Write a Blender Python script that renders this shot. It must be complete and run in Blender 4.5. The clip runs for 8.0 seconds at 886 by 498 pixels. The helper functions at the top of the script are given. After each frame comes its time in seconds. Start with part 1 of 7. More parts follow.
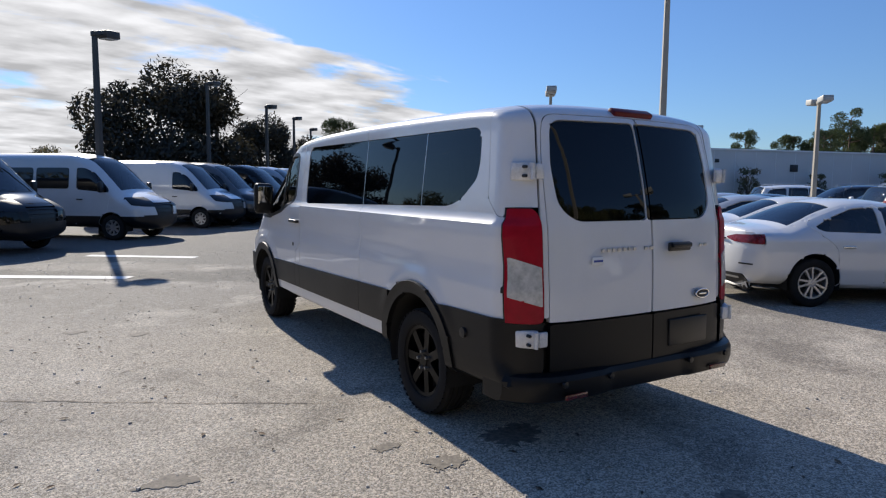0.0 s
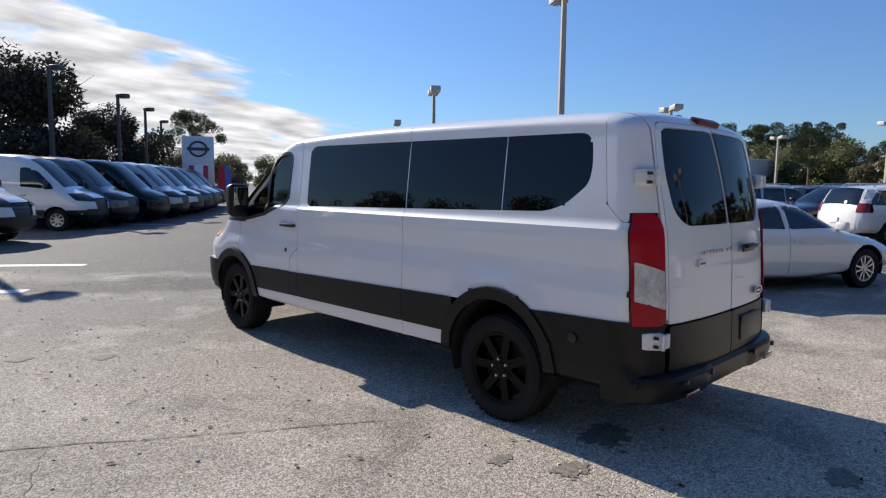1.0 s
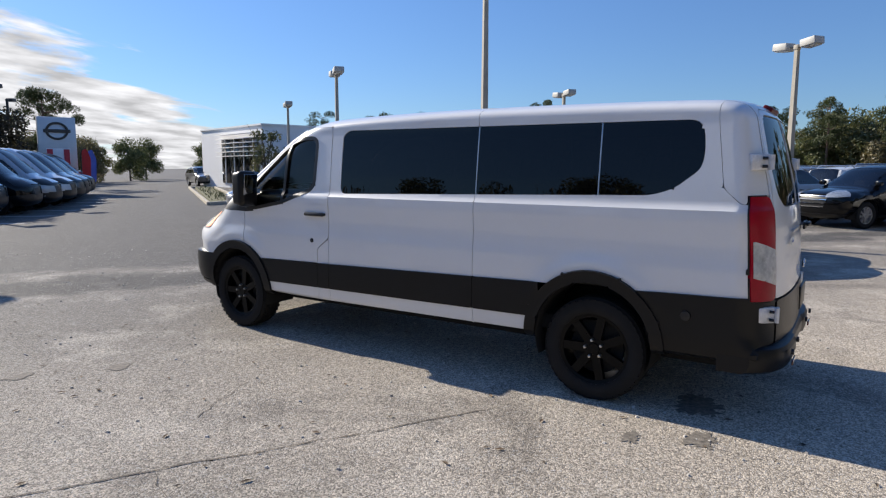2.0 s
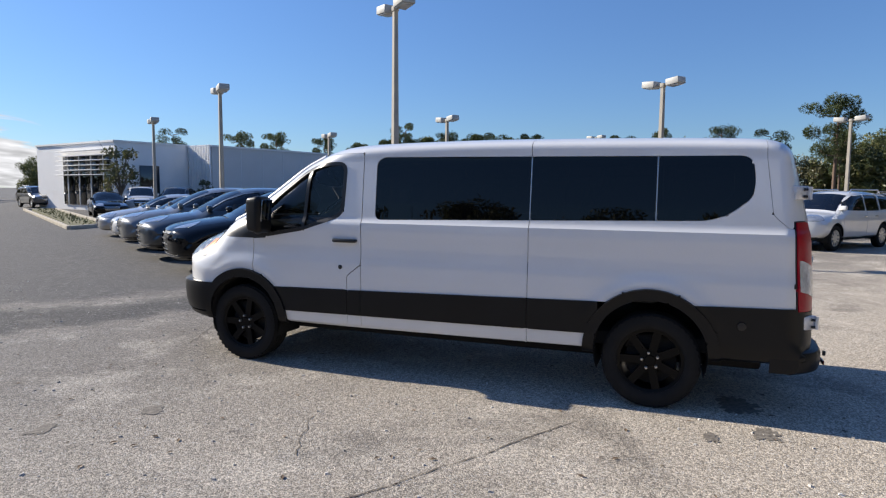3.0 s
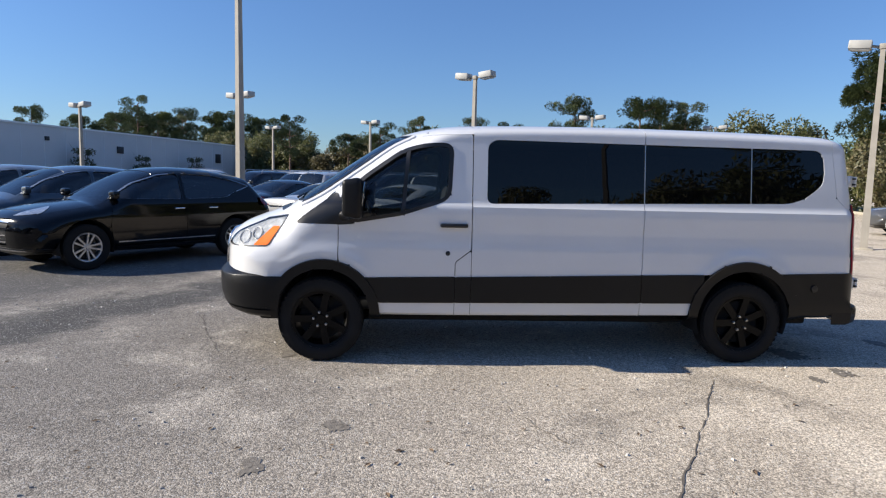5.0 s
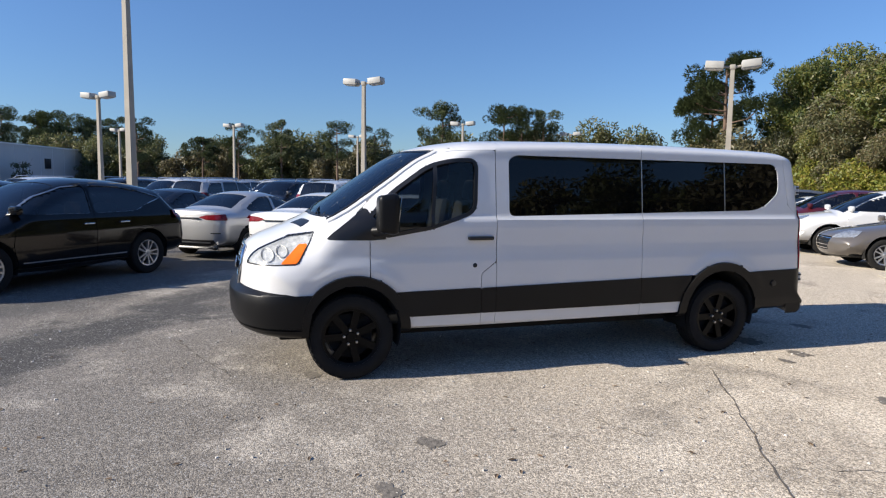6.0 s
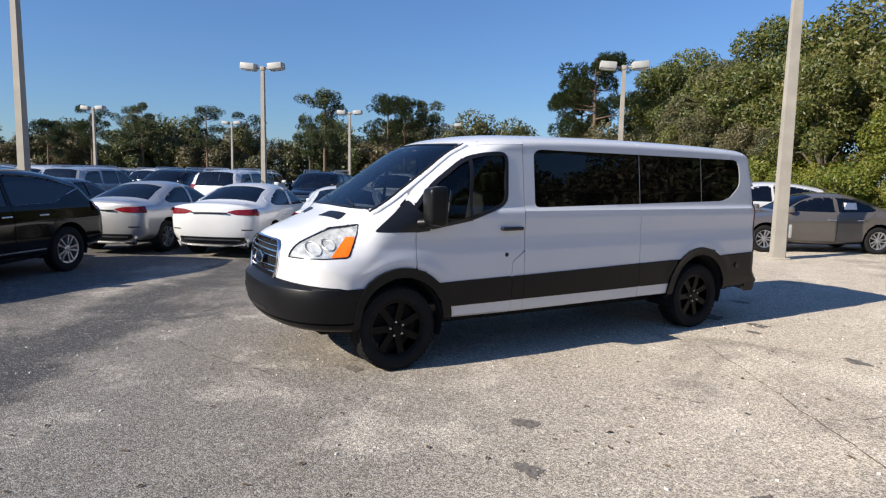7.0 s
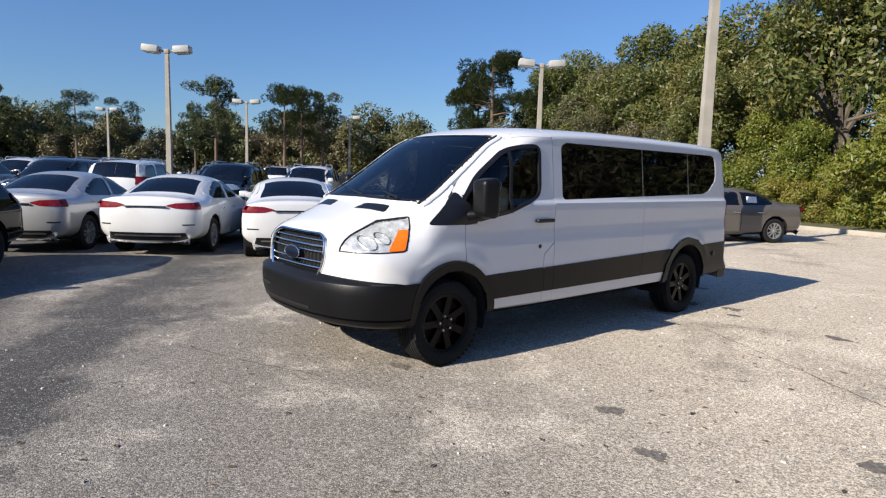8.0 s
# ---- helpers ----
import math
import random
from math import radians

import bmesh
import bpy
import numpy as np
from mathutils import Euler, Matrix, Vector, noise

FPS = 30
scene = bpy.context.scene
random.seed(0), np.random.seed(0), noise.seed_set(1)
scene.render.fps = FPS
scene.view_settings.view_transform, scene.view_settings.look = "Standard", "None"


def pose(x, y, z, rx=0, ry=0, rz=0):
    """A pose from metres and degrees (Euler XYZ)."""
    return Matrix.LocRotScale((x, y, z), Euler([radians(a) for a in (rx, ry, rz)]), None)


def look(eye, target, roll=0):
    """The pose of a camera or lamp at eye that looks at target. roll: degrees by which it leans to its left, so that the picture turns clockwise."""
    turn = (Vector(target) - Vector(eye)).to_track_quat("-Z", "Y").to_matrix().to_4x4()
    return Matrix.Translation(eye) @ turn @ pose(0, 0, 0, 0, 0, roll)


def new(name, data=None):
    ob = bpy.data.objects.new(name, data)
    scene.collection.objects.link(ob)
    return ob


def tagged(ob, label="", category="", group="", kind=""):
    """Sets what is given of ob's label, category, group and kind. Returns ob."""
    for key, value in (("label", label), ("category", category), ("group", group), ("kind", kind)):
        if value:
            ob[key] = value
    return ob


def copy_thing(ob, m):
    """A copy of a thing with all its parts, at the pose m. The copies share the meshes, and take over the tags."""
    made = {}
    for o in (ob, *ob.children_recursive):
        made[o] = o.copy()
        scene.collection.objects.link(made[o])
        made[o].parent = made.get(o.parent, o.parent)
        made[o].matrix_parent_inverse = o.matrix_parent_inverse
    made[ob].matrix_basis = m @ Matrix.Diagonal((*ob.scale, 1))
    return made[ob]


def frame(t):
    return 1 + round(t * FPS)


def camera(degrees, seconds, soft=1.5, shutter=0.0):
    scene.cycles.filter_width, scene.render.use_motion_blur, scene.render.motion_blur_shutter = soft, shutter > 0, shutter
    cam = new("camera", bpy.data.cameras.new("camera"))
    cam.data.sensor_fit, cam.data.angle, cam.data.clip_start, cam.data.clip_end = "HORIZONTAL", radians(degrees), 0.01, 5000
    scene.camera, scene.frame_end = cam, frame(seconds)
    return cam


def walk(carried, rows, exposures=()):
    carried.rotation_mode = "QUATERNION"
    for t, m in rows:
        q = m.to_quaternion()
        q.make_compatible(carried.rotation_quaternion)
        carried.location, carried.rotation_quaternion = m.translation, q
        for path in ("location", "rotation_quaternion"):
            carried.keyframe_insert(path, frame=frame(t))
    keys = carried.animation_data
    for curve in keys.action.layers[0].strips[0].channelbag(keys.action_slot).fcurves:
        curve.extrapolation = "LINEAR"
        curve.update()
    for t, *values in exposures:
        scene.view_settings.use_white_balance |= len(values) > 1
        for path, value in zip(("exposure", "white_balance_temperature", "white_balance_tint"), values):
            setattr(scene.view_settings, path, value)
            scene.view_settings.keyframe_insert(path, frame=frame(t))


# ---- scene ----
cam = camera(70.0, 8.0, soft=1.2)
PATH = [
    (0, (-3.036, -3.758, 1.573), (-2.009, -2.053, 1.376), 0.5),
    (0.5, (-3.619, -3.24, 1.586), (-2.389, -1.675, 1.389), 0.6),
    (1, (-4.184, -2.72, 1.604), (-2.784, -1.306, 1.403), 0.7),
    (1.5, (-4.652, -2.12, 1.611), (-3.098, -0.876, 1.409), 0.8),
    (1.7, (-4.823, -1.888, 1.613), (-3.231, -0.7, 1.383), 0.4),
    (2.8, (-5.826, -0.424, 1.615), (-3.998, 0.363, 1.418), 0.6),
    (3, (-5.952, -0.163, 1.653), (-4.085, 0.531, 1.47), 0.5),
    (3.5, (-6.158, 0.598, 1.651), (-4.229, 1.095, 1.464), 0.5),
    (4, (-6.338, 1.394, 1.654), (-4.369, 1.695, 1.471), 0.8),
    (4.5, (-6.35, 2.183, 1.64), (-4.36, 2.253, 1.453), 1.0),
    (4.7, (-6.396, 2.544, 1.601), (-4.407, 2.533, 1.398), 1.2),
    (5.8, (-6.177, 4.262, 1.62), (-4.247, 3.782, 1.406), 1.0),
    (6, (-6.205, 4.562, 1.671), (-4.303, 3.979, 1.468), 0.8),
    (6.5, (-6.008, 5.307, 1.665), (-4.183, 4.515, 1.456), 0.9),
    (7, (-5.75, 6.019, 1.674), (-4.018, 5.045, 1.445), 1.1),
    (7.5, (-5.369, 6.609, 1.649), (-3.736, 5.48, 1.405), 1.5),
    (8, (-4.889, 7.137, 1.621), (-3.371, 5.857, 1.382), 1.6),
]
walk(cam, [(t, look(eye, target, roll)) for t, eye, target, roll in PATH],
     [(0.0, 0.48), (0.5, 0.56), (1.5, 0.60), (3.0, 0.62), (4.5, 0.66), (6.5, 0.59), (8.0, 0.53)])

# ---- light: low winter sun ahead of the van, clear sky with a bank of cloud ----
SUN_EL, SUN_AZ = 29.0, 1.5          # degrees; azimuth from +y towards +x
world = bpy.data.worlds.new("world")
scene.world = world
world.use_nodes = True
wn, wl = world.node_tree.nodes, world.node_tree.links
wn.clear()
w_out = wn.new("ShaderNodeOutputWorld")
w_bg = wn.new("ShaderNodeBackground")
sky = wn.new("ShaderNodeTexSky")
sky.sky_type, sky.sun_disc = "NISHITA", False
sky.sun_elevation, sky.sun_rotation = radians(SUN_EL), radians(SUN_AZ)
sky.air_density, sky.dust_density, sky.ozone_density = 1.0, 0.15, 3.5
coord = wn.new("ShaderNodeTexCoord")
w_bg.inputs["Strength"].default_value = 0.074
# a thin bank of broken cloud over the southern horizon
sep = wn.new("ShaderNodeSeparateXYZ")
wl.new(coord.outputs["Generated"], sep.inputs[0])
up = wn.new("ShaderNodeMath"); up.operation = "ADD"; up.inputs[1].default_value = 0.16
wl.new(sep.outputs["Z"], up.inputs[0])
plane = []
for axis in ("X", "Y"):
    d = wn.new("ShaderNodeMath"); d.operation = "DIVIDE"
    wl.new(sep.outputs[axis], d.inputs[0]); wl.new(up.outputs[0], d.inputs[1])
    plane.append(d)
flat = wn.new("ShaderNodeCombineXYZ")
wl.new(plane[0].outputs[0], flat.inputs[0]); wl.new(plane[1].outputs[0], flat.inputs[1])
turned = wn.new("ShaderNodeMapping")
turned.inputs["Rotation"].default_value = (0, 0, radians(-28))
turned.inputs["Scale"].default_value = (0.7, 1.15, 1.0)
wl.new(flat.outputs[0], turned.inputs[0])
puffs = wn.new("ShaderNodeTexNoise")
puffs.inputs["Scale"].default_value, puffs.inputs["Detail"].default_value = 2.4, 10.0
puffs.inputs["Roughness"].default_value, puffs.inputs["Distortion"].default_value = 0.58, 0.35
wl.new(turned.outputs[0], puffs.inputs["Vector"])
# the bank lies to the south-west: distance along that way, in the cloud plane
bank = wn.new("ShaderNodeVectorMath"); bank.operation = "DOT_PRODUCT"
bank.inputs[1].default_value = (-0.464, 0.886, 0.0)
wl.new(flat.outputs[0], bank.inputs[0])
reach = wn.new("ShaderNodeMapRange")
reach.inputs["From Min"].default_value, reach.inputs["From Max"].default_value = 1.45, 2.1
reach.inputs["To Min"].default_value, reach.inputs["To Max"].default_value = -0.30, 0.17
wl.new(bank.outputs["Value"], reach.inputs["Value"])
total = wn.new("ShaderNodeMath"); total.operation = "ADD"
west = wn.new("ShaderNodeMapRange")       # the bank thins out towards the west
west.inputs["From Min"].default_value, west.inputs["From Max"].default_value = -1.3, -0.5
west.inputs["To Min"].default_value, west.inputs["To Max"].default_value = -0.4, 0.0
wl.new(plane[0].outputs[0], west.inputs["Value"])
spread = wn.new("ShaderNodeMath"); spread.operation = "ADD"
wl.new(reach.outputs[0], spread.inputs[0]); wl.new(west.outputs[0], spread.inputs[1])
wl.new(puffs.outputs["Fac"], total.inputs[0]); wl.new(spread.outputs[0], total.inputs[1])
cover = wn.new("ShaderNodeMapRange"); cover.interpolation_type = "SMOOTHSTEP"
cover.inputs["From Min"].default_value, cover.inputs["From Max"].default_value = 0.46, 0.62
wl.new(total.outputs[0], cover.inputs["Value"])
blend = wn.new("ShaderNodeMix"); blend.data_type = "RGBA"
folds = wn.new("ShaderNodeTexNoise")
folds.inputs["Scale"].default_value, folds.inputs["Detail"].default_value = 5.0, 8.0
wl.new(turned.outputs[0], folds.inputs["Vector"])
shade = wn.new("ShaderNodeMapRange")
shade.inputs["From Min"].default_value, shade.inputs["From Max"].default_value = 0.32, 0.66
shade.inputs["To Min"].default_value, shade.inputs["To Max"].default_value = 4.8, 9.2
wl.new(folds.outputs["Fac"], shade.inputs["Value"])
grey = wn.new("ShaderNodeVectorMath"); grey.operation = "SCALE"
grey.inputs[0].default_value = (1.0, 1.0, 1.03)
wl.new(shade.outputs[0], grey.inputs["Scale"])
wl.new(grey.outputs[0], blend.inputs["B"])
wl.new(cover.outputs[0], blend.inputs["Factor"])
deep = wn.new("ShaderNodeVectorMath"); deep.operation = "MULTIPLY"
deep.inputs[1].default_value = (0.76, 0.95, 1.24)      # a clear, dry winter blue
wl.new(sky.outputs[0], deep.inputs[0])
# dimmed low down; brightened overhead, out of view, as fill for shaded sides
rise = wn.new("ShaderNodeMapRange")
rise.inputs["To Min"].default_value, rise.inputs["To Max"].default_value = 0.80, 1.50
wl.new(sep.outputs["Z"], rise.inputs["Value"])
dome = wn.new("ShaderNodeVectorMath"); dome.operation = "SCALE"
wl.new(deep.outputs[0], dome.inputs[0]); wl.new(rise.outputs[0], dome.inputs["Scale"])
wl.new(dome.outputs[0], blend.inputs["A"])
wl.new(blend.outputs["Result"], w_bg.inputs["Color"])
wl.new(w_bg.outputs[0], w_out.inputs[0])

sun_data = bpy.data.lights.new("sun", "SUN")
sun_data.energy, sun_data.angle, sun_data.color = 5.0, radians(0.53), (1.0, 0.92, 0.80)
sun_way = Vector((math.sin(radians(SUN_AZ)) * math.cos(radians(SUN_EL)), math.cos(radians(SUN_AZ)) * math.cos(radians(SUN_EL)), math.sin(radians(SUN_EL))))
sun = new("sun", sun_data)
sun.matrix_world = look(sun_way * 50, (0, 0, 0))


# ---- materials ----
def surface(name, colour, rough=0.5, metal=0.0, coat=0.0, vary=0.12, scale=6.0, bump=0.0, grain=120.0, spec=0.5, random=0.0, island=False):
    """A procedural surface: two scales of variation in colour and roughness, fine relief, a change from piece to piece."""
    m = bpy.data.materials.new(name)
    m.use_nodes = True
    n, l = m.node_tree.nodes, m.node_tree.links
    b = n["Principled BSDF"]
    tc = n.new("ShaderNodeTexCoord")
    big, fine = n.new("ShaderNodeTexNoise"), n.new("ShaderNodeTexNoise")
    big.inputs["Scale"].default_value, big.inputs["Detail"].default_value = scale, 4.0
    fine.inputs["Scale"].default_value, fine.inputs["Detail"].default_value = grain, 3.0
    for t in (big, fine):
        l.new(tc.outputs["Object"], t.inputs["Vector"])
    add = n.new("ShaderNodeMath"); add.operation = "MULTIPLY_ADD"
    add.inputs[1].default_value = 0.35
    l.new(fine.outputs["Fac"], add.inputs[0]); l.new(big.outputs["Fac"], add.inputs[2])
    rng = n.new("ShaderNodeMapRange")
    rng.inputs["From Min"].default_value, rng.inputs["From Max"].default_value = 0.35, 1.0
    rng.inputs["To Min"].default_value, rng.inputs["To Max"].default_value = 1 - vary, 1 + vary
    l.new(add.outputs[0], rng.inputs["Value"])
    last = rng.outputs[0]
    if random:
        src = n.new("ShaderNodeNewGeometry").outputs["Random Per Island"] if island else n.new("ShaderNodeObjectInfo").outputs["Random"]
        r2 = n.new("ShaderNodeMapRange")
        r2.inputs["To Min"].default_value, r2.inputs["To Max"].default_value = 1 - random, 1 + random
        l.new(src, r2.inputs["Value"])
        mu = n.new("ShaderNodeMath"); mu.operation = "MULTIPLY"
        l.new(last, mu.inputs[0]); l.new(r2.outputs[0], mu.inputs[1])
        last = mu.outputs[0]
    sc = n.new("ShaderNodeVectorMath"); sc.operation = "SCALE"
    sc.inputs[0].default_value = colour[:3]
    l.new(last, sc.inputs["Scale"])
    l.new(sc.outputs[0], b.inputs["Base Color"])
    rr = n.new("ShaderNodeMapRange")
    rr.inputs["To Min"].default_value, rr.inputs["To Max"].default_value = rough * 0.8, min(1.0, rough * 1.2)
    l.new(add.outputs[0], rr.inputs["Value"])
    l.new(rr.outputs[0], b.inputs["Roughness"])
    b.inputs["Metallic"].default_value = metal
    b.inputs["Coat Weight"].default_value = coat
    b.inputs["Coat Roughness"].default_value = 0.04
    b.inputs["Specular IOR Level"].default_value = spec
    if bump:
        bu = n.new("ShaderNodeBump")
        bu.inputs["Strength"].default_value, bu.inputs["Distance"].default_value = bump, 0.01
        l.new(fine.outputs["Fac"], bu.inputs["Height"])
        l.new(bu.outputs[0], b.inputs["Normal"])
    return m


def glazing(name, tint, through_part, rough=0.01, haze=0.0, ior=1.5):
    """Window glass: a tinted clear pane whose gloss grows with the angle."""
    m = bpy.data.materials.new(name)
    m.use_nodes = True
    n, l = m.node_tree.nodes, m.node_tree.links
    n.clear()
    out = n.new("ShaderNodeOutputMaterial")
    clear, dark, gloss = n.new("ShaderNodeBsdfTransparent"), n.new("ShaderNodeBsdfDiffuse"), n.new("ShaderNodeBsdfGlossy")
    clear.inputs[0].default_value = (*[c ** 0.5 for c in tint], 1)
    dark.inputs[0].default_value = (0.002 + haze, 0.002 + haze, 0.0025 + haze, 1)
    gloss.inputs["Roughness"].default_value = rough
    a, b2, f = n.new("ShaderNodeMixShader"), n.new("ShaderNodeMixShader"), n.new("ShaderNodeFresnel")
    f.inputs["IOR"].default_value = ior
    a.inputs[0].default_value = through_part
    l.new(dark.outputs[0], a.inputs[1]); l.new(clear.outputs[0], a.inputs[2])
    l.new(f.outputs[0], b2.inputs[0]); l.new(a.outputs[0], b2.inputs[1]); l.new(gloss.outputs[0], b2.inputs[2])
    l.new(b2.outputs[0], out.inputs[0])
    return m


M_WHITE = surface("white_paint", (0.71, 0.71, 0.705), 0.35, coat=0.8, vary=0.03, scale=1.5, grain=60)
M_CLAD = surface("black_cladding", (0.0065, 0.0065, 0.007), 0.36, vary=0.25, scale=3, bump=0.05, grain=400, spec=0.25)
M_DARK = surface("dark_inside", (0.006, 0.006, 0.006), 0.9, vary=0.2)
M_RUBBER = surface("tyre_rubber", (0.016, 0.0155, 0.015), 0.8, vary=0.35, scale=12, bump=0.2, grain=150, spec=0.2)
M_BLACKRIM = surface("gloss_black_alloy", (0.003, 0.003, 0.0033), 0.28, vary=0.2, scale=10, spec=0.14)
M_ALLOY = surface("silver_alloy", (0.55, 0.55, 0.56), 0.3, metal=0.8, vary=0.1, scale=10)
M_CHROME = surface("chrome", (0.75, 0.75, 0.76), 0.12, metal=1.0, vary=0.05)
M_STEEL = surface("bare_steel", (0.5, 0.5, 0.5), 0.35, metal=1.0, vary=0.1)
M_TRIM = surface("black_trim", (0.008, 0.008, 0.009), 0.35, vary=0.15, scale=8)
M_RED = surface("red_lamp_plastic", (0.34, 0.002, 0.016), 0.3, coat=0.12, spec=0.15, vary=0.2, scale=14, grain=90)
M_DARKRED = surface("dark_red_plastic", (0.10, 0.004, 0.006), 0.2, coat=1.0, vary=0.15)
M_CLEAR = surface("clear_lamp_plastic", (0.50, 0.49, 0.46), 0.2, coat=0.5, vary=0.35, scale=26, grain=70)
M_AMBER = surface("amber_lamp_plastic", (0.90, 0.17, 0.01), 0.4, coat=0.1, spec=0.2, vary=0.12, scale=20)
M_HEAD = surface("headlight_reflector", (0.66, 0.68, 0.70), 0.16, metal=0.45, vary=0.5, scale=16, bump=0.5, grain=38)
M_SEAT = surface("grey_seat_cloth", (0.07, 0.07, 0.073), 0.9, vary=0.2, scale=9, bump=0.2, grain=300)
M_PAPER = surface("white_paper", (0.8, 0.8, 0.78), 0.7, vary=0.04)
M_PRIVACY = glazing("privacy_glass", (0.02, 0.02, 0.022), 0.06, ior=1.46)
M_CABIN = glazing("tinted_glass", (0.13, 0.145, 0.14), 0.94)
M_SCREEN = glazing("windscreen_glass", (0.24, 0.27, 0.27), 0.94, ior=1.95)
M_MIRROR = surface("mirror_silver", (0.30, 0.31, 0.32), 0.04, metal=1.0, vary=0.03)
M_CARGLASS = glazing("car_glass", (0.12, 0.13, 0.13), 0.5, haze=0.002, ior=1.75)
M_POLE = surface("weathered_pole", (0.34, 0.31, 0.26), 0.7, vary=0.2, scale=2.5, bump=0.1)
M_HEADBOX = surface("lamp_housing", (0.42, 0.41, 0.38), 0.5, vary=0.15, scale=4)
M_BRONZE = surface("bronze_pole", (0.05, 0.045, 0.04), 0.5, vary=0.2, scale=4)
M_LENS = surface("lamp_lens", (0.5, 0.5, 0.48), 0.2, vary=0.1)


# ---- building tools ----
def part(name, verts, faces, material, parent=None, label="", smooth=True, sharp=35.0):
    """One mesh object, under a thing or a part."""
    me = bpy.data.meshes.new(name)
    me.from_pydata([tuple(map(float, v)) for v in verts], [], [tuple(map(int, f)) for f in faces])
    me.materials.append(material)
    if smooth and len(me.polygons):
        me.polygons.foreach_set("use_smooth", np.ones(len(me.polygons), dtype=bool))
        me.set_sharp_from_angle(angle=radians(sharp))
    me.update()
    ob = new(name, me)
    ob.parent = parent
    if label:
        ob["label"] = label
    return ob


def thing(name, label, category, group="", kind=""):
    ob = new(name)
    ob.empty_display_size = 0.2
    return tagged(ob, label, category, group, kind)


class Bag:
    """Gathers verts and faces of several solids into one mesh."""
    def __init__(self):
        self.v, self.f = [], []

    def add(self, verts, faces):
        k = len(self.v)
        self.v += [tuple(v) for v in verts]
        self.f += [tuple(i + k for i in f) for f in faces]
        return self

    def box(self, c, s, m=None, taper=1.0):
        x, y, z = (a / 2 for a in s)
        vs = [Vector((sx * x * (taper if sz > 0 else 1), sy * y * (taper if sz > 0 else 1), sz * z)) for sz in (-1, 1) for sx, sy in ((-1, -1), (1, -1), (1, 1), (-1, 1))]
        vs = [(m @ v if m else v) + Vector(c) for v in vs]
        return self.add(vs, [(3, 2, 1, 0), (4, 5, 6, 7), (0, 1, 5, 4), (1, 2, 6, 5), (2, 3, 7, 6), (3, 0, 4, 7)])

    def soft(self, c, s, r=0.02, m=None):
        """A box with bevelled edges."""
        bm = bmesh.new()
        bmesh.ops.create_cube(bm, size=1.0)
        bmesh.ops.scale(bm, vec=s, verts=bm.verts)
        bmesh.ops.bevel(bm, geom=list(bm.edges), offset=min(r, min(s) * 0.45), segments=2, affect="EDGES", profile=0.5)
        if m:
            bmesh.ops.transform(bm, matrix=m, verts=bm.verts)
        bmesh.ops.translate(bm, vec=c, verts=bm.verts)
        bm.verts.index_update()
        self.add([v.co.copy() for v in bm.verts], [[v.index for v in f.verts] for f in bm.faces])
        bm.free()
        return self

    def tube(self, pts, radii, sides=10, caps=True):
        """A round bar along points."""
        pts = [Vector(p) for p in pts]
        radii = radii if hasattr(radii, "__len__") else [radii] * len(pts)
        k, ring = len(self.v), []
        for i, p in enumerate(pts):
            way = (pts[min(i + 1, len(pts) - 1)] - pts[max(i - 1, 0)]).normalized()
            a = way.orthogonal().normalized() if i == 0 else (a - way * a.dot(way)).normalized()
            b = way.cross(a)
            self.v += [tuple(p + (a * math.cos(2 * math.pi * j / sides) + b * math.sin(2 * math.pi * j / sides)) * radii[i]) for j in range(sides)]
        for i in range(len(pts) - 1):
            for j in range(sides):
                self.f.append((k + i * sides + j, k + i * sides + (j + 1) % sides, k + (i + 1) * sides + (j + 1) % sides, k + (i + 1) * sides + j))
        if caps:
            self.f.append(tuple(k + j for j in reversed(range(sides))))
            self.f.append(tuple(k + (len(pts) - 1) * sides + j for j in range(sides)))
        return self

    def lathe(self, prof, sides=40, axis="x", c=(0, 0, 0), closed=False):
        """Turns (radius, along) points round an axis."""
        k = len(self.v)
        for r, a in prof:
            for j in range(sides):
                u, w = r * math.cos(2 * math.pi * j / sides), r * math.sin(2 * math.pi * j / sides)
                p = (a, u, w) if axis == "x" else ((u, w, a) if axis == "z" else (w, a, u))
                self.v.append((p[0] + c[0], p[1] + c[1], p[2] + c[2]))
        n = len(prof)
        for i in range(n if closed else n - 1):
            for j in range(sides):
                i2 = (i + 1) % n
                self.f.append((k + i * sides + j, k + i * sides + (j + 1) % sides, k + i2 * sides + (j + 1) % sides, k + i2 * sides + j))
        return self

    def prism(self, poly, a0, a1, axis="x", m=None):
        """A flat outline (two coordinates) pulled from a0 to a1 along the axis."""
        k, n = len(self.v), len(poly)
        for a in (a0, a1):
            for u, w in poly:
                p = Vector((a, u, w) if axis == "x" else ((u, a, w) if axis == "y" else (u, w, a)))
                self.v.append(tuple(m @ p if m else p))
        self.f.append(tuple(k + i for i in reversed(range(n))))
        self.f.append(tuple(k + n + i for i in range(n)))
        for i in range(n):
            self.f.append((k + i, k + (i + 1) % n, k + n + (i + 1) % n, k + n + i))
        return self

    def put(self, name, material, parent=None, label="", smooth=True, sharp=35.0):
        return part(name, self.v, self.f, material, parent, label, smooth, sharp)


def spline(pts, per=6):
    """A smooth curve through points (any number of columns)."""
    p = np.array(pts, float)
    out = []
    for i in range(len(p) - 1):
        a, b, c, d = p[max(i - 1, 0)], p[i], p[i + 1], p[min(i + 2, len(p) - 1)]
        for k in range(per):
            t = k / per
            out.append(0.5 * (2 * b + (c - a) * t + (2 * a - 5 * b + 4 * c - d) * t * t + (3 * b - a - 3 * c + d) * t ** 3))
    out.append(p[-1])
    return np.array(out)


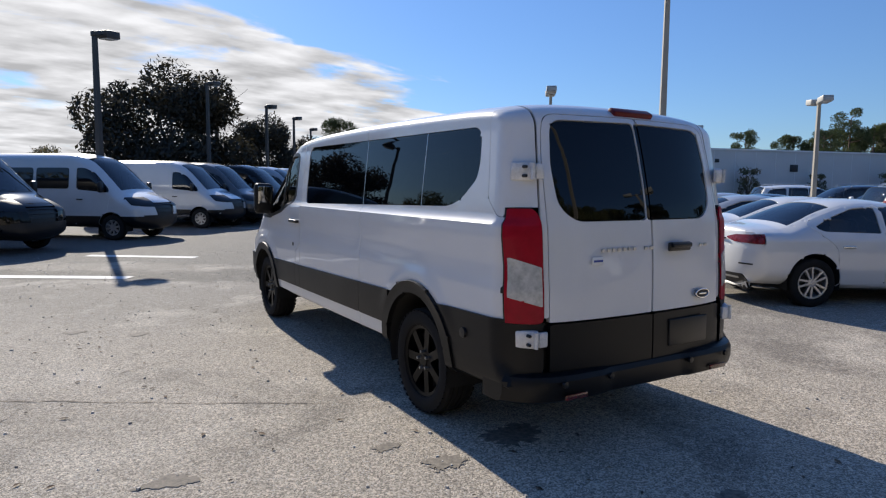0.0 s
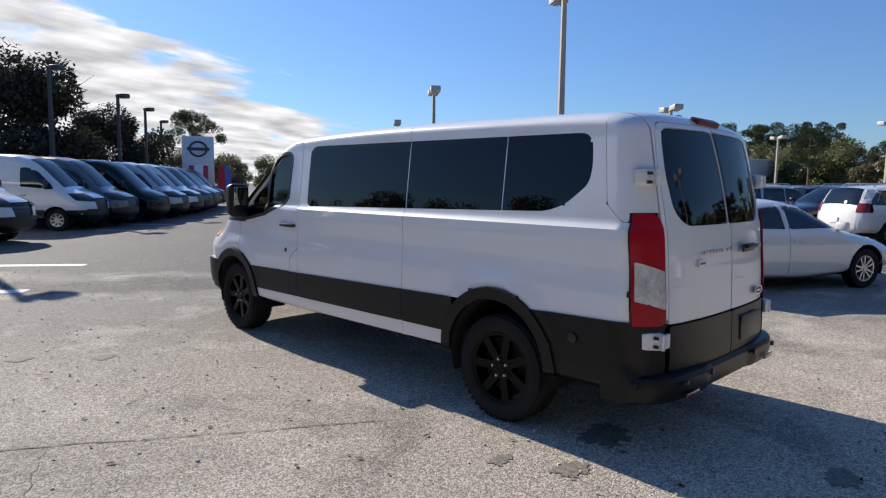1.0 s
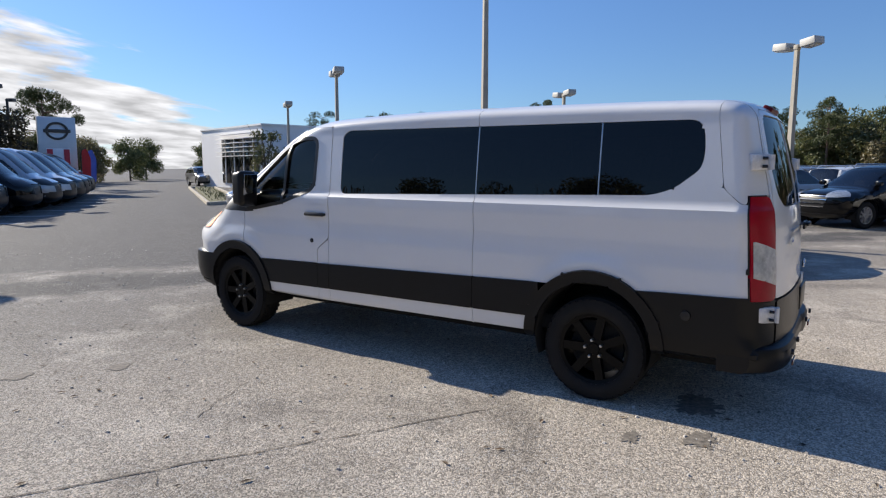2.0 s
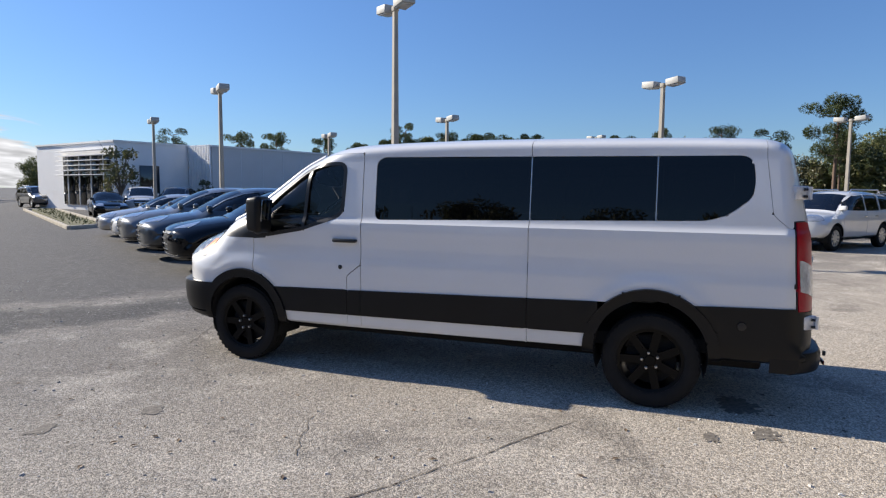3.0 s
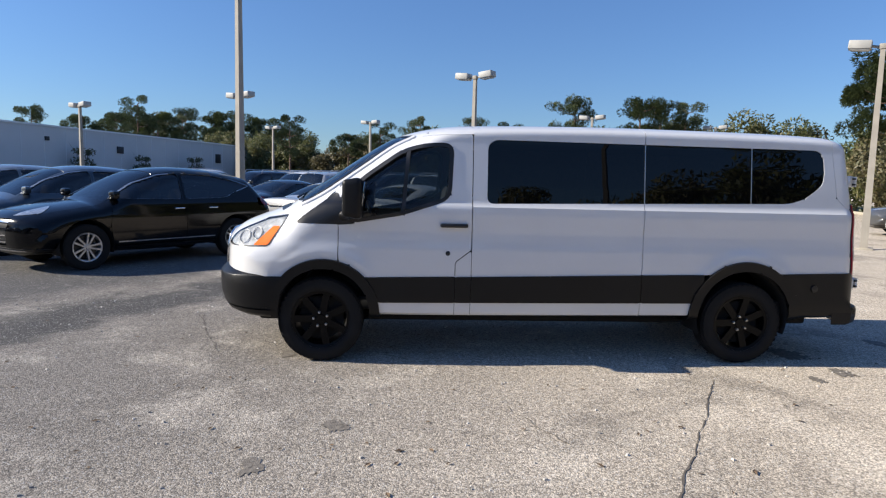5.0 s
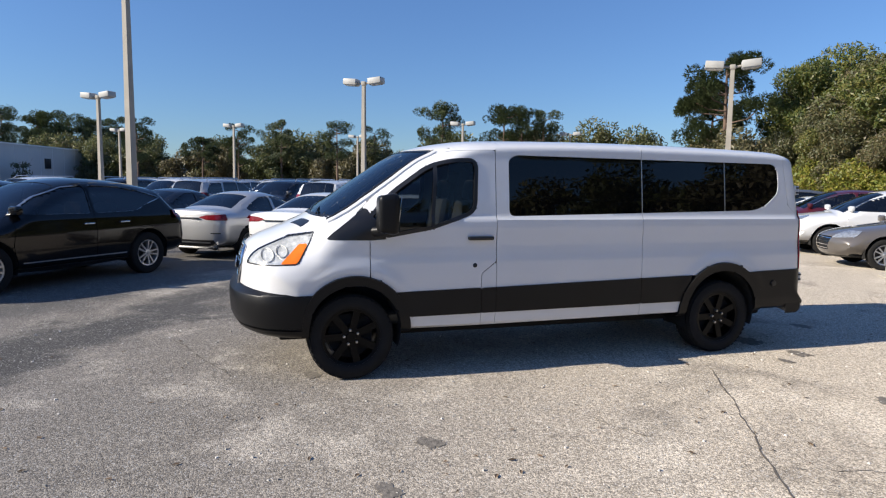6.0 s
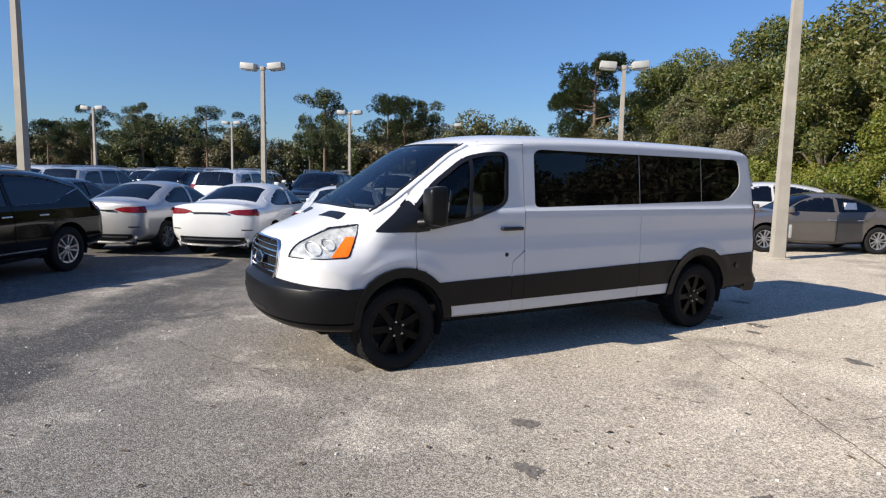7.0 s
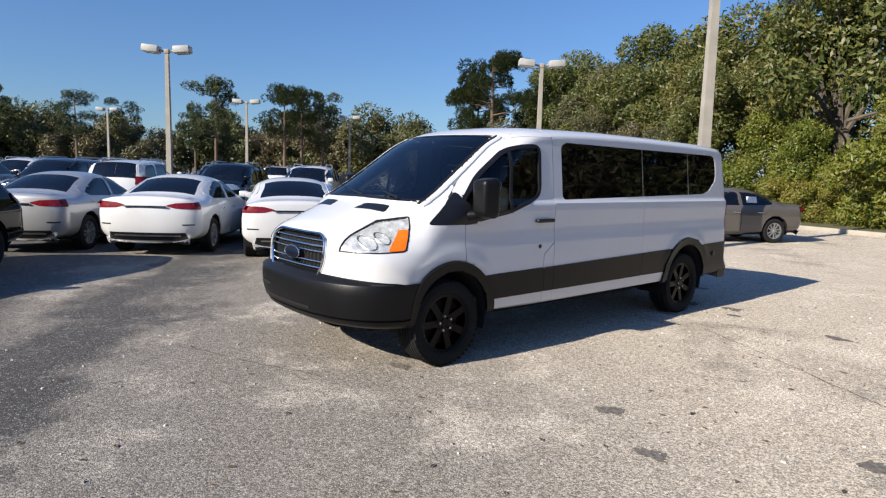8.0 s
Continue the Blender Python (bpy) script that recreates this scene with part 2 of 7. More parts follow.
def rounded(poly, r, steps=5):
    """An outline with its corners rounded; r is one radius or one for each corner."""
    p = [np.array(q, float) for q in poly]
    rs = r if hasattr(r, "__len__") else [r] * len(p)
    out = []
    for i in range(len(p)):
        a, b, c = p[i - 1], p[i], p[(i + 1) % len(p)]
        u, w = (a - b) / np.linalg.norm(a - b), (c - b) / np.linalg.norm(c - b)
        cut = min(rs[i], 0.45 * np.linalg.norm(a - b), 0.45 * np.linalg.norm(c - b))
        for k in range(steps + 1):
            t = k / steps
            out.append((1 - t) ** 2 * (b + u * cut) + 2 * t * (1 - t) * b + t * t * (b + w * cut))
    return np.array(out)


def sdf(px, py, poly, extra=None, soft=False):
    """Signed distance to an outline, negative inside; with extra, also that column taken at the nearest place."""
    poly = np.asarray(poly, float)
    a, b = poly[:, :2], np.roll(poly[:, :2], -1, 0)
    best = np.full(px.shape, 1e9)
    inside = np.zeros(px.shape, bool)
    val = np.zeros(px.shape)
    e2 = np.roll(extra, -1) if extra is not None else None
    for i in range(len(poly)):
        e = b[i] - a[i]
        L = e @ e
        if L < 1e-12:
            continue
        wx, wy = px - a[i, 0], py - a[i, 1]
        t = np.clip((wx * e[0] + wy * e[1]) / L, 0, 1)
        d = (wx - e[0] * t) ** 2 + (wy - e[1] * t) ** 2
        near = d < best
        best = np.where(near, d, best)
        if extra is not None:
            val = np.where(near, extra[i] + (e2[i] - extra[i]) * t, val)
        c1 = (a[i, 1] <= py) != (b[i, 1] <= py)
        xs = a[i, 0] + (py - a[i, 1]) * e[0] / (e[1] if abs(e[1]) > 1e-12 else 1e-12)
        inside ^= c1 & (px < xs)
    if soft:
        # where two stretches of the outline are about as near, their values blend
        top, bottom = 0.0, 1e-12
        for i in range(len(poly)):
            e = b[i] - a[i]
            L = max(e @ e, 1e-12)
            wx, wy = px - a[i, 0], py - a[i, 1]
            t = np.clip((wx * e[0] + wy * e[1]) / L, 0, 1)
            dx, dy = wx - e[0] * t, wy - e[1] * t
            w = (best + 1e-7) / (dx * dx + dy * dy + 1e-7)
            w = w * w
            w = w * w
            w = w * w * math.sqrt(L)
            top, bottom = top + w * (extra[i] + (e2[i] - extra[i]) * t), bottom + w
        val = top / bottom
    d = np.sqrt(best)
    d = np.where(inside, -d, d)
    return (d, val) if extra is not None else d


class Shell:
    """A vehicle's skin: a side outline (y, z, corner radius) closed from nose over roof to tail, and half widths by height."""
    def __init__(self, outline, widths, power=2.5, split=0.8, per=6):
        c = spline(outline, per)
        self.c, self.n, self.split, self.swell, self.soft = c, power, split, None, False
        self.poly, self.R = c[:, :2], c[:, 2]
        self.zs, self.ws = zip(*widths)
        step = np.linalg.norm(np.diff(self.poly, axis=0), axis=1)
        self.s = np.concatenate([[0], np.cumsum(step)])
        self.cut = 1 - (1 - split ** power) ** (1 / power)
        self.deepest = ((0.0, 0.075), (1.0, 0.075))
        t = np.gradient(self.poly, axis=0)
        t /= np.linalg.norm(t, axis=1)[:, None] + 1e-9
        area = 0.5 * np.sum(self.poly[:, 0] * np.roll(self.poly[:, 1], -1) - np.roll(self.poly[:, 0], -1) * self.poly[:, 1])
        self.inward = np.stack([-t[:, 1], t[:, 0]], 1) * (1 if area > 0 else -1)

    def width(self, z):
        return np.interp(z, self.zs, self.ws)

    def side(self, y, z):
        d, R = sdf(y, z, self.poly, self.R, self.soft)
        t = np.clip(-d / np.maximum(R, 1e-3), 0, 1)
        x = self.width(z) * (1 - (1 - t) ** self.n) ** (1 / self.n)
        if self.swell is not None:
            x = x + self.swell(y, z)
        return np.stack([x, y, z], -1)

    def base(self, y, z):
        d, R = sdf(y, z, self.poly, self.R, self.soft)
        return d + np.minimum(self.cut, self.inset(R)) * R

    def inset(self, R):
        return np.interp(R, *zip(*self.deepest)) / np.maximum(R, 1e-3)

    def border(self, R):
        """The share of the half width at which the strip meets the flank."""
        c = np.minimum(self.cut, self.inset(R))
        return (1 - (1 - c) ** self.n) ** (1 / self.n)

    def strip(self, f, s):
        y, z = np.interp(s, self.s, self.poly[:, 0]), np.interp(s, self.s, self.poly[:, 1])
        R = np.interp(s, self.s, self.R)
        ny, nz = np.interp(s, self.s, self.inward[:, 0]), np.interp(s, self.s, self.inward[:, 1])
        b, fa = self.border(R), np.abs(f)
        fa = np.where(fa <= self.split, fa / self.split * b, b + (fa - self.split) / (1 - self.split) * (1 - b))
        f, fa = np.sign(f) * np.minimum(fa, 0.9999), np.minimum(fa, 0.9999)
        d = R * (1 - (1 - fa ** self.n) ** (1 / self.n))
        y, z = y + ny * d, z + nz * d
        return np.stack([f * self.width(z), y, z], -1)

    def s_at(self, y=None, z=None, last=False):
        """How far along the outline a height (or a y) is first, or last, met."""
        q = self.poly[:, 0] - y if y is not None else self.poly[:, 1] - z
        hits = [i for i in range(len(q) - 1) if q[i] * q[i + 1] <= 0]
        i = hits[-1 if last else 0]
        return self.s[i] + (self.s[i + 1] - self.s[i]) * abs(q[i]) / (abs(q[i]) + abs(q[i + 1]) + 1e-12)


def patch(surf, region, u0, u1, v0, v1, cell, lift=0.0, deep=0.012, cellv=None):
    """A piece of a skin: the part of the grid where region(xyz, u, v) < 0, its rim drawn to that border and turned inwards."""
    nu, nv = max(2, int(round((u1 - u0) / cell)) + 1), max(2, int(round((v1 - v0) / (cellv or cell))) + 1)
    U, V = np.meshgrid(np.linspace(u0, u1, nu), np.linspace(v0, v1, nv), indexing="ij")
    cu, cv = (u1 - u0) / (nu - 1), (v1 - v0) / (nv - 1)
    fn = lambda a, b: region(surf(a, b), a, b)
    r = fn(U, V)
    for _ in range(2):
        eu, ev = cu * 0.2, cv * 0.2
        gu, gv = (fn(U + eu, V) - r) / eu, (fn(U, V + ev) - r) / ev
        g2 = gu * gu + gv * gv + 1e-9
        mu, mv = -r * gu / g2, -r * gv / g2
        near = (np.abs(mu) < 0.56 * cu) & (np.abs(mv) < 0.56 * cv)
        U, V = np.where(near, np.clip(U + mu, u0, u1), U), np.where(near, np.clip(V + mv, v0, v1), V)
        r = fn(U, V)
    P = surf(U, V)
    mid = lambda A: (A[:-1, :-1] + A[1:, :-1] + A[1:, 1:] + A[:-1, 1:]) / 4
    keep = fn(mid(U), mid(V)) < 0
    idx = np.arange(nu * nv).reshape(nu, nv)
    q = np.stack([idx[:-1, :-1], idx[1:, :-1], idx[1:, 1:], idx[:-1, 1:]], -1)[keep]
    if not len(q):
        return np.zeros((0, 3)), []
    pts = P.reshape(-1, 3)
    du, dv = np.gradient(P, axis=0), np.gradient(P, axis=1)
    nrm = np.cross(du, dv).reshape(-1, 3)
    nrm /= np.linalg.norm(nrm, axis=1)[:, None] + 1e-9
    # outward: away from the vehicle's middle line
    flip = np.sum(nrm[q[:, 0]] * (pts[q[:, 0]] - np.array(SKIN_CORE))) < 0
    if flip:
        nrm, q = -nrm, q[:, ::-1]
    used = np.unique(q)
    remap = -np.ones(len(pts), int)
    remap[used] = np.arange(len(used))
    top = pts[used] + nrm[used] * lift
    q = remap[q]
    faces = [tuple(f) for f in q]
    if deep:
        seen = {}
        for f in q:
            for i in range(4):
                e = (f[i], f[(i + 1) % 4])
                seen[e] = seen.get(e, 0) + 1
        rim = [e for e in seen if (e[1], e[0]) not in seen]
        low, verts = {}, [tuple(p) for p in top]
        for a, b in rim:
            for k in (a, b):
                if k not in low:
                    low[k] = len(verts)
                    verts.append(tuple(top[k] - nrm[used[k]] * deep))
            faces.append((b, a, low[a], low[b]))
        top = np.array(verts)
    return top, faces


SKIN_CORE = [0.0, 1.8, 1.0]


def both(v, f):
    """A skin piece and its mirror image, as one mesh."""
    v = np.asarray(v)
    k = len(v)
    return np.concatenate([v, v * np.array([-1, 1, 1])]), list(f) + [tuple(reversed([i + k for i in g])) for g in f]


def mirrored(v, f):
    return np.asarray(v) * np.array([-1, 1, 1]), [tuple(reversed(g)) for g in f]


def joined(*pieces):
    b = Bag()
    for v, f in pieces:
        b.add(v, f)
    return b.v, b.f


# ---- the ground ----
def ground_surface():
    m = bpy.data.materials.new("worn_asphalt")
    m.use_nodes = True
    n, l = m.node_tree.nodes, m.node_tree.links
    b = n["Principled BSDF"]
    tc = n.new("ShaderNodeTexCoord")

    def noise_at(scale, detail=4.0, rough=0.6, dist=0.0):
        t = n.new("ShaderNodeTexNoise")
        for k, v in (("Scale", scale), ("Detail", detail), ("Roughness", rough), ("Distortion", dist)):
            t.inputs[k].default_value = v
        l.new(tc.outputs["Object"], t.inputs["Vector"])
        return t.outputs["Fac"]

    def ramp(src, a, b_, lo=0.0, hi=1.0):
        r = n.new("ShaderNodeMapRange"); r.interpolation_type = "SMOOTHSTEP"
        for k, v in (("From Min", a), ("From Max", b_), ("To Min", lo), ("To Max", hi)):
            r.inputs[k].default_value = v
        l.new(src, r.inputs["Value"])
        return r.outputs[0]

    def mix(fac, a, c):
        x = n.new("ShaderNodeMix"); x.data_type = "RGBA"
        l.new(fac, x.inputs["Factor"])
        for key, v in (("A", a), ("B", c)):
            if isinstance(v, tuple):
                x.inputs[key].default_value = (*v, 1)
            else:
                l.new(v, x.inputs[key])
        return x.outputs["Result"]

    def math2(op, a, c):
        x = n.new("ShaderNodeMath"); x.operation = op
        for i, v in enumerate((a, c)):
            if isinstance(v, (int, float)):
                x.inputs[i].default_value = v
            else:
                l.new(v, x.inputs[i])
        return x.outputs[0]

    # a sun-bleached apron round the van, a greyer lane ahead, one dark band of newer asphalt between them
    xyz = n.new("ShaderNodeSeparateXYZ")
    l.new(tc.outputs["Object"], xyz.inputs[0])
    across = math2("ADD", math2("MULTIPLY", xyz.outputs["Y"], 0.854), math2("MULTIPLY", xyz.outputs["X"], 0.52))
    ragged = math2("ADD", across, math2("MULTIPLY", math2("SUBTRACT", noise_at(0.7, 6, 0.68, 0.3), 0.5), 3.2))
    base = mix(ramp(ragged, -0.4, 4.2), (0.455, 0.395, 0.315), (0.255, 0.226, 0.188))
    base = mix(ramp(noise_at(0.8, 6, 0.68, 0.3), 0.50, 0.66, 0, 0.75), base, (0.565, 0.50, 0.408))
    base = mix(ramp(noise_at(0.5, 6, 0.7, 0.4), 0.52, 0.66, 0, 0.7), base, (0.205, 0.179, 0.146))
    band = math2("MULTIPLY", ramp(ragged, 5.1, 5.8), ramp(ragged, 6.9, 6.2))
    base = mix(math2("MULTIPLY", band, 0.9), base, (0.070, 0.066, 0.061))
    base = mix(ramp(ragged, 6.9, 8.0, 0, 0.92), base, (0.108, 0.101, 0.092))
    base = mix(ramp(noise_at(2.6, 6, 0.72, 0.3), 0.54, 0.76, 0, 0.45), base, (0.165, 0.147, 0.124))
    base = mix(ramp(noise_at(5.5, 5, 0.7, 0.2), 0.56, 0.72, 0, 0.35), base, (0.60, 0.545, 0.46))
    # stones of the aggregate
    vor = n.new("ShaderNodeTexVoronoi"); vor.inputs["Scale"].default_value = 120.0
    l.new(tc.outputs["Object"], vor.inputs["Vector"])
    sepc = n.new("ShaderNodeSeparateColor")
    l.new(vor.outputs["Color"], sepc.inputs[0])
    stone = n.new("ShaderNodeVectorMath"); stone.operation = "SCALE"
    l.new(base, stone.inputs[0])
    tone = ramp(sepc.outputs[0], 0.0, 1.0, 0.50, 1.46)
    l.new(math2("MULTIPLY", tone, ramp(noise_at(28.0, 3), 0.3, 0.7, 0.78, 1.18)), stone.inputs["Scale"])
    speck = math2("GREATER_THAN", sepc.outputs[1], 0.955)
    col = mix(math2("MULTIPLY", speck, 0.6), stone.outputs[0], (0.62, 0.6, 0.56))
    col = mix(math2("MULTIPLY", math2("LESS_THAN", sepc.outputs[1], 0.05), 0.6), col, (0.06, 0.055, 0.05))
    l.new(col, b.inputs["Base Color"])
    b.inputs["Roughness"].default_value = 0.85
    b.inputs["Specular IOR Level"].default_value = 0.32
    b.inputs["Diffuse Roughness"].default_value = 0.38
    h = math2("ADD", math2("MULTIPLY", vor.outputs["Distance"], -0.8), math2("MULTIPLY", noise_at(35.0, 4), 0.8))
    bu = n.new("ShaderNodeBump")
    bu.inputs["Strength"].default_value, bu.inputs["Distance"].default_value = 0.55, 0.010
    l.new(h, bu.inputs["Height"]); l.new(bu.outputs[0], b.inputs["Normal"])
    return m


M_STAIN = surface("oil_stain", (0.17, 0.15, 0.125), 0.85, vary=0.75, scale=30, bump=0.4, grain=110)
M_CRACK = surface("crack_dirt", (0.12, 0.102, 0.082), 0.95, vary=0.4, scale=20)
M_LINE = surface("worn_line_paint", (0.72, 0.71, 0.68), 0.8, vary=0.2, scale=5, bump=0.3, grain=90)
M_KERB = surface("concrete_kerb", (0.40, 0.36, 0.29), 0.85, vary=0.2, scale=3, bump=0.3)
M_GRASS = surface("grass_soil", (0.11, 0.105, 0.045), 0.95, vary=0.4, scale=2.5, bump=0.6, grain=30)


def ground():
    n = 24
    xs = [(-1) ** (i < n) * (abs(i - n) / n) ** 3 * 1500 for i in range(2 * n + 1)]
    g = part("ground", [(x, y, 0.0) for y in xs for x in xs], [(j * (2 * n + 1) + i, j * (2 * n + 1) + i + 1, (j + 1) * (2 * n + 1) + i + 1, (j + 1) * (2 * n + 1) + i) for j in range(2 * n) for i in range(2 * n)], ground_surface(), smooth=False)
    tagged(g, "sun-bleached worn asphalt car park with stains and cracks", "ground", kind="structure")
    rnd = random.Random(4)
    for x, y, rx, ry in ((-1.23, -0.79, 0.12, 0.10), (-1.42, -0.43, 0.08, 0.06), (-2.40, 3.46, 0.09, 0.08), (-2.98, 3.86, 0.10, 0.07), (-0.74, 4.06, 0.10, 0.06), (-2.6, -0.26, 0.14, 0.07), (-0.65, -0.66, 0.20, 0.17), (-0.2, -1.9, 0.14, 0.10), (-3.86, 2.96, 0.09, 0.07)):
        k = 48
        ph = rnd.uniform(0, 6)
        ring = [(x + rx * (1 + 0.22 * math.sin(3 * t + ph) + 0.26 * rnd.uniform(-1, 1)) * math.cos(t), y + ry * (1 + 0.25 * math.sin(2 * t + ph) + 0.26 * rnd.uniform(-1, 1)) * math.sin(t), 0.004) for t in [2 * math.pi * i / k for i in range(k)]]
        part("oil_stain", ring, [tuple(range(k))], M_STAIN, g, smooth=False)

    def crack(a, b, w, seed, wob=0.03):
        r = random.Random(seed)
        a, b = Vector((*a, 0.004)), Vector((*b, 0.004))
        side = Vector((-(b - a).y, (b - a).x, 0)).normalized()
        k = max(6, int((b - a).length / 0.05))
        off, vs = 0.0, []
        for i in range(k + 1):
            off = off * 0.9 + r.uniform(-1, 1) * wob * 0.35
            c = a.lerp(b, i / k) + side * off
            ww = w * r.uniform(0.25, 1.3)
            vs += [tuple(c - side * ww), tuple(c + side * ww)]
        part("crack", vs, [(2 * i, 2 * i + 2, 2 * i + 3, 2 * i + 1) for i in range(k)], M_CRACK, g, smooth=False)
    crack((-5.2, 2.72), (-2.9, 1.32), 0.007, 1)
    crack((-2.9, 1.32), (-1.45, 0.46), 0.005, 2)
    crack((-0.6, 4.75), (0.9, 5.3), 0.005, 3, 0.05)
    crack((-2.7, 2.0), (-2.05, 2.3), 0.004, 5, 0.05)
    crack((-3.8, 0.2), (-3.3, 1.5), 0.003, 6, 0.06)
    # chippings and dry leaves lying about
    lv = Bag()
    for _ in range(420):
        x, y, t, s = rnd.uniform(-7, 1), rnd.uniform(-5, 9), rnd.uniform(0, 6.3), rnd.uniform(0.012, 0.035)
        c, q = math.cos(t) * s, math.sin(t) * s
        lv.add([(x - c, y - q, 0.006), (x + q * 0.4, y - c * 0.4, 0.012), (x + c, y + q, 0.007), (x - q * 0.4, y + c * 0.4, 0.010)], [(0, 1, 2, 3)])
    lf = lv.put("fallen_leaves", surface("dry_leaf", (0.13, 0.085, 0.05), 0.9, random=0.6, island=True), smooth=False)
    tagged(lf, "small dry brown leaves scattered on the asphalt", "leaves", kind="stuff")
    ch = Bag()
    for _ in range(900):
        x, y, s = rnd.uniform(-8, 2), rnd.uniform(-4, 12), rnd.uniform(0.006, 0.016)
        ch.box((x, y, s * 0.35), (s * 1.5, s, s * 0.7), Matrix.Rotation(rnd.uniform(0, 3), 3, "Z"), 0.7)
    cp = ch.put("gravel_chippings", surface("pale_stone", (0.5, 0.47, 0.42), 0.8, random=0.5, island=True), smooth=False)
    tagged(cp, "loose pale stone chippings on the asphalt", "gravel", kind="stuff")

    def stripe(a, b, w, z=0.005):
        a, b = Vector((*a, z)), Vector((*b, z))
        s = Vector((-(b - a).y, (b - a).x, 0)).normalized() * w / 2
        part("parking_line", [tuple(p) for p in (a - s, b - s, b + s, a + s)], [(0, 1, 2, 3)], M_LINE, g, smooth=False)
    stripe((-4.6, 9.45), (-2.1, 7.95), 0.30)
    stripe((-2.6, 12.0), (-0.6, 10.6), 0.30)
    for k in range(1, 8):
        stripe((0.3 + 1.9 * k, 17.6 + 2.35 * k), (1.6 + 1.9 * k, 16.5 + 2.35 * k), 0.12)
    return g


def kerb_run(pts, name="kerb"):
    """A concrete kerb of unit lengths along a line, 15 cm high."""
    k = tagged(new(name), "pale concrete kerb edging the grass", "kerb", kind="structure")
    for a, b in zip(pts, pts[1:]):
        a, b = Vector((*a, 0)), Vector((*b, 0))
        d = (b - a)
        n = max(1, int(d.length / 1.5))
        ang = math.atan2(d.y, d.x)
        for i in range(n):
            c = a + d * ((i + 0.5) / n)
            Bag().soft((c.x, c.y, 0.065), (d.length / n - 0.012, 0.16, 0.17), 0.025, Matrix.Rotation(ang, 3, "Z")).put("kerb_stone", M_KERB, k)
    return k


def grass_bed(pts, name, label, z=0.12, blades=0, seed=1):
    n = len(pts)
    g = part(name, [(*p, z) for p in pts] + [(*p, -0.05) for p in pts], [tuple(range(n))] + [(i, n + i, n + (i + 1) % n, (i + 1) % n) for i in range(n)], M_GRASS, smooth=False)
    tagged(g, label, "grass", kind="structure")
    if blades:
        r = random.Random(seed)
        xs, ys = [p[0] for p in pts], [p[1] for p in pts]
        bl = Bag()
        poly = np.array(pts)
        for _ in range(blades):
            x, y = r.uniform(min(xs), max(xs)), r.uniform(min(ys), max(ys))
            if sdf(np.array([x]), np.array([y]), poly)[0] > -0.1:
                continue
            t, h = r.uniform(0, 6.3), r.uniform(0.06, 0.2)
            c, s = math.cos(t) * 0.03, math.sin(t) * 0.03
            bl.add([(x - c, y - s, z), (x + c, y + s, z), (x + s * 2.5, y + c * 2.5, z + h)], [(0, 1, 2)])
        ob = bl.put(name + "_blades", surface(name + "_green", (0.09, 0.10, 0.03), 0.9, random=0.5, island=True), smooth=False)
        tagged(ob, "short rough green and straw-coloured grass", "grass", kind="stuff")
    return g


ground()


# ---- the passenger van ----
def van_region(*keep, cut=(), gap=0.0):
    """keep: outlines in the side view to stay within; cut: tests that take away."""
    def test(P, u, v):
        r = np.full(P.shape[:-1], -1e3)
        for k in keep:
            r = np.maximum(r, k(P))
        for k in cut:
            r = np.maximum(r, -k(P))
        return r + gap
    return test


def yz(poly):
    return lambda P: sdf(P[..., 1], P[..., 2], poly)


def disc(y, z, r):
    return lambda P: np.hypot(P[..., 1] - y, P[..., 2] - z) - r


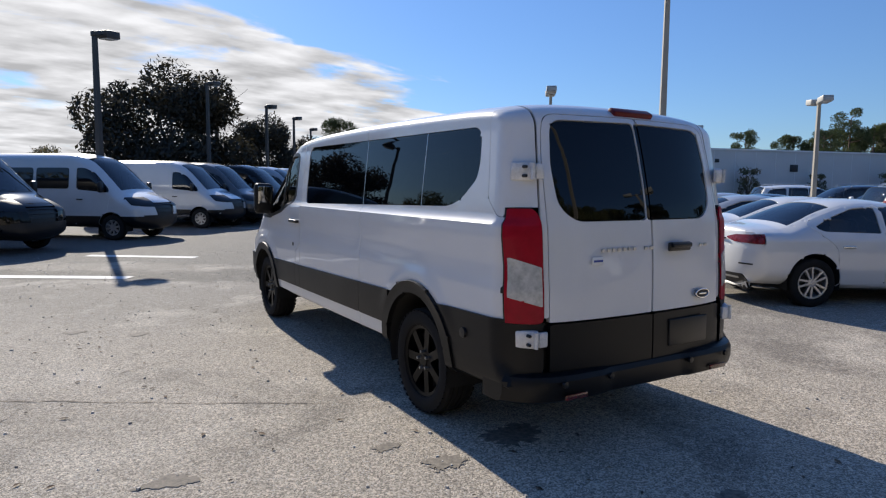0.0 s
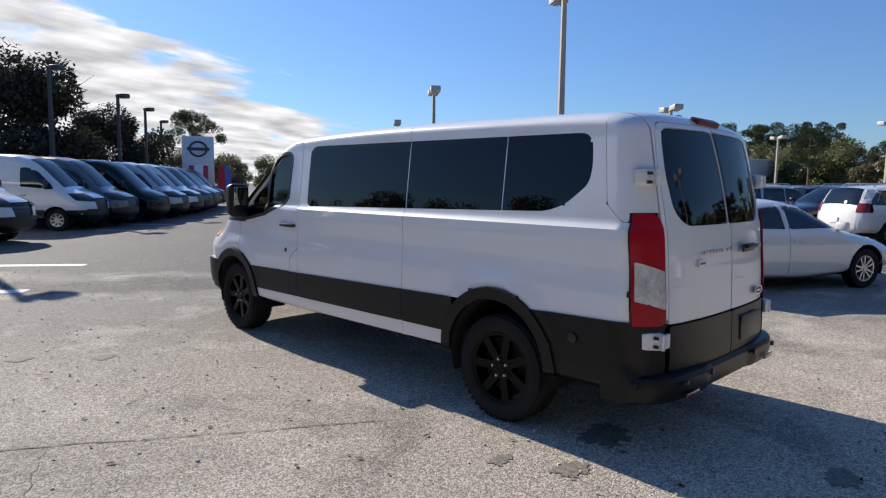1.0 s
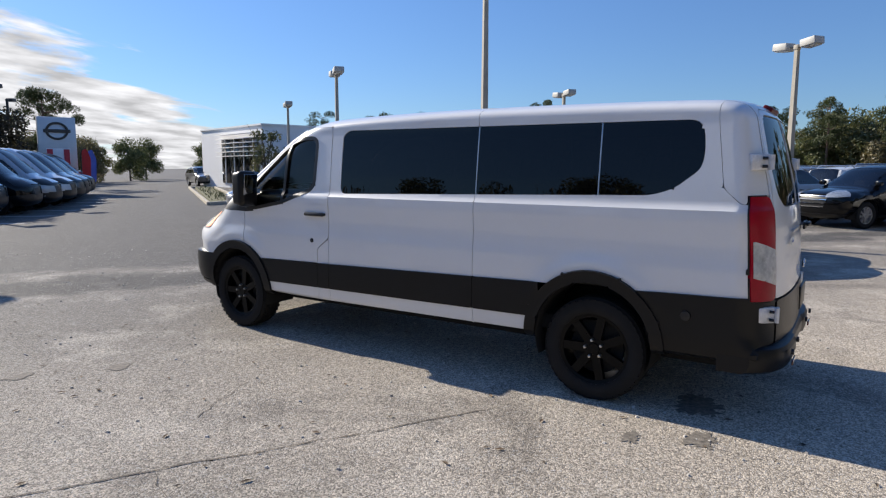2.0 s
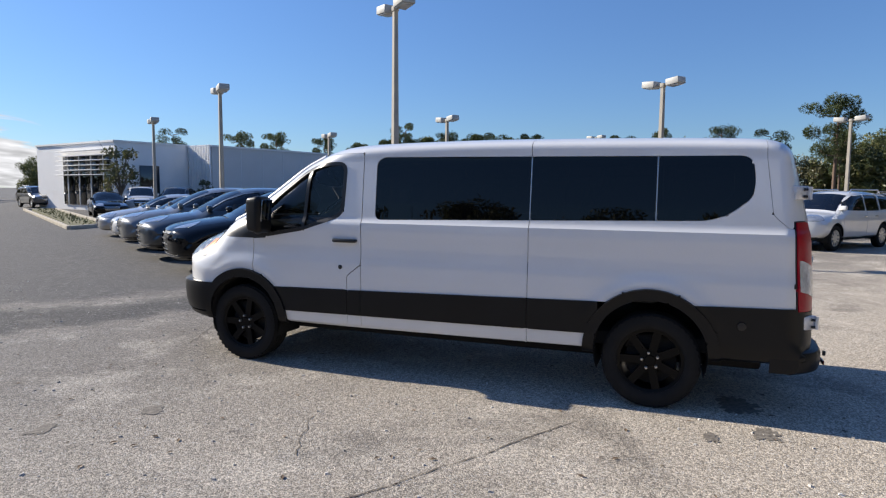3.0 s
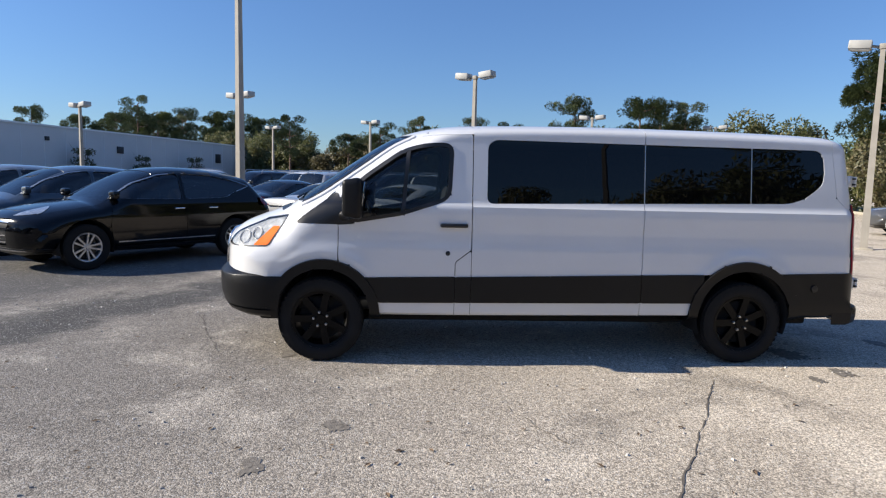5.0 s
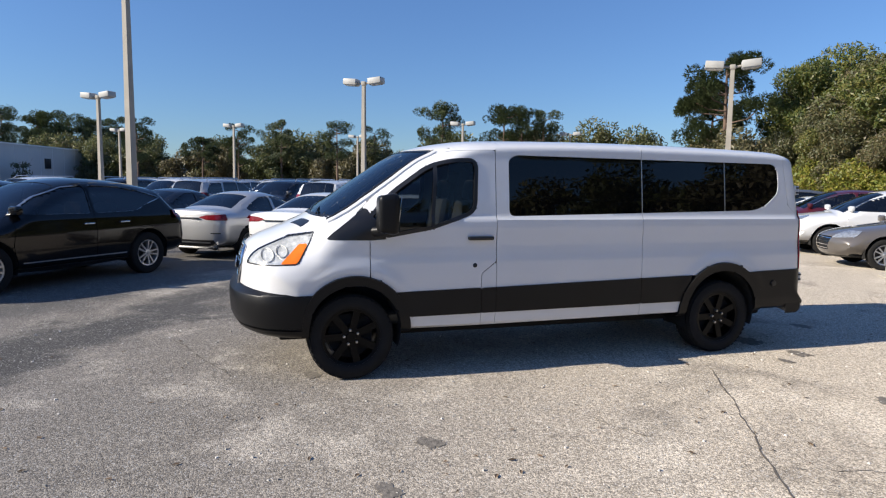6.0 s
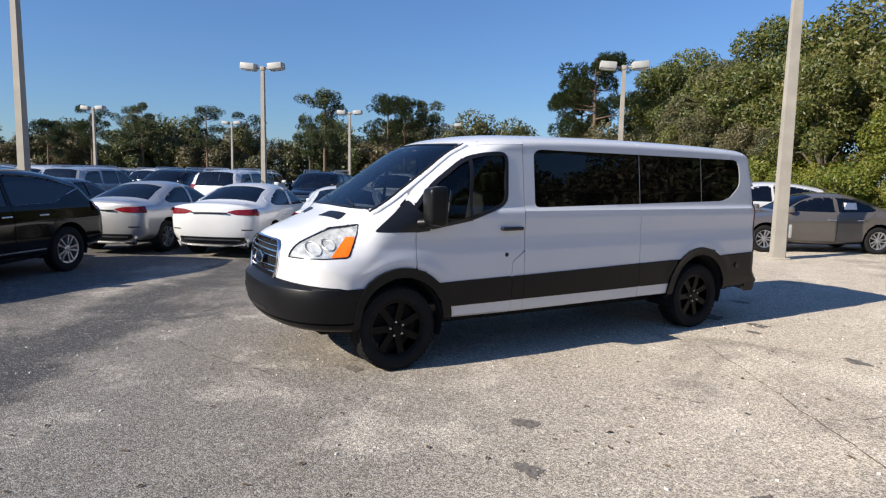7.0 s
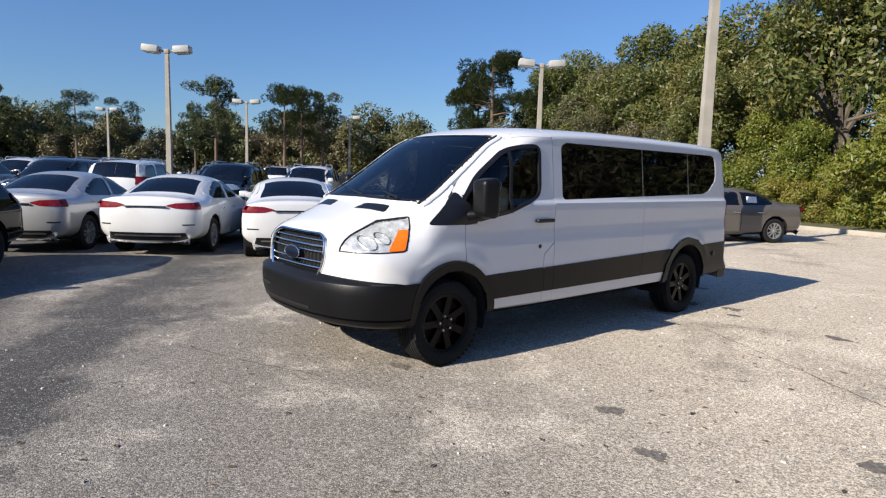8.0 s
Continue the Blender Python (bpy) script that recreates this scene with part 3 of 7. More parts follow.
def wheel(name, parent, x, y, r, wide, rim_r, rim_mat, spokes, outward, bolts=0, hero=False):
    """A tyre with tread grooves on a spoked rim; the rim's face is towards outward (+1 or -1 in x)."""
    w = new(name)
    w.parent = parent
    w.location = (x, y, r)
    h, o = wide / 2, outward
    prof = [(rim_r, -h * 0.8), (rim_r + 0.02, -h * 0.95), (r * 0.84, -h), (r * 0.95, -h * 0.9), (r * 0.988, -h * 0.72)]
    for k in range(5):
        a = -h * 0.6 + k * h * 0.3
        prof += [(r, a - h * 0.1), (r, a + h * 0.1)]
        if k < 4:
            prof += [(r - 0.009, a + h * 0.12), (r - 0.009, a + h * 0.18)]
    prof += [(r * 0.988, h * 0.72), (r * 0.95, h * 0.9), (r * 0.84, h), (rim_r + 0.02, h * 0.95), (rim_r, h * 0.8)]
    b = Bag().lathe(prof, 48 if hero else 28)
    if hero:
        for k in range(44):
            t = 2 * math.pi * k / 44
            for sgn in (-1, 1):
                b.box((sgn * h * 0.82, (r * 0.955) * math.cos(t), (r * 0.955) * math.sin(t)), (h * 0.28, 0.028, 0.009), Matrix.Rotation(t, 3, "X") @ Matrix.Rotation(math.pi / 2, 3, "X"))
    part("tyre", b.v, b.f, M_RUBBER, w, "black rubber tyre")
    rim = Bag()
    rim.lathe([(rim_r + 0.004, o * h * 0.86), (rim_r + 0.006, o * h * 0.80), (rim_r - 0.02, o * h * 0.74), (rim_r - 0.035, o * h * 0.1), (rim_r - 0.03, -o * h * 0.8)], 40 if hero else 24)
    hub = 0.085 if hero else 0.06
    face = o * h * (0.62 if hero else 0.72)
    rim.lathe([(0.001, face + o * 0.012), (hub * 0.45, face + o * 0.012), (hub * 0.5, face + o * 0.004), (hub, face), (hub * 1.05, face - o * 0.04), (hub, face - o * 0.10)], 20)
    for k in range(spokes):
        t = 2 * math.pi * (k + 0.25) / spokes
        m = Matrix.Rotation(t, 3, "X")
        twin = not hero and spokes == 5
        for off in ((-1, 1) if twin else (0,)):
            a0, a1 = (0.030, 0.050) if hero else ((0.013, 0.024) if twin else (0.026, 0.042))
            lo, hi = hub * 0.7, rim_r - 0.01
            c0, c1 = off * 0.016, off * 0.050
            poly = [(c0 - a0, lo), (c0 + a0, lo), (c1 + a1 * 0.6, hi), (c1 - a1 * 0.6, hi)]
            k0 = len(rim.v)
            for depth in (0.0, -o * 0.035):
                for i, (u, q) in enumerate(poly):
                    shift = 0 if i < 2 else o * 0.012
                    rim.v.append(tuple(m @ Vector((face + shift + depth, u, q))))
            for i in range(4):
                rim.f.append((k0 + i, k0 + (i + 1) % 4, k0 + 4 + (i + 1) % 4, k0 + 4 + i))
            rim.f.append((k0, k0 + 1, k0 + 2, k0 + 3))
            rim.f.append((k0 + 7, k0 + 6, k0 + 5, k0 + 4))
    part("rim", rim.v, rim.f, rim_mat, w)
    brake = Bag().lathe([(0.001, o * h * 0.15), (rim_r * 0.78, o * h * 0.15), (rim_r * 0.78, -o * h * 0.1), (0.001, -o * h * 0.1)], 24)
    part("brake_disc", brake.v, brake.f, M_DARK if hero else M_TRIM, w)
    for k in range(bolts):
        t = 2 * math.pi * (k + 0.1) / bolts
        nut = Bag().lathe([(0.001, face + o * 0.03), (0.010, face + o * 0.028), (0.012, face + o * 0.012), (0.012, face - o * 0.005)], 8, c=(0, 0.062 * math.cos(t), 0.062 * math.sin(t)))
        part("lug_nut", nut.v, nut.f, M_STEEL, w, "bright steel wheel nut")
    return w


def passenger_van():
    van = thing("passenger_van", "white low-roof passenger van with black lower cladding and black wheels", "van")
    sk = Shell([(4.20, 0.05, 0.55), (4.55, 0.10, 0.6), (4.69, 0.30, 0.62), (4.725, 0.45, 0.62), (4.738, 0.60, 0.62), (4.745, 0.74, 0.62), (4.742, 0.85, 0.62),
                (4.73, 0.97, 0.6), (4.70, 1.07, 0.58), (4.60, 1.165, 0.55), (4.40, 1.25, 0.5), (4.18, 1.34, 0.42), (4.03, 1.415, 0.36),
                (3.80, 1.56, 0.40), (3.50, 1.765, 0.42), (3.24, 1.93, 0.38), (3.06, 2.005, 0.32), (2.82, 2.06, 0.18), (2.45, 2.095, 0.13),
                (1.4, 2.115, 0.115), (0.2, 2.108, 0.115), (-0.6, 2.090, 0.115), (-0.84, 2.062, 0.12), (-0.945, 1.985, 0.14), (-0.985, 1.86, 0.16),
                (-1.03, 1.62, 0.18), (-1.065, 1.40, 0.2), (-1.09, 1.1, 0.22), (-1.10, 0.80, 0.22), (-1.105, 0.55, 0.22), (-1.08, 0.43, 0.2), (-0.95, 0.40, 0.08), (0.6, 0.36, 0.1), (2.4, 0.35, 0.1), (3.35, 0.36, 0.1), (3.7, 0.24, 0.3), (4.20, 0.05, 0.55)],
               [(0.30, 0.93), (0.42, 0.965), (0.55, 0.982), (0.75, 0.986), (0.88, 0.990), (1.00, 0.989), (1.06, 0.981), (1.14, 0.977), (1.24, 0.982), (1.30, 0.986), (1.365, 0.982), (1.385, 0.966), (1.40, 0.958), (1.55, 0.944), (1.75, 0.922), (1.92, 0.902), (2.05, 0.900), (2.12, 0.892)], per=4)
    # pressed swellings over the wheel arches
    def swell(y, z):
        out = 0.0 * y
        for cy, cz in ((3.725, 0.42), (0.01, 0.43)):
            r = np.hypot(y - cy, z - cz)
            out = out + 0.013 * np.exp(-((r - 0.53) / 0.055) ** 2) * np.clip((z - 0.62) / 0.2, 0, 1)
        return out * np.clip((4.45 - y) / 0.25, 0, 1) * np.clip(np.maximum((z - 0.80) / 0.12, (4.0 - y) / 0.2), 0, 1)
    sk.swell, sk.deepest = swell, ((0.0, 0.06), (0.30, 0.06), (0.36, 0.085), (0.44, 0.085), (0.49, 0.06), (0.57, 0.135), (1.0, 0.135))
    sk.soft = True
    C = 0.02
    F_AX, R_AX = 3.75, 0.0
    arch_f, arch_r = disc(3.725, 0.42, 0.405), disc(0.01, 0.43, 0.425)
    flare_f, flare_r = disc(3.725, 0.42, 0.478), disc(0.01, 0.43, 0.498)
    base = lambda P: sk.base(P[..., 1], P[..., 2])
    band_top = lambda P: np.interp(P[..., 1], [-1.2, -0.4, 0.47, 2.4, 3.4, 4.1, 4.9], [0.85, 0.83, 0.81, 0.765, 0.745, 0.76, 0.815])
    white_foot = lambda P: np.interp(P[..., 1], [-1.2, -0.4, 0.47, 2.4, 3.4, 4.1, 4.15, 4.9], [0.85, 0.83, 0.81, 0.765, 0.745, 0.745, 0.70, 0.70])
    white_zone = lambda P: band_top(P) - P[..., 2]
    # outlines in the side view
    door_glass = rounded([(2.645, 1.425), (3.06, 1.285), (3.46, 1.215), (3.61, 1.39), (3.405, 1.602), (3.065, 1.845), (2.85, 1.90), (2.625, 1.905)], [.10, .06, .03, .04, .1, .14, .12, .10])
    sail = rounded([(3.455, 1.205), (3.60, 1.195), (3.98, 1.20), (3.62, 1.47), (3.58, 1.41)], [.02, .02, .02, .03, .02])
    door = rounded([(2.60, 0.70), (3.45, 0.70), (3.5985, 0.85), (3.5985, 1.19), (3.655, 1.33), (3.71, 1.41), (3.435, 1.662), (3.115, 1.905), (2.87, 1.97), (2.462, 1.985), (2.462, 0.995), (2.60, 0.89)],
                   [.0, .05, .08, .03, .03, .03, .1, .16, .1, .03, .02, .02])
    side_glass = rounded([(-0.36, 1.45), (-0.50, 1.495), (-0.655, 1.62), (-0.672, 1.72), (-0.655, 1.925), (2.27, 1.942), (2.335, 1.90), (2.335, 1.395)], [.06, .06, .06, .05, .12, .06, .06, .06])
    corner = rounded([(-0.74, 2.2), (-0.735, 1.93), (-0.79, 1.50), (-0.895, 1.405), (-1.3, 1.405), (-1.3, 2.2)], [.0, .03, .03, .02, 0, 0])
    tail_lamp = lambda P: np.maximum(sdf(np.abs(P[..., 0]), P[..., 2], rounded([(0.765, 0.81), (1.1, 0.825), (1.1, 1.39), (0.97, 1.458), (0.80, 1.458), (0.768, 1.40)], [.05, .03, .03, .09, .08, .05])), P[..., 1] + 0.945 + (1.1 - P[..., 2]) * 0.05)
    lamp_front = lambda P: np.maximum(np.maximum(sdf(P[..., 1], P[..., 2], rounded([(4.80, 0.985), (4.80, 1.125), (4.45, 1.195), (4.085, 1.262), (4.17, 1.13), (4.25, 0.995), (4.45, 0.985)], [.02, .03, .05, .015, .06, .03, .03])), 0.60 - np.abs(P[..., 0])), 3.9 - P[..., 1])
    grille = lambda P: np.maximum(sdf(np.abs(P[..., 0]), P[..., 2], rounded([(-0.5, 0.735), (0.385, 0.735), (0.47, 0.90), (0.455, 1.06), (0.36, 1.105), (-0.5, 1.105)], [0, .06, .05, .04, .03, 0])), 4.2 - P[..., 1])
    rear_door = rounded([(-0.5, 0.48), (0.735, 0.48), (0.735, 1.40), (0.725, 1.75), (0.69, 1.995), (-0.5, 2.01)], [0, .03, .05, .1, .10, 0])
    rear_doors = lambda P: np.maximum(sdf(np.abs(P[..., 0]), P[..., 2], rear_door), P[..., 1] + 0.86)
    rear_glass = rounded([(0.006, 1.385), (0.55, 1.385), (0.652, 1.47), (0.668, 1.70), (0.635, 1.955), (0.006, 1.965)], [.02, .12, .08, .05, .08, .02])
    rear_glass_t = lambda P: np.maximum(sdf(np.abs(P[..., 0]), P[..., 2], rear_glass), P[..., 1] + 0.8)
    wind = lambda P: np.maximum(np.maximum(sdf(np.abs(P[..., 0]), P[..., 2], rounded([(-0.5, 1.395), (0.76, 1.375), (0.72, 1.62), (0.665, 1.985), (-0.5, 2.005)], [0, .05, .05, .08, 0])), 2.6 - P[..., 1]), P[..., 1] - 4.4)

    side_at = lambda keep, cut, y0, y1, z0, z1, lift=0.0, gap=0.0, deep=0.012, cell=C: patch(sk.side, van_region(*keep, cut=cut, gap=gap), y0, y1, z0, z1, cell, lift, deep)
    strip_at = lambda keep, cut, f0, f1, s0, s1, lift=0.0, gap=0.0, deep=0.012, cell=C: patch(sk.strip, van_region(*keep, cut=cut, gap=gap), f0, f1, s0, s1, cell, lift, deep, cellv=cell)
    yes = lambda P: np.full(P.shape[:-1], -1.0)

    # white body: roof, hood, sides behind the doors and front wings
    s_front, s_rear = sk.s_at(z=0.69), sk.s_at(z=0.6, last=True)
    white_cut = lambda P: P[..., 2] - white_foot(P)
    strip = strip_at((yes,), (grille, lamp_front, wind, rear_doors, tail_lamp, white_cut), -sk.split, sk.split, s_front, s_rear)
    mid_side = side_at((base, lambda P: 0.9605 - P[..., 1], lambda P: P[..., 1] - 2.4575), (yz(side_glass), white_cut), 0.94, 2.5, 0.6, 2.13)
    rear_side = side_at((base, lambda P: P[..., 1] - 0.9555), (yz(side_glass), yz(corner), flare_r, white_cut, tail_lamp), -1.12, 1.0, 0.6, 2.13)
    post = side_at((base, yz(corner)), (tail_lamp,), -1.12, -0.6, 1.3, 2.13, gap=0.003)
    wing = side_at((base, lambda P: 3.6025 - P[..., 1]), (yz(door), yz(sail), flare_f, white_cut, lamp_front, wind), 3.5, 4.8, 0.6, 1.75)
    pillar = side_at((base, lambda P: 2.4575 - P[..., 1], lambda P: P[..., 1] - 3.6025, lambda P: 1.55 - P[..., 2]), (yz(door), yz(sail), wind), 2.44, 3.62, 1.5, 2.13)
    jog = side_at((base, yz(rounded([(2.4615, 0.69), (2.598, 0.69), (2.598, 0.887), (2.4615, 0.99)], [0, 0, .02, .02]))), (), 2.44, 2.62, 0.66, 1.02, gap=0.001, cell=0.012)
    part("roof_and_hood", *strip, M_WHITE, van)
    for nm, pc in (("rear_quarter_panel", rear_side), ("side_panel", mid_side), ("corner_post", post), ("front_wing", wing), ("windscreen_pillar", pillar), ("sliding_door_edge", jog)):
        part(nm, *pc, M_WHITE, van)
        part(nm, *mirrored(*pc), M_WHITE, van)
    # front doors
    d = side_at((yz(door), base), (yz(door_glass), yz(sail), flare_f, white_cut), 2.4, 3.8, 0.6, 2.02, gap=0.003, deep=0.03)
    g = side_at((yz(door_glass),), (), 2.58, 3.7, 1.15, 1.95, lift=-0.018, gap=-0.01, deep=0.004)
    sl = side_at((yz(sail),), (), 3.40, 4.08, 1.15, 1.52, lift=0.003, gap=0.002)
    rim = side_at((yz(door_glass),), (lambda P: yz(door_glass)(P) + 0.028,), 2.58, 3.7, 1.15, 1.95, lift=0.004, gap=-0.002, deep=0.03, cell=0.009)
    bar = side_at((yz(door_glass), lambda P: np.abs(P[..., 1] - 3.055 - (P[..., 2] - 1.3) * -0.08) - 0.016), (), 2.9, 3.2, 1.2, 1.95, lift=0.002)
    for flip in (False, True):
        do = lambda pc: mirrored(*pc) if flip else pc
        sx = -1 if flip else 1
        dp = part("front_door", *do(d), M_WHITE, van)
        part("door_window", *do(g), M_CABIN, dp, "lightly tinted side window")
        part("window_seal", *do(rim), M_TRIM, dp)
        part("window_bar", *do(bar), M_TRIM, dp)
        part("sail_panel", *do(sl), M_TRIM, dp, "black plastic mirror panel")
        h = Bag()
        h.soft((sx * 1.008, 2.615, 1.205), (0.028, 0.235, 0.034), 0.012)
        h.soft((sx * 0.992, 2.52, 1.205), (0.03, 0.05, 0.028), 0.01)
        h.soft((sx * 0.992, 2.71, 1.205), (0.03, 0.05, 0.028), 0.01)
        h.put("door_handle", M_TRIM, dp, "black plastic door handle")
        Bag().lathe([(0.001, sx * 0.996), (0.014, sx * 0.996), (0.020, sx * 0.992), (0.024, sx * 0.975)], 20, c=(0, 2.665, 0.965)).put("door_lock", M_TRIM, dp, "black ringed key lock")
        # mirror on its arm
        mir = Bag()
        bm = bmesh.new()
        bmesh.ops.create_cube(bm, size=1.0)
        bmesh.ops.scale(bm, vec=(0.21, 0.17, 0.34), verts=bm.verts)
        bmesh.ops.bevel(bm, geom=list(bm.edges), offset=0.055, segments=4, affect="EDGES", profile=0.6)
        for v in bm.verts:
            v.co.z += v.co.x * 0.04 * sx
            if v.co.y > 0:
                v.co.x *= 0.86
                v.co.z *= 0.93
        bmesh.ops.translate(bm, vec=(sx * 1.075, 3.470, 1.42), verts=bm.verts)
        bm.verts.index_update()
        mir.add([v.co.copy() for v in bm.verts], [[v.index for v in f.verts] for f in bm.faces])
        bm.free()
        mir.tube([(sx * 0.95, 3.56, 1.27), (sx * 1.00, 3.53, 1.275), (sx * 1.05, 3.49, 1.29)], [0.05, 0.045, 0.04], 12)
        mp = mir.put("wing_mirror", M_CLAD, dp, "large black wing mirror")
        Bag().soft((sx * 1.075, 3.382, 1.45), (0.155, 0.012, 0.22), 0.005, Matrix.Rotation(radians(7), 3, "X")).put("mirror_glass", M_MIRROR, dp)
    # side glass, three panes a side
    splits = [(-0.7, -0.008), (0.0, 0.952), (0.960, 2.36)]
    for a, b in splits:
        pane = side_at((yz(side_glass), lambda P, a=a, b=b: np.maximum(a - P[..., 1], P[..., 1] - b)), (), -0.72, 2.36, 1.36, 1.97, lift=-0.004, gap=0.004, deep=0.01)
        part("side_window", *pane, M_PRIVACY, van, "dark privacy glass")
        part("side_window", *mirrored(*pane), M_PRIVACY, van, "dark privacy glass")
    for a in (-0.004, 0.956):
        bar = side_at((yz(side_glass), lambda P, a=a: np.abs(P[..., 1] - a) - 0.0045), (), a - 0.05, a + 0.05, 1.36, 1.97, lift=-0.003, deep=0.01, cell=0.008)
        part("window_divider", *bar, M_STEEL, van)
        part("window_divider", *mirrored(*bar), M_STEEL, van)
    # lower cladding, sills and bumpers
    clad_pieces = ((0.40, 0.957), (0.961, 2.46), (2.464, 2.598), (2.602, 3.5))
    for a, b in clad_pieces:
        pc = side_at((base, lambda P: P[..., 2] - band_top(P), lambda P: np.interp(P[..., 1], [0.4, 3.3], [0.555, 0.53]) - P[..., 2], lambda P, a=a, b=b: np.maximum(a - P[..., 1], P[..., 1] - b)), (flare_f, flare_r), 0.3, 3.5, 0.5, 0.85, lift=0.012)
        part("lower_cladding", *pc, M_CLAD, van, "matt black lower side cladding")
        part("lower_cladding", *mirrored(*pc), M_CLAD, van, "matt black lower side cladding")
        st = side_at((lambda P: P[..., 2] - np.interp(P[..., 1], [0.4, 3.3], [0.555, 0.53]), lambda P: np.interp(P[..., 1], [0.4, 3.3], [0.445, 0.415]) - P[..., 2], lambda P, a=a, b=b: np.maximum(a - P[..., 1], P[..., 1] - b)), (flare_f, flare_r), 0.3, 3.5, 0.38, 0.58, lift=0.002)
        part("sill_panel", *st, M_WHITE, van)
        part("sill_panel", *mirrored(*st), M_WHITE, van)
    sill = side_at((lambda P: P[..., 2] - np.interp(P[..., 1], [0.4, 3.3], [0.445, 0.415]), lambda P: 0.355 - P[..., 2]), (flare_f, flare_r), 0.35, 3.4, 0.34, 0.46, lift=-0.008)
    rear_low = side_at((base, lambda P: P[..., 2] - band_top(P), lambda P: P[..., 1] - 0.0), (flare_r, tail_lamp, lambda P: P[..., 2] - 0.42), -1.12, 0.1, 0.36, 0.9, lift=0.012)
    for nm, pc, lab in (("sill_trim", sill, ""), ("rear_corner_cladding", rear_low, "matt black rear corner cladding")):
        part(nm, *pc, M_CLAD, van, lab)
        part(nm, *mirrored(*pc), M_CLAD, van, lab)
    # front bumper: level slices of one plan, wrapped round the nose from arch to arch
    slices = [(0.375, 4.60, 0.88), (0.385, 4.69, 0.945), (0.42, 4.750, 0.978), (0.450, 4.768, 0.988), (0.456, 4.750, 0.976), (0.466, 4.750, 0.976), (0.472, 4.784, 0.992), (0.56, 4.81, 0.999), (0.66, 4.815, 1.002), (0.735, 4.812, 1.002), (0.747, 4.805, 1.000), (0.785, 4.765, 0.985), (0.797, 4.755, 0.980), (0.802, 4.70, 0.965)]
    bump_y = lambda x, z: np.interp(z, [q[0] for q in slices], [q[1] for q in slices]) - 0.60 * (1 - (1 - min(1.0, abs(x) / np.interp(z, [q[0] for q in slices], [q[2] for q in slices])) ** 2.5) ** 0.4)
    bv, bf, across = [], [], 46
    for z, yf, w in slices:
        end = 3.725 + math.sqrt(max(0.0, 0.476 ** 2 - (z - 0.42) ** 2))
        z2 = z - (0.045 if z > 0.77 else 0.0)
        run = [(-w, end, z2), (-w, (end + yf - 0.60) / 2, z2)]
        for i in range(across + 1):
            a = -math.pi / 2 + math.pi * i / across
            c, s_ = math.cos(a), math.sin(a)
            fx = math.copysign(abs(s_) ** (2 / 2.5), s_)
            run.append((w * fx, yf - 0.60 + 0.60 * abs(c) ** (2 / 2.5), z + (z2 - z) * abs(fx) ** 3))
        run += [(w, (end + yf - 0.60) / 2, z2), (w, end, z2)]
        bv += run
    nb = across + 5
    bf = [(j * nb + i, j * nb + i + 1, (j + 1) * nb + i + 1, (j + 1) * nb + i) for j in range(len(slices) - 1) for i in range(nb - 1)]
    part("front_bumper", bv, bf, M_CLAD, van, "matt black plastic front bumper", sharp=50)
    for nm, cyz, r0, r1 in (("wheel_arch_flare", (3.725, 0.42), 0.398, 0.482), ("wheel_arch_flare", (0.01, 0.43), 0.418, 0.502)):
        ring = lambda P, c=cyz, a=r0, b=r1: np.abs(np.hypot(P[..., 1] - c[0], P[..., 2] - c[1]) - (a + b) / 2) - (b - a) / 2
        lowlim = 0.40 if cyz[0] > 1 else 0.38
        fl = side_at((ring, lambda P, k=lowlim: k - P[..., 2]), (), cyz[0] - 0.55, cyz[0] + 0.55, 0.36, 1.0, lift=0.026, deep=0.07, cell=0.02)
        part(nm, *fl, M_CLAD, van)
        part(nm, *mirrored(*fl), M_CLAD, van)
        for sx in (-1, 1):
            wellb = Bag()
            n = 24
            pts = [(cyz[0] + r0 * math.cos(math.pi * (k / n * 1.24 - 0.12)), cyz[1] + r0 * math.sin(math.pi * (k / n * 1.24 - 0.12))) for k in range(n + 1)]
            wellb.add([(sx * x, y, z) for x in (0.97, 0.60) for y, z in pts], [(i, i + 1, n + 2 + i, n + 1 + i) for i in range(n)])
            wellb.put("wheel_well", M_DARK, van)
    # windscreen, bonnet vents, wipers
    s0, s1 = sk.s_at(z=1.30), sk.s_at(y=2.75)
    ws = strip_at((wind,), (), -0.9, 0.9, s0, s1, lift=-0.004, gap=0.004, deep=0.006)
    part("windscreen", *ws, M_SCREEN, van)
    seal = strip_at((wind,), (lambda P: wind(P) + 0.028,), -0.9, 0.9, s0, s1, lift=-0.001, gap=0.006, deep=0.0, cell=0.012)
    part("windscreen_border", *seal, M_TRIM, van)
    # pillar edge and black bead down both sides of the windscreen
    ff = np.linspace(0.35, 0.99, 240)
    run = []
    for sv in np.linspace(sk.s_at(y=3.99), sk.s_at(y=2.98), 40):
        P = sk.strip(ff, np.full(ff.shape, sv))
        out = np.nonzero(np.interp(P[:, 2], [1.375, 1.62, 1.985], [0.76, 0.72, 0.665]) < P[:, 0])[0]
        if len(out):
            run.append((ff[out[0]], sv))
    for sx in (-1, 1):
        for nm, mat, add_f, rr, sink in (("pillar_edge", M_WHITE, 0.030, 0.031, 0.012), ("windscreen_bead", M_TRIM, -0.006, 0.015, 0.004)):
            pts = [sk.strip(np.array([min(0.995, f + add_f)]), np.array([sv]))[0] for f, sv in run]
            Bag().tube([(sx * (q[0] - sink * 0.6), q[1] - sink * 0.5, q[2] - sink * 0.6) for q in pts], rr, 10).put(nm, mat, van)
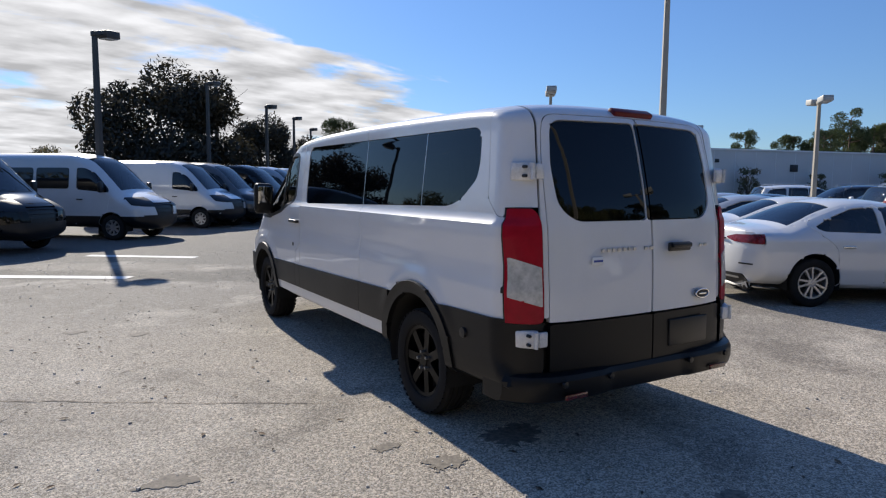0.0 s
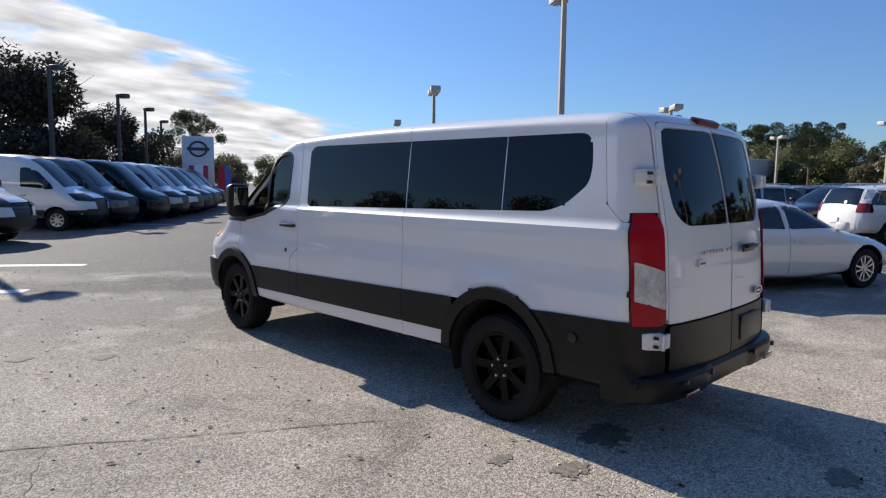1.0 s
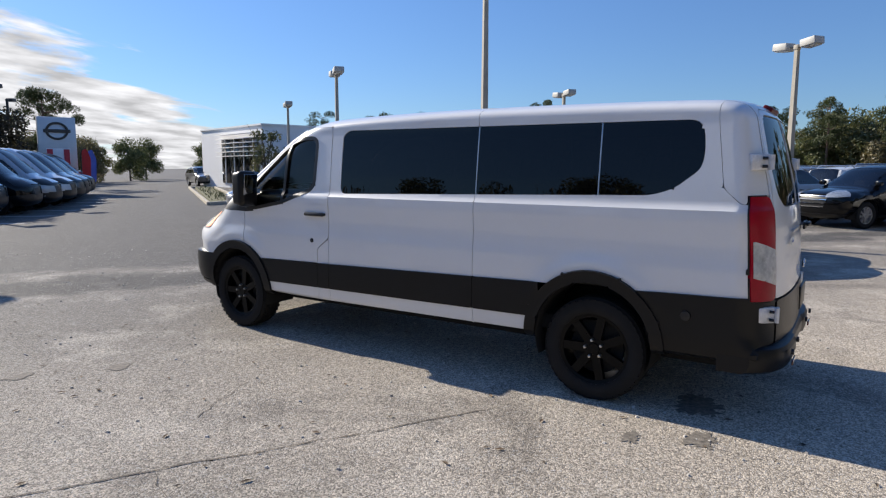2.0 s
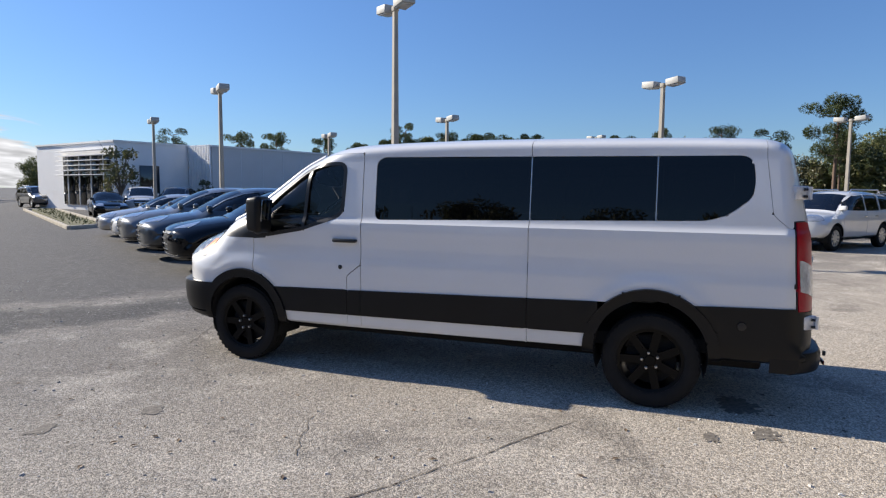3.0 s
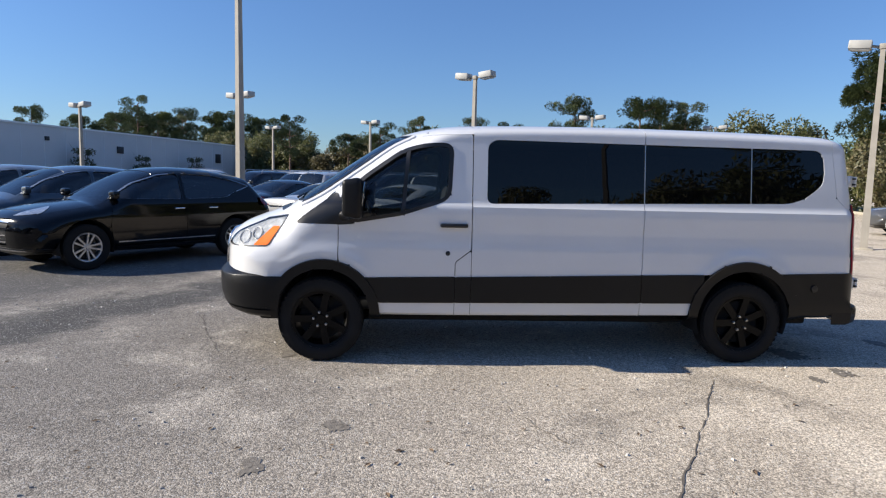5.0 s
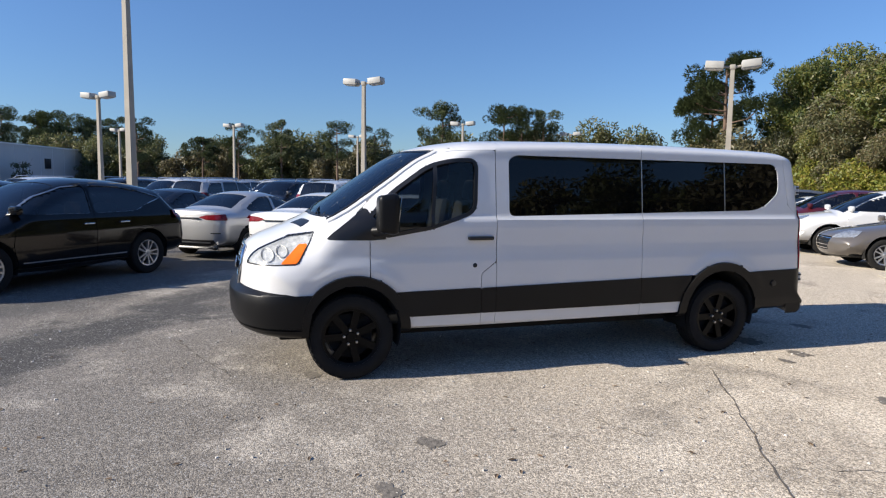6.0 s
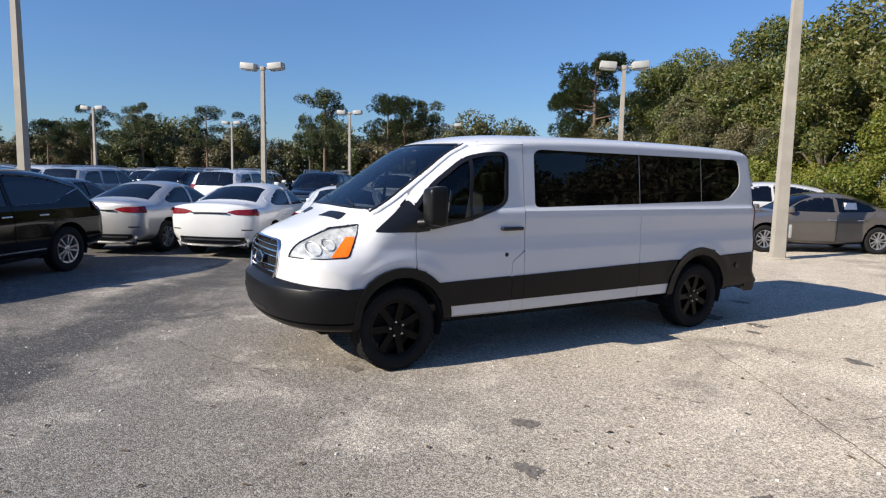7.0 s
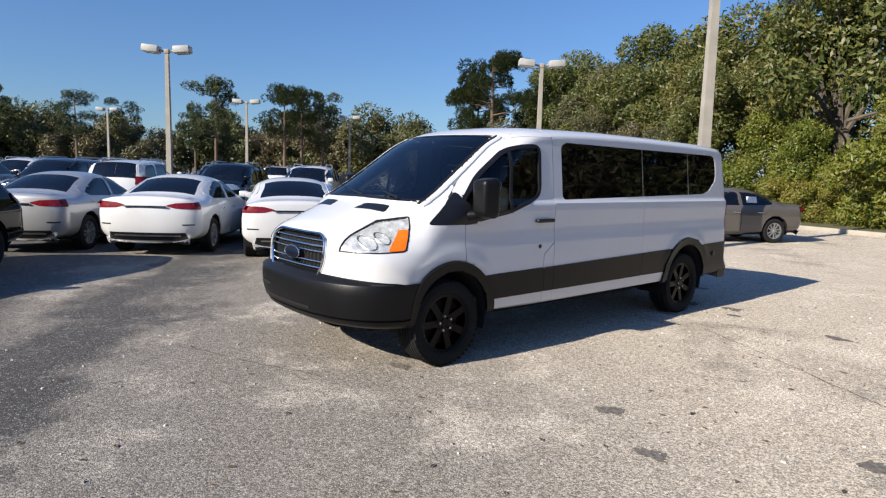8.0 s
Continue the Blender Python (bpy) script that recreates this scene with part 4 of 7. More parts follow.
    for sx in (-1, 1):
        v = strip_at((lambda P, sx=sx: sdf(P[..., 0] * sx, P[..., 1], rounded([(0.20, 4.27), (0.56, 4.20), (0.53, 4.105), (0.235, 4.165)], 0.02)), lambda P: 1.1 - P[..., 2]), (), -0.75, 0.75, sk.s_at(z=1.2), sk.s_at(z=1.44), lift=0.003, deep=0.01)
        part("bonnet_vent", *v, M_TRIM, van, "black bonnet air vent")
    for x0, x1 in ((-0.02, 0.46), (-0.56, -0.10)):
        Bag().tube([(x0, 4.03, 1.405), (x0 + 0.2, 3.985, 1.435), (x1, 3.90, 1.465)], [0.012, 0.01, 0.008], 6).put("wiper", M_TRIM, van)
    # grille with chrome bars and badge
    gs0, gs1 = sk.s_at(z=0.66), sk.s_at(z=1.2)
    gp = strip_at((grille,), (), -0.6, 0.6, gs0, gs1, lift=-0.035, deep=0)
    gr = part("grille", *gp, M_DARK, van, "dark grille with chrome bars")
    def nose(x, z, out=0.0):
        low = [i for i in range(len(sk.poly)) if sk.poly[i, 0] > 4.4 and sk.poly[i, 1] < 1.2 and i < len(sk.poly) // 3]
        y, r = np.interp(z, sk.poly[low, 1], sk.poly[low, 0]), np.interp(z, sk.poly[low, 1], sk.R[low])
        return (x, float(y - r * (1 - (1 - (abs(x) / sk.width(z)) ** sk.n) ** (1 / sk.n)) + out), z)
    half = rounded([(0.0, 0.74), (0.385, 0.74), (0.465, 0.90), (0.45, 1.055), (0.355, 1.10), (0.0, 1.10)], [0, .08, .06, .05, .04, 0], 6)
    loop = [tuple(q) for q in half if q[0] > 0.01]
    loop = [(x, z) for x, z in loop] + [(-x, z) for x, z in reversed(loop)]
    loop = [(x0 + (x1 - x0) * k / 4, z0 + (z1 - z0) * k / 4) for (x0, z0), (x1, z1) in zip(loop, loop[1:] + loop[:1]) for k in range(4)]
    Bag().tube([nose(x, z, 0.006) for x, z in loop + loop[:1]], 0.015, 10, caps=False).put("grille_surround", M_CHROME, gr)
    reach = lambda z: max(x for x, zz in loop if abs(zz - z) < 0.02) - 0.012
    for zc, rr in ((0.785, 0.007), (0.835, 0.009), (0.885, 0.007), (0.965, 0.007), (1.01, 0.009), (1.055, 0.006)):
        w = reach(zc)
        Bag().tube([nose(w * (k / 12 - 1), zc, -0.004) for k in range(25)], rr, 8).put("grille_bar", M_CHROME, gr)
    for k in range(17):
        x = -0.42 + 0.0525 * k
        Bag().tube([nose(x, 0.76, -0.024), nose(x, 0.92, -0.024), nose(x, 1.08, -0.024)], 0.004, 5).put("grille_rib", M_TRIM, gr)
    n = 28
    bd, rg = Bag(), []
    for kx, kz, out in ((1.0, 1.0, -0.01), (0.97, 0.97, 0.016), (0.80, 0.80, 0.022), (0.01, 0.01, 0.026)):
        bd.v += [nose(0.125 * kx * math.cos(2 * math.pi * i / n), 0.925 + 0.050 * kz * math.sin(2 * math.pi * i / n), out) for i in range(n)]
    bd.f = [(j * n + i, j * n + (i + 1) % n, (j + 1) * n + (i + 1) % n, (j + 1) * n + i) for j in range(3) for i in range(n)]
    bd.put("badge", M_BADGE, gr, "dark oval badge with no lettering")
    Bag().tube([nose(0.128 * math.cos(2 * math.pi * i / n), 0.925 + 0.053 * math.sin(2 * math.pi * i / n), 0.016) for i in range(n + 1)], 0.006, 8, caps=False).put("badge_rim", M_CHROME, gr)
    # lower intake slots and fog lamps in the bumper
    for x0, x1, z0, z1 in ((-0.36, 0.36, 0.495, 0.525), (0.30, 0.56, 0.60, 0.625)):
        xs_ = [x0 + (x1 - x0) * i / 16 for i in range(17)]
        part("bumper_slot", [(x, bump_y(x, z) + 0.004, z) for z in (z0, z1) for x in xs_], [(i, i + 1, 18 + i, 17 + i) for i in range(16)], M_DARK, van)
    # headlamps
    for sx in (-1, 1):
        only = lambda P, sx=sx: 0.45 - P[..., 0] * sx
        fr = (0.4, 0.8) if sx > 0 else (-0.8, -0.4)
        lo, hi = sk.s_at(z=0.86), sk.s_at(y=3.95)
        flank = lambda pc, sx=sx: pc if sx > 0 else mirrored(*pc)

        def lamp_skin(keep, cut, lift, gap, deep, cell):
            return joined(strip_at((lamp_front, only) + keep, cut, *fr, lo, hi, lift=lift, gap=gap, deep=deep, cell=cell),
                          flank(side_at((lamp_front, base) + keep, cut, 3.95, 4.8, 0.9, 1.32, lift=lift, gap=gap, deep=deep, cell=cell)))
        edge_of = lambda P: np.maximum(sdf(P[..., 1], P[..., 2], rounded([(4.43, 0.97), (4.26, 0.97), (4.135, 1.175), (4.235, 1.165)], 0.012)), 0.0 * P[..., 0] - 1)
        hl = part("headlight", *lamp_skin((), (), -0.009, -0.02, 0, 0.015), M_HEAD, van, "clear headlamp with amber indicator")
        lens = part("lens", *lamp_skin((), (), 0.002, 0.0, 0, 0.015), HEAD_LENS, hl)
        lens.visible_shadow = False
        part("lamp_rim", *lamp_skin((), (lambda P: lamp_front(P) + 0.006,), 0.003, -0.001, 0.03, 0.007), M_TRIM, hl)
        part("indicator", *lamp_skin((edge_of,), (), 0.005, 0.010, 0.004, 0.010), M_AMBER, hl, "amber indicator")
        for cy, cz, rr in ((4.49, 1.062, 0.050), (4.375, 1.095, 0.044)):
            ring = [sk.side(np.array([cy + rr * math.cos(t)]), np.array([cz + rr * math.sin(t)]))[0] for t in [2 * math.pi * i / 20 for i in range(21)]]
            Bag().tube([(sx * (q[0] - 0.003), q[1] - 0.003, q[2]) for q in ring], 0.004, 6, caps=False).put("lamp_ring", M_STEEL, hl)
    # rear doors with windows, hinges, handle and badges
    rs0, rs1 = sk.s_at(y=-0.80), sk.s_at(z=0.43, last=True)
    seam = 0.04
    for nm, test in (("rear_door", lambda P: P[..., 0] - seam + 0.003), ("rear_door", lambda P: seam + 0.003 - P[..., 0])):
        top = strip_at((rear_doors, test), (rear_glass_t, lambda P: P[..., 2] - 0.815), -0.85, 0.85, rs0, rs1, gap=0.005, deep=0.03)
        rd = part(nm, *top, M_WHITE, van)
        low = strip_at((rear_doors, test, lambda P: P[..., 2] - 0.812), (), -0.85, 0.85, rs0, rs1, lift=0.008, gap=0.003, deep=0.03)
        part("lower_cladding", *low, M_CLAD, rd)
        gl = strip_at((rear_glass_t, test), (), -0.85, 0.85, rs0, rs1, lift=-0.005, gap=0.003, deep=0.01)
        part("rear_window", *gl, M_PRIVACY, rd, "dark privacy glass")
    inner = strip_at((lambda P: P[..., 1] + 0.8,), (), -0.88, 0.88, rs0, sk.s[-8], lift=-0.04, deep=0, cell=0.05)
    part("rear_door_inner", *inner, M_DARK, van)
    for sx in (-1, 1):
        only = lambda P, sx=sx: 0.6 - P[..., 0] * sx
        fr = (0.62, 0.999) if sx > 0 else (-0.999, -0.62)
        tl_s0, tl_s1 = sk.s_at(z=1.6, last=True), sk.s_at(z=0.7, last=True)
        tl = strip_at((tail_lamp, only), (), *fr, tl_s0, tl_s1, lift=0.012, gap=0.005, deep=0.03, cell=0.014)
        lamp = part("tail_light", *tl, M_RED, van, "tall red tail light with a clear middle")
        clear = strip_at((tail_lamp, only, lambda P: sdf(np.abs(P[..., 0]), P[..., 2], np.array([(0.70, 0.87), (0.70, 1.115), (1.05, 1.245), (1.05, 0.985)]))), (), *fr, tl_s0, tl_s1, lift=0.015, gap=0.014, deep=0.006, cell=0.012)
        part("reversing_lens", *clear, M_CLEAR, lamp, "clear ribbed reversing lens")
        rimt = strip_at((tail_lamp, only), (lambda P: tail_lamp(P) + 0.008,), *fr, tl_s0, tl_s1, lift=0.006, deep=0.03, cell=0.010)
        part("lamp_rim", *rimt, M_TRIM, lamp)
        for z in (1.66, 0.735):
            x0 = 0.845 if z > 1 else 0.865
            y0 = -0.955 if z > 1 else -1.022
            hg = Bag()
            hg.soft((sx * x0, y0, z), (0.12, 0.035, 0.10), 0.01, Matrix.Rotation(sx * radians(38), 3, "Z"))
            hg.soft((sx * (x0 - 0.07), y0 - 0.045, z), (0.06, 0.022, 0.085), 0.008)
            hg.tube([(sx * (x0 - 0.02), y0 - 0.05, z - 0.045), (sx * (x0 - 0.02), y0 - 0.05, z + 0.045)], 0.012, 8)
            hp = hg.put("hinge", M_HINGE, van, "exposed door hinge")
            for dz in (-0.025, 0.025):
                Bag().lathe([(0.001, -0.012), (0.009, -0.010), (0.010, 0.01)], 8, axis="y", c=(sx * (x0 + 0.01), y0 - 0.028, z + dz)).put("bolt", M_TRIM, hp)
    hb = Bag().soft((0.25, -1.112, 1.215), (0.20, 0.02, 0.055), 0.02)
    hb.soft((0.25, -1.135, 1.225), (0.17, 0.022, 0.03), 0.012)
    hb.put("rear_handle", M_TRIM, van, "black rear door handle")
    ov = Bag()
    n = 28
    ov.add([(0.50 + 0.062 * k * math.cos(2 * math.pi * i / n), yy, 0.90 + 0.028 * k * math.sin(2 * math.pi * i / n)) for k, yy in ((1.0, -1.095), (0.95, -1.108)) for i in range(n)], [(i, (i + 1) % n, n + (i + 1) % n, n + i) for i in range(n)] + [tuple(range(n, 2 * n))])
    rb = ov.put("rear_badge", M_BADGE, van, "oval badge with no lettering")
    Bag().tube([(0.50 + 0.062 * math.cos(2 * math.pi * i / n), -1.107, 0.90 + 0.028 * math.sin(2 * math.pi * i / n)) for i in range(n + 1)], 0.005, 6, caps=False).put("badge_rim", M_CHROME, rb)
    Bag().soft((0.50, -1.110, 0.90), (0.07, 0.006, 0.012), 0.002).put("badge_bar", M_CHROME, rb)
    # model lettering as plain raised bars, a small sticker
    for x0, wd in ((-0.40, 0.30), (-0.05, 0.10), (0.46, 0.09)):
        bb = Bag()
        k = max(2, int(wd / 0.04))
        for i in range(k):
            bb.soft((x0 + wd * (i + 0.5) / k, -1.088, 1.215), (wd / k * 0.62, 0.008, 0.022), 0.003)
        bb.put("lettering_bar", M_STEEL, van)
    Bag().soft((-0.42, -1.091, 1.155), (0.085, 0.004, 0.045), 0.001).put("sticker", M_PAPER, van)
    Bag().soft((-0.42, -1.0945, 1.155), (0.07, 0.003, 0.012), 0.001).put("sticker_print", surface("sticker_blue", (0.05, 0.08, 0.3), 0.5), van)
    # brake light, number plate recess, rear step bumper
    Bag().soft((0.05, -0.90, 2.035), (0.34, 0.07, 0.045), 0.015, Matrix.Rotation(radians(28), 3, "X")).put("brake_light", M_BRAKE, van, "dark red high brake light")
    Bag().soft((0.36, -1.113, 0.675), (0.36, 0.02, 0.17), 0.015).put("plate_recess", M_TRIM, van)
    st = Bag()
    prof = [(0.17, 0.375), (0.17, 0.535), (0.045, 0.540), (0.014, 0.528), (0.0, 0.50), (0.0, 0.435), (0.012, 0.39), (0.035, 0.375)]
    k, n = len(prof), 36
    xs_ = [-0.985 + 1.97 * i / n for i in range(n + 1)]
    plan = lambda x: -1.152 + 0.17 * (abs(x) / 0.985) ** 7 + (0.018 if abs(x) < 0.36 else 0.0)
    st.add([(x, plan(x) + dy, z) for x in xs_ for dy, z in prof],
           [(i * k + j, i * k + (j + 1) % k, (i + 1) * k + (j + 1) % k, (i + 1) * k + j) for i in range(n) for j in range(k)] + [tuple(range(k)), tuple(reversed(range(n * k, n * k + k)))])
    st.put("rear_step_bumper", M_CLAD, van, "matt black rear step bumper", sharp=25)
    for sx in (-1, 1):
        Bag().soft((sx * 0.62, -1.160, 0.415), (0.16, 0.012, 0.032), 0.008).put("reflector", M_DARKRED, van, "red bumper reflector")
        for xx in (0.35, 0.70):
            Bag().lathe([(0.001, -1.168), (0.018, -1.166), (0.02, -1.15)], 14, axis="y", c=(sx * xx, 0, 0.49)).put("parking_sensor", M_TRIM, van)
        Bag().lathe([(0.001, sx * 1.012), (0.03, sx * 1.01), (0.034, sx * 0.99)], 16, c=(0, -0.62, 0.70)).put("parking_sensor", M_TRIM, van)
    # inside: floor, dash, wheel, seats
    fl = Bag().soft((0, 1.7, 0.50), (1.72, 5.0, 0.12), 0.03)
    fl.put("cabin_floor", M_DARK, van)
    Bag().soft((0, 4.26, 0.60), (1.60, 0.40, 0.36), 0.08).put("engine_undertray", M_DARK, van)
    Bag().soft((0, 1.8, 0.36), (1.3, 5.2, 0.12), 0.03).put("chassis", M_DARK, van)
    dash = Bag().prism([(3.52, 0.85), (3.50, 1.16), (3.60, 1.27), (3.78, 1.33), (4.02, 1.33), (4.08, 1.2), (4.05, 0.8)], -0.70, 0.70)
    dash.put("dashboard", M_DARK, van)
    sw = Bag()
    ring = [(-0.40 + 0.19 * math.cos(t), 3.30 + 0.19 * math.sin(t) * 0.45, 1.20 + 0.19 * math.sin(t) * 0.89) for t in [2 * math.pi * i / 24 for i in range(25)]]
    sw.tube(ring, 0.016, 8, caps=False)
    sw.tube([(-0.58, 3.30, 1.20), (-0.22, 3.30, 1.20)], 0.02, 6)
    sw.tube([(-0.40, 3.30, 1.20), (-0.40, 3.55, 1.12)], 0.03, 8)
    sw.put("steering_wheel", M_TRIM, van)
    rows = [(2.85, (-0.45, 0.45)), (1.85, (-0.55, 0.0, 0.55)), (1.0, (-0.55, 0.0, 0.55)), (0.15, (-0.55, 0.0, 0.55)), (-0.6, (-0.55, 0.0, 0.55))]
    for yy, xs in rows:
        for xx in xs:
            se = Bag()
            wdt = 0.50 if yy > 2 else 0.46
            se.soft((xx, yy + 0.05, 0.86), (wdt, 0.50, 0.16), 0.05)
            se.soft((xx, yy - 0.24, 1.20), (wdt, 0.14, 0.66), 0.06, Matrix.Rotation(radians(10), 3, "X"))
            se.soft((xx, yy - 0.32, 1.62), (0.27, 0.10, 0.20), 0.05, Matrix.Rotation(radians(10), 3, "X"))
            se.tube([(xx - 0.06, yy - 0.30, 1.45), (xx - 0.06, yy - 0.32, 1.6)], 0.008, 6).tube([(xx + 0.06, yy - 0.30, 1.45), (xx + 0.06, yy - 0.32, 1.6)], 0.008, 6)
            se.put("seat", M_SEAT, van, "grey cloth seat")
    lining = strip_at((lambda P: 1.9 - P[..., 2], lambda P: P[..., 1] - 3.0), (), -0.8, 0.8, sk.s_at(y=2.95), sk.s_at(y=-0.8), lift=-0.05, deep=0, cell=0.06)
    part("headlining", *lining, surface("headlining", (0.35, 0.34, 0.32), 0.95), van)
    # the nose is blunter than the plain outline and the tail a little longer
    for ob in van.children_recursive:
        if ob.type == "MESH":
            for v in ob.data.vertices:
                t = min(1.0, max(0.0, (v.co.y - (3.88 if v.co.z > 0.9 else 4.02)) / 0.32))
                v.co.y -= 0.062 * t * t * (3 - 2 * t)
                t = min(1.0, max(0.0, (-0.92 - v.co.y) / 0.16))
                v.co.y -= 0.045 * t * t * (3 - 2 * t)
    for x, o in ((-0.835, -1), (0.835, 1)):
        for y in (F_AX, R_AX):
            wheel("wheel", van, x, y, 0.366, 0.25, 0.245, M_BLACKRIM, 7, o, bolts=5, hero=True)
    return van


M_HINGE = surface("hinge_paint", (0.66, 0.66, 0.66), 0.4, metal=0.2, vary=0.2, scale=30)
M_BRAKE = surface("brake_lamp_plastic", (0.12, 0.004, 0.006), 0.4, coat=0.1, spec=0.2, vary=0.15)
M_BADGE = surface("badge_blue", (0.004, 0.006, 0.014), 0.35, spec=0.3)
HEAD_LENS = glazing("headlight_lens", (0.9, 0.92, 0.94), 0.97)
SKIN_CORE[:] = [0.0, 1.8, 1.0]
passenger_van()


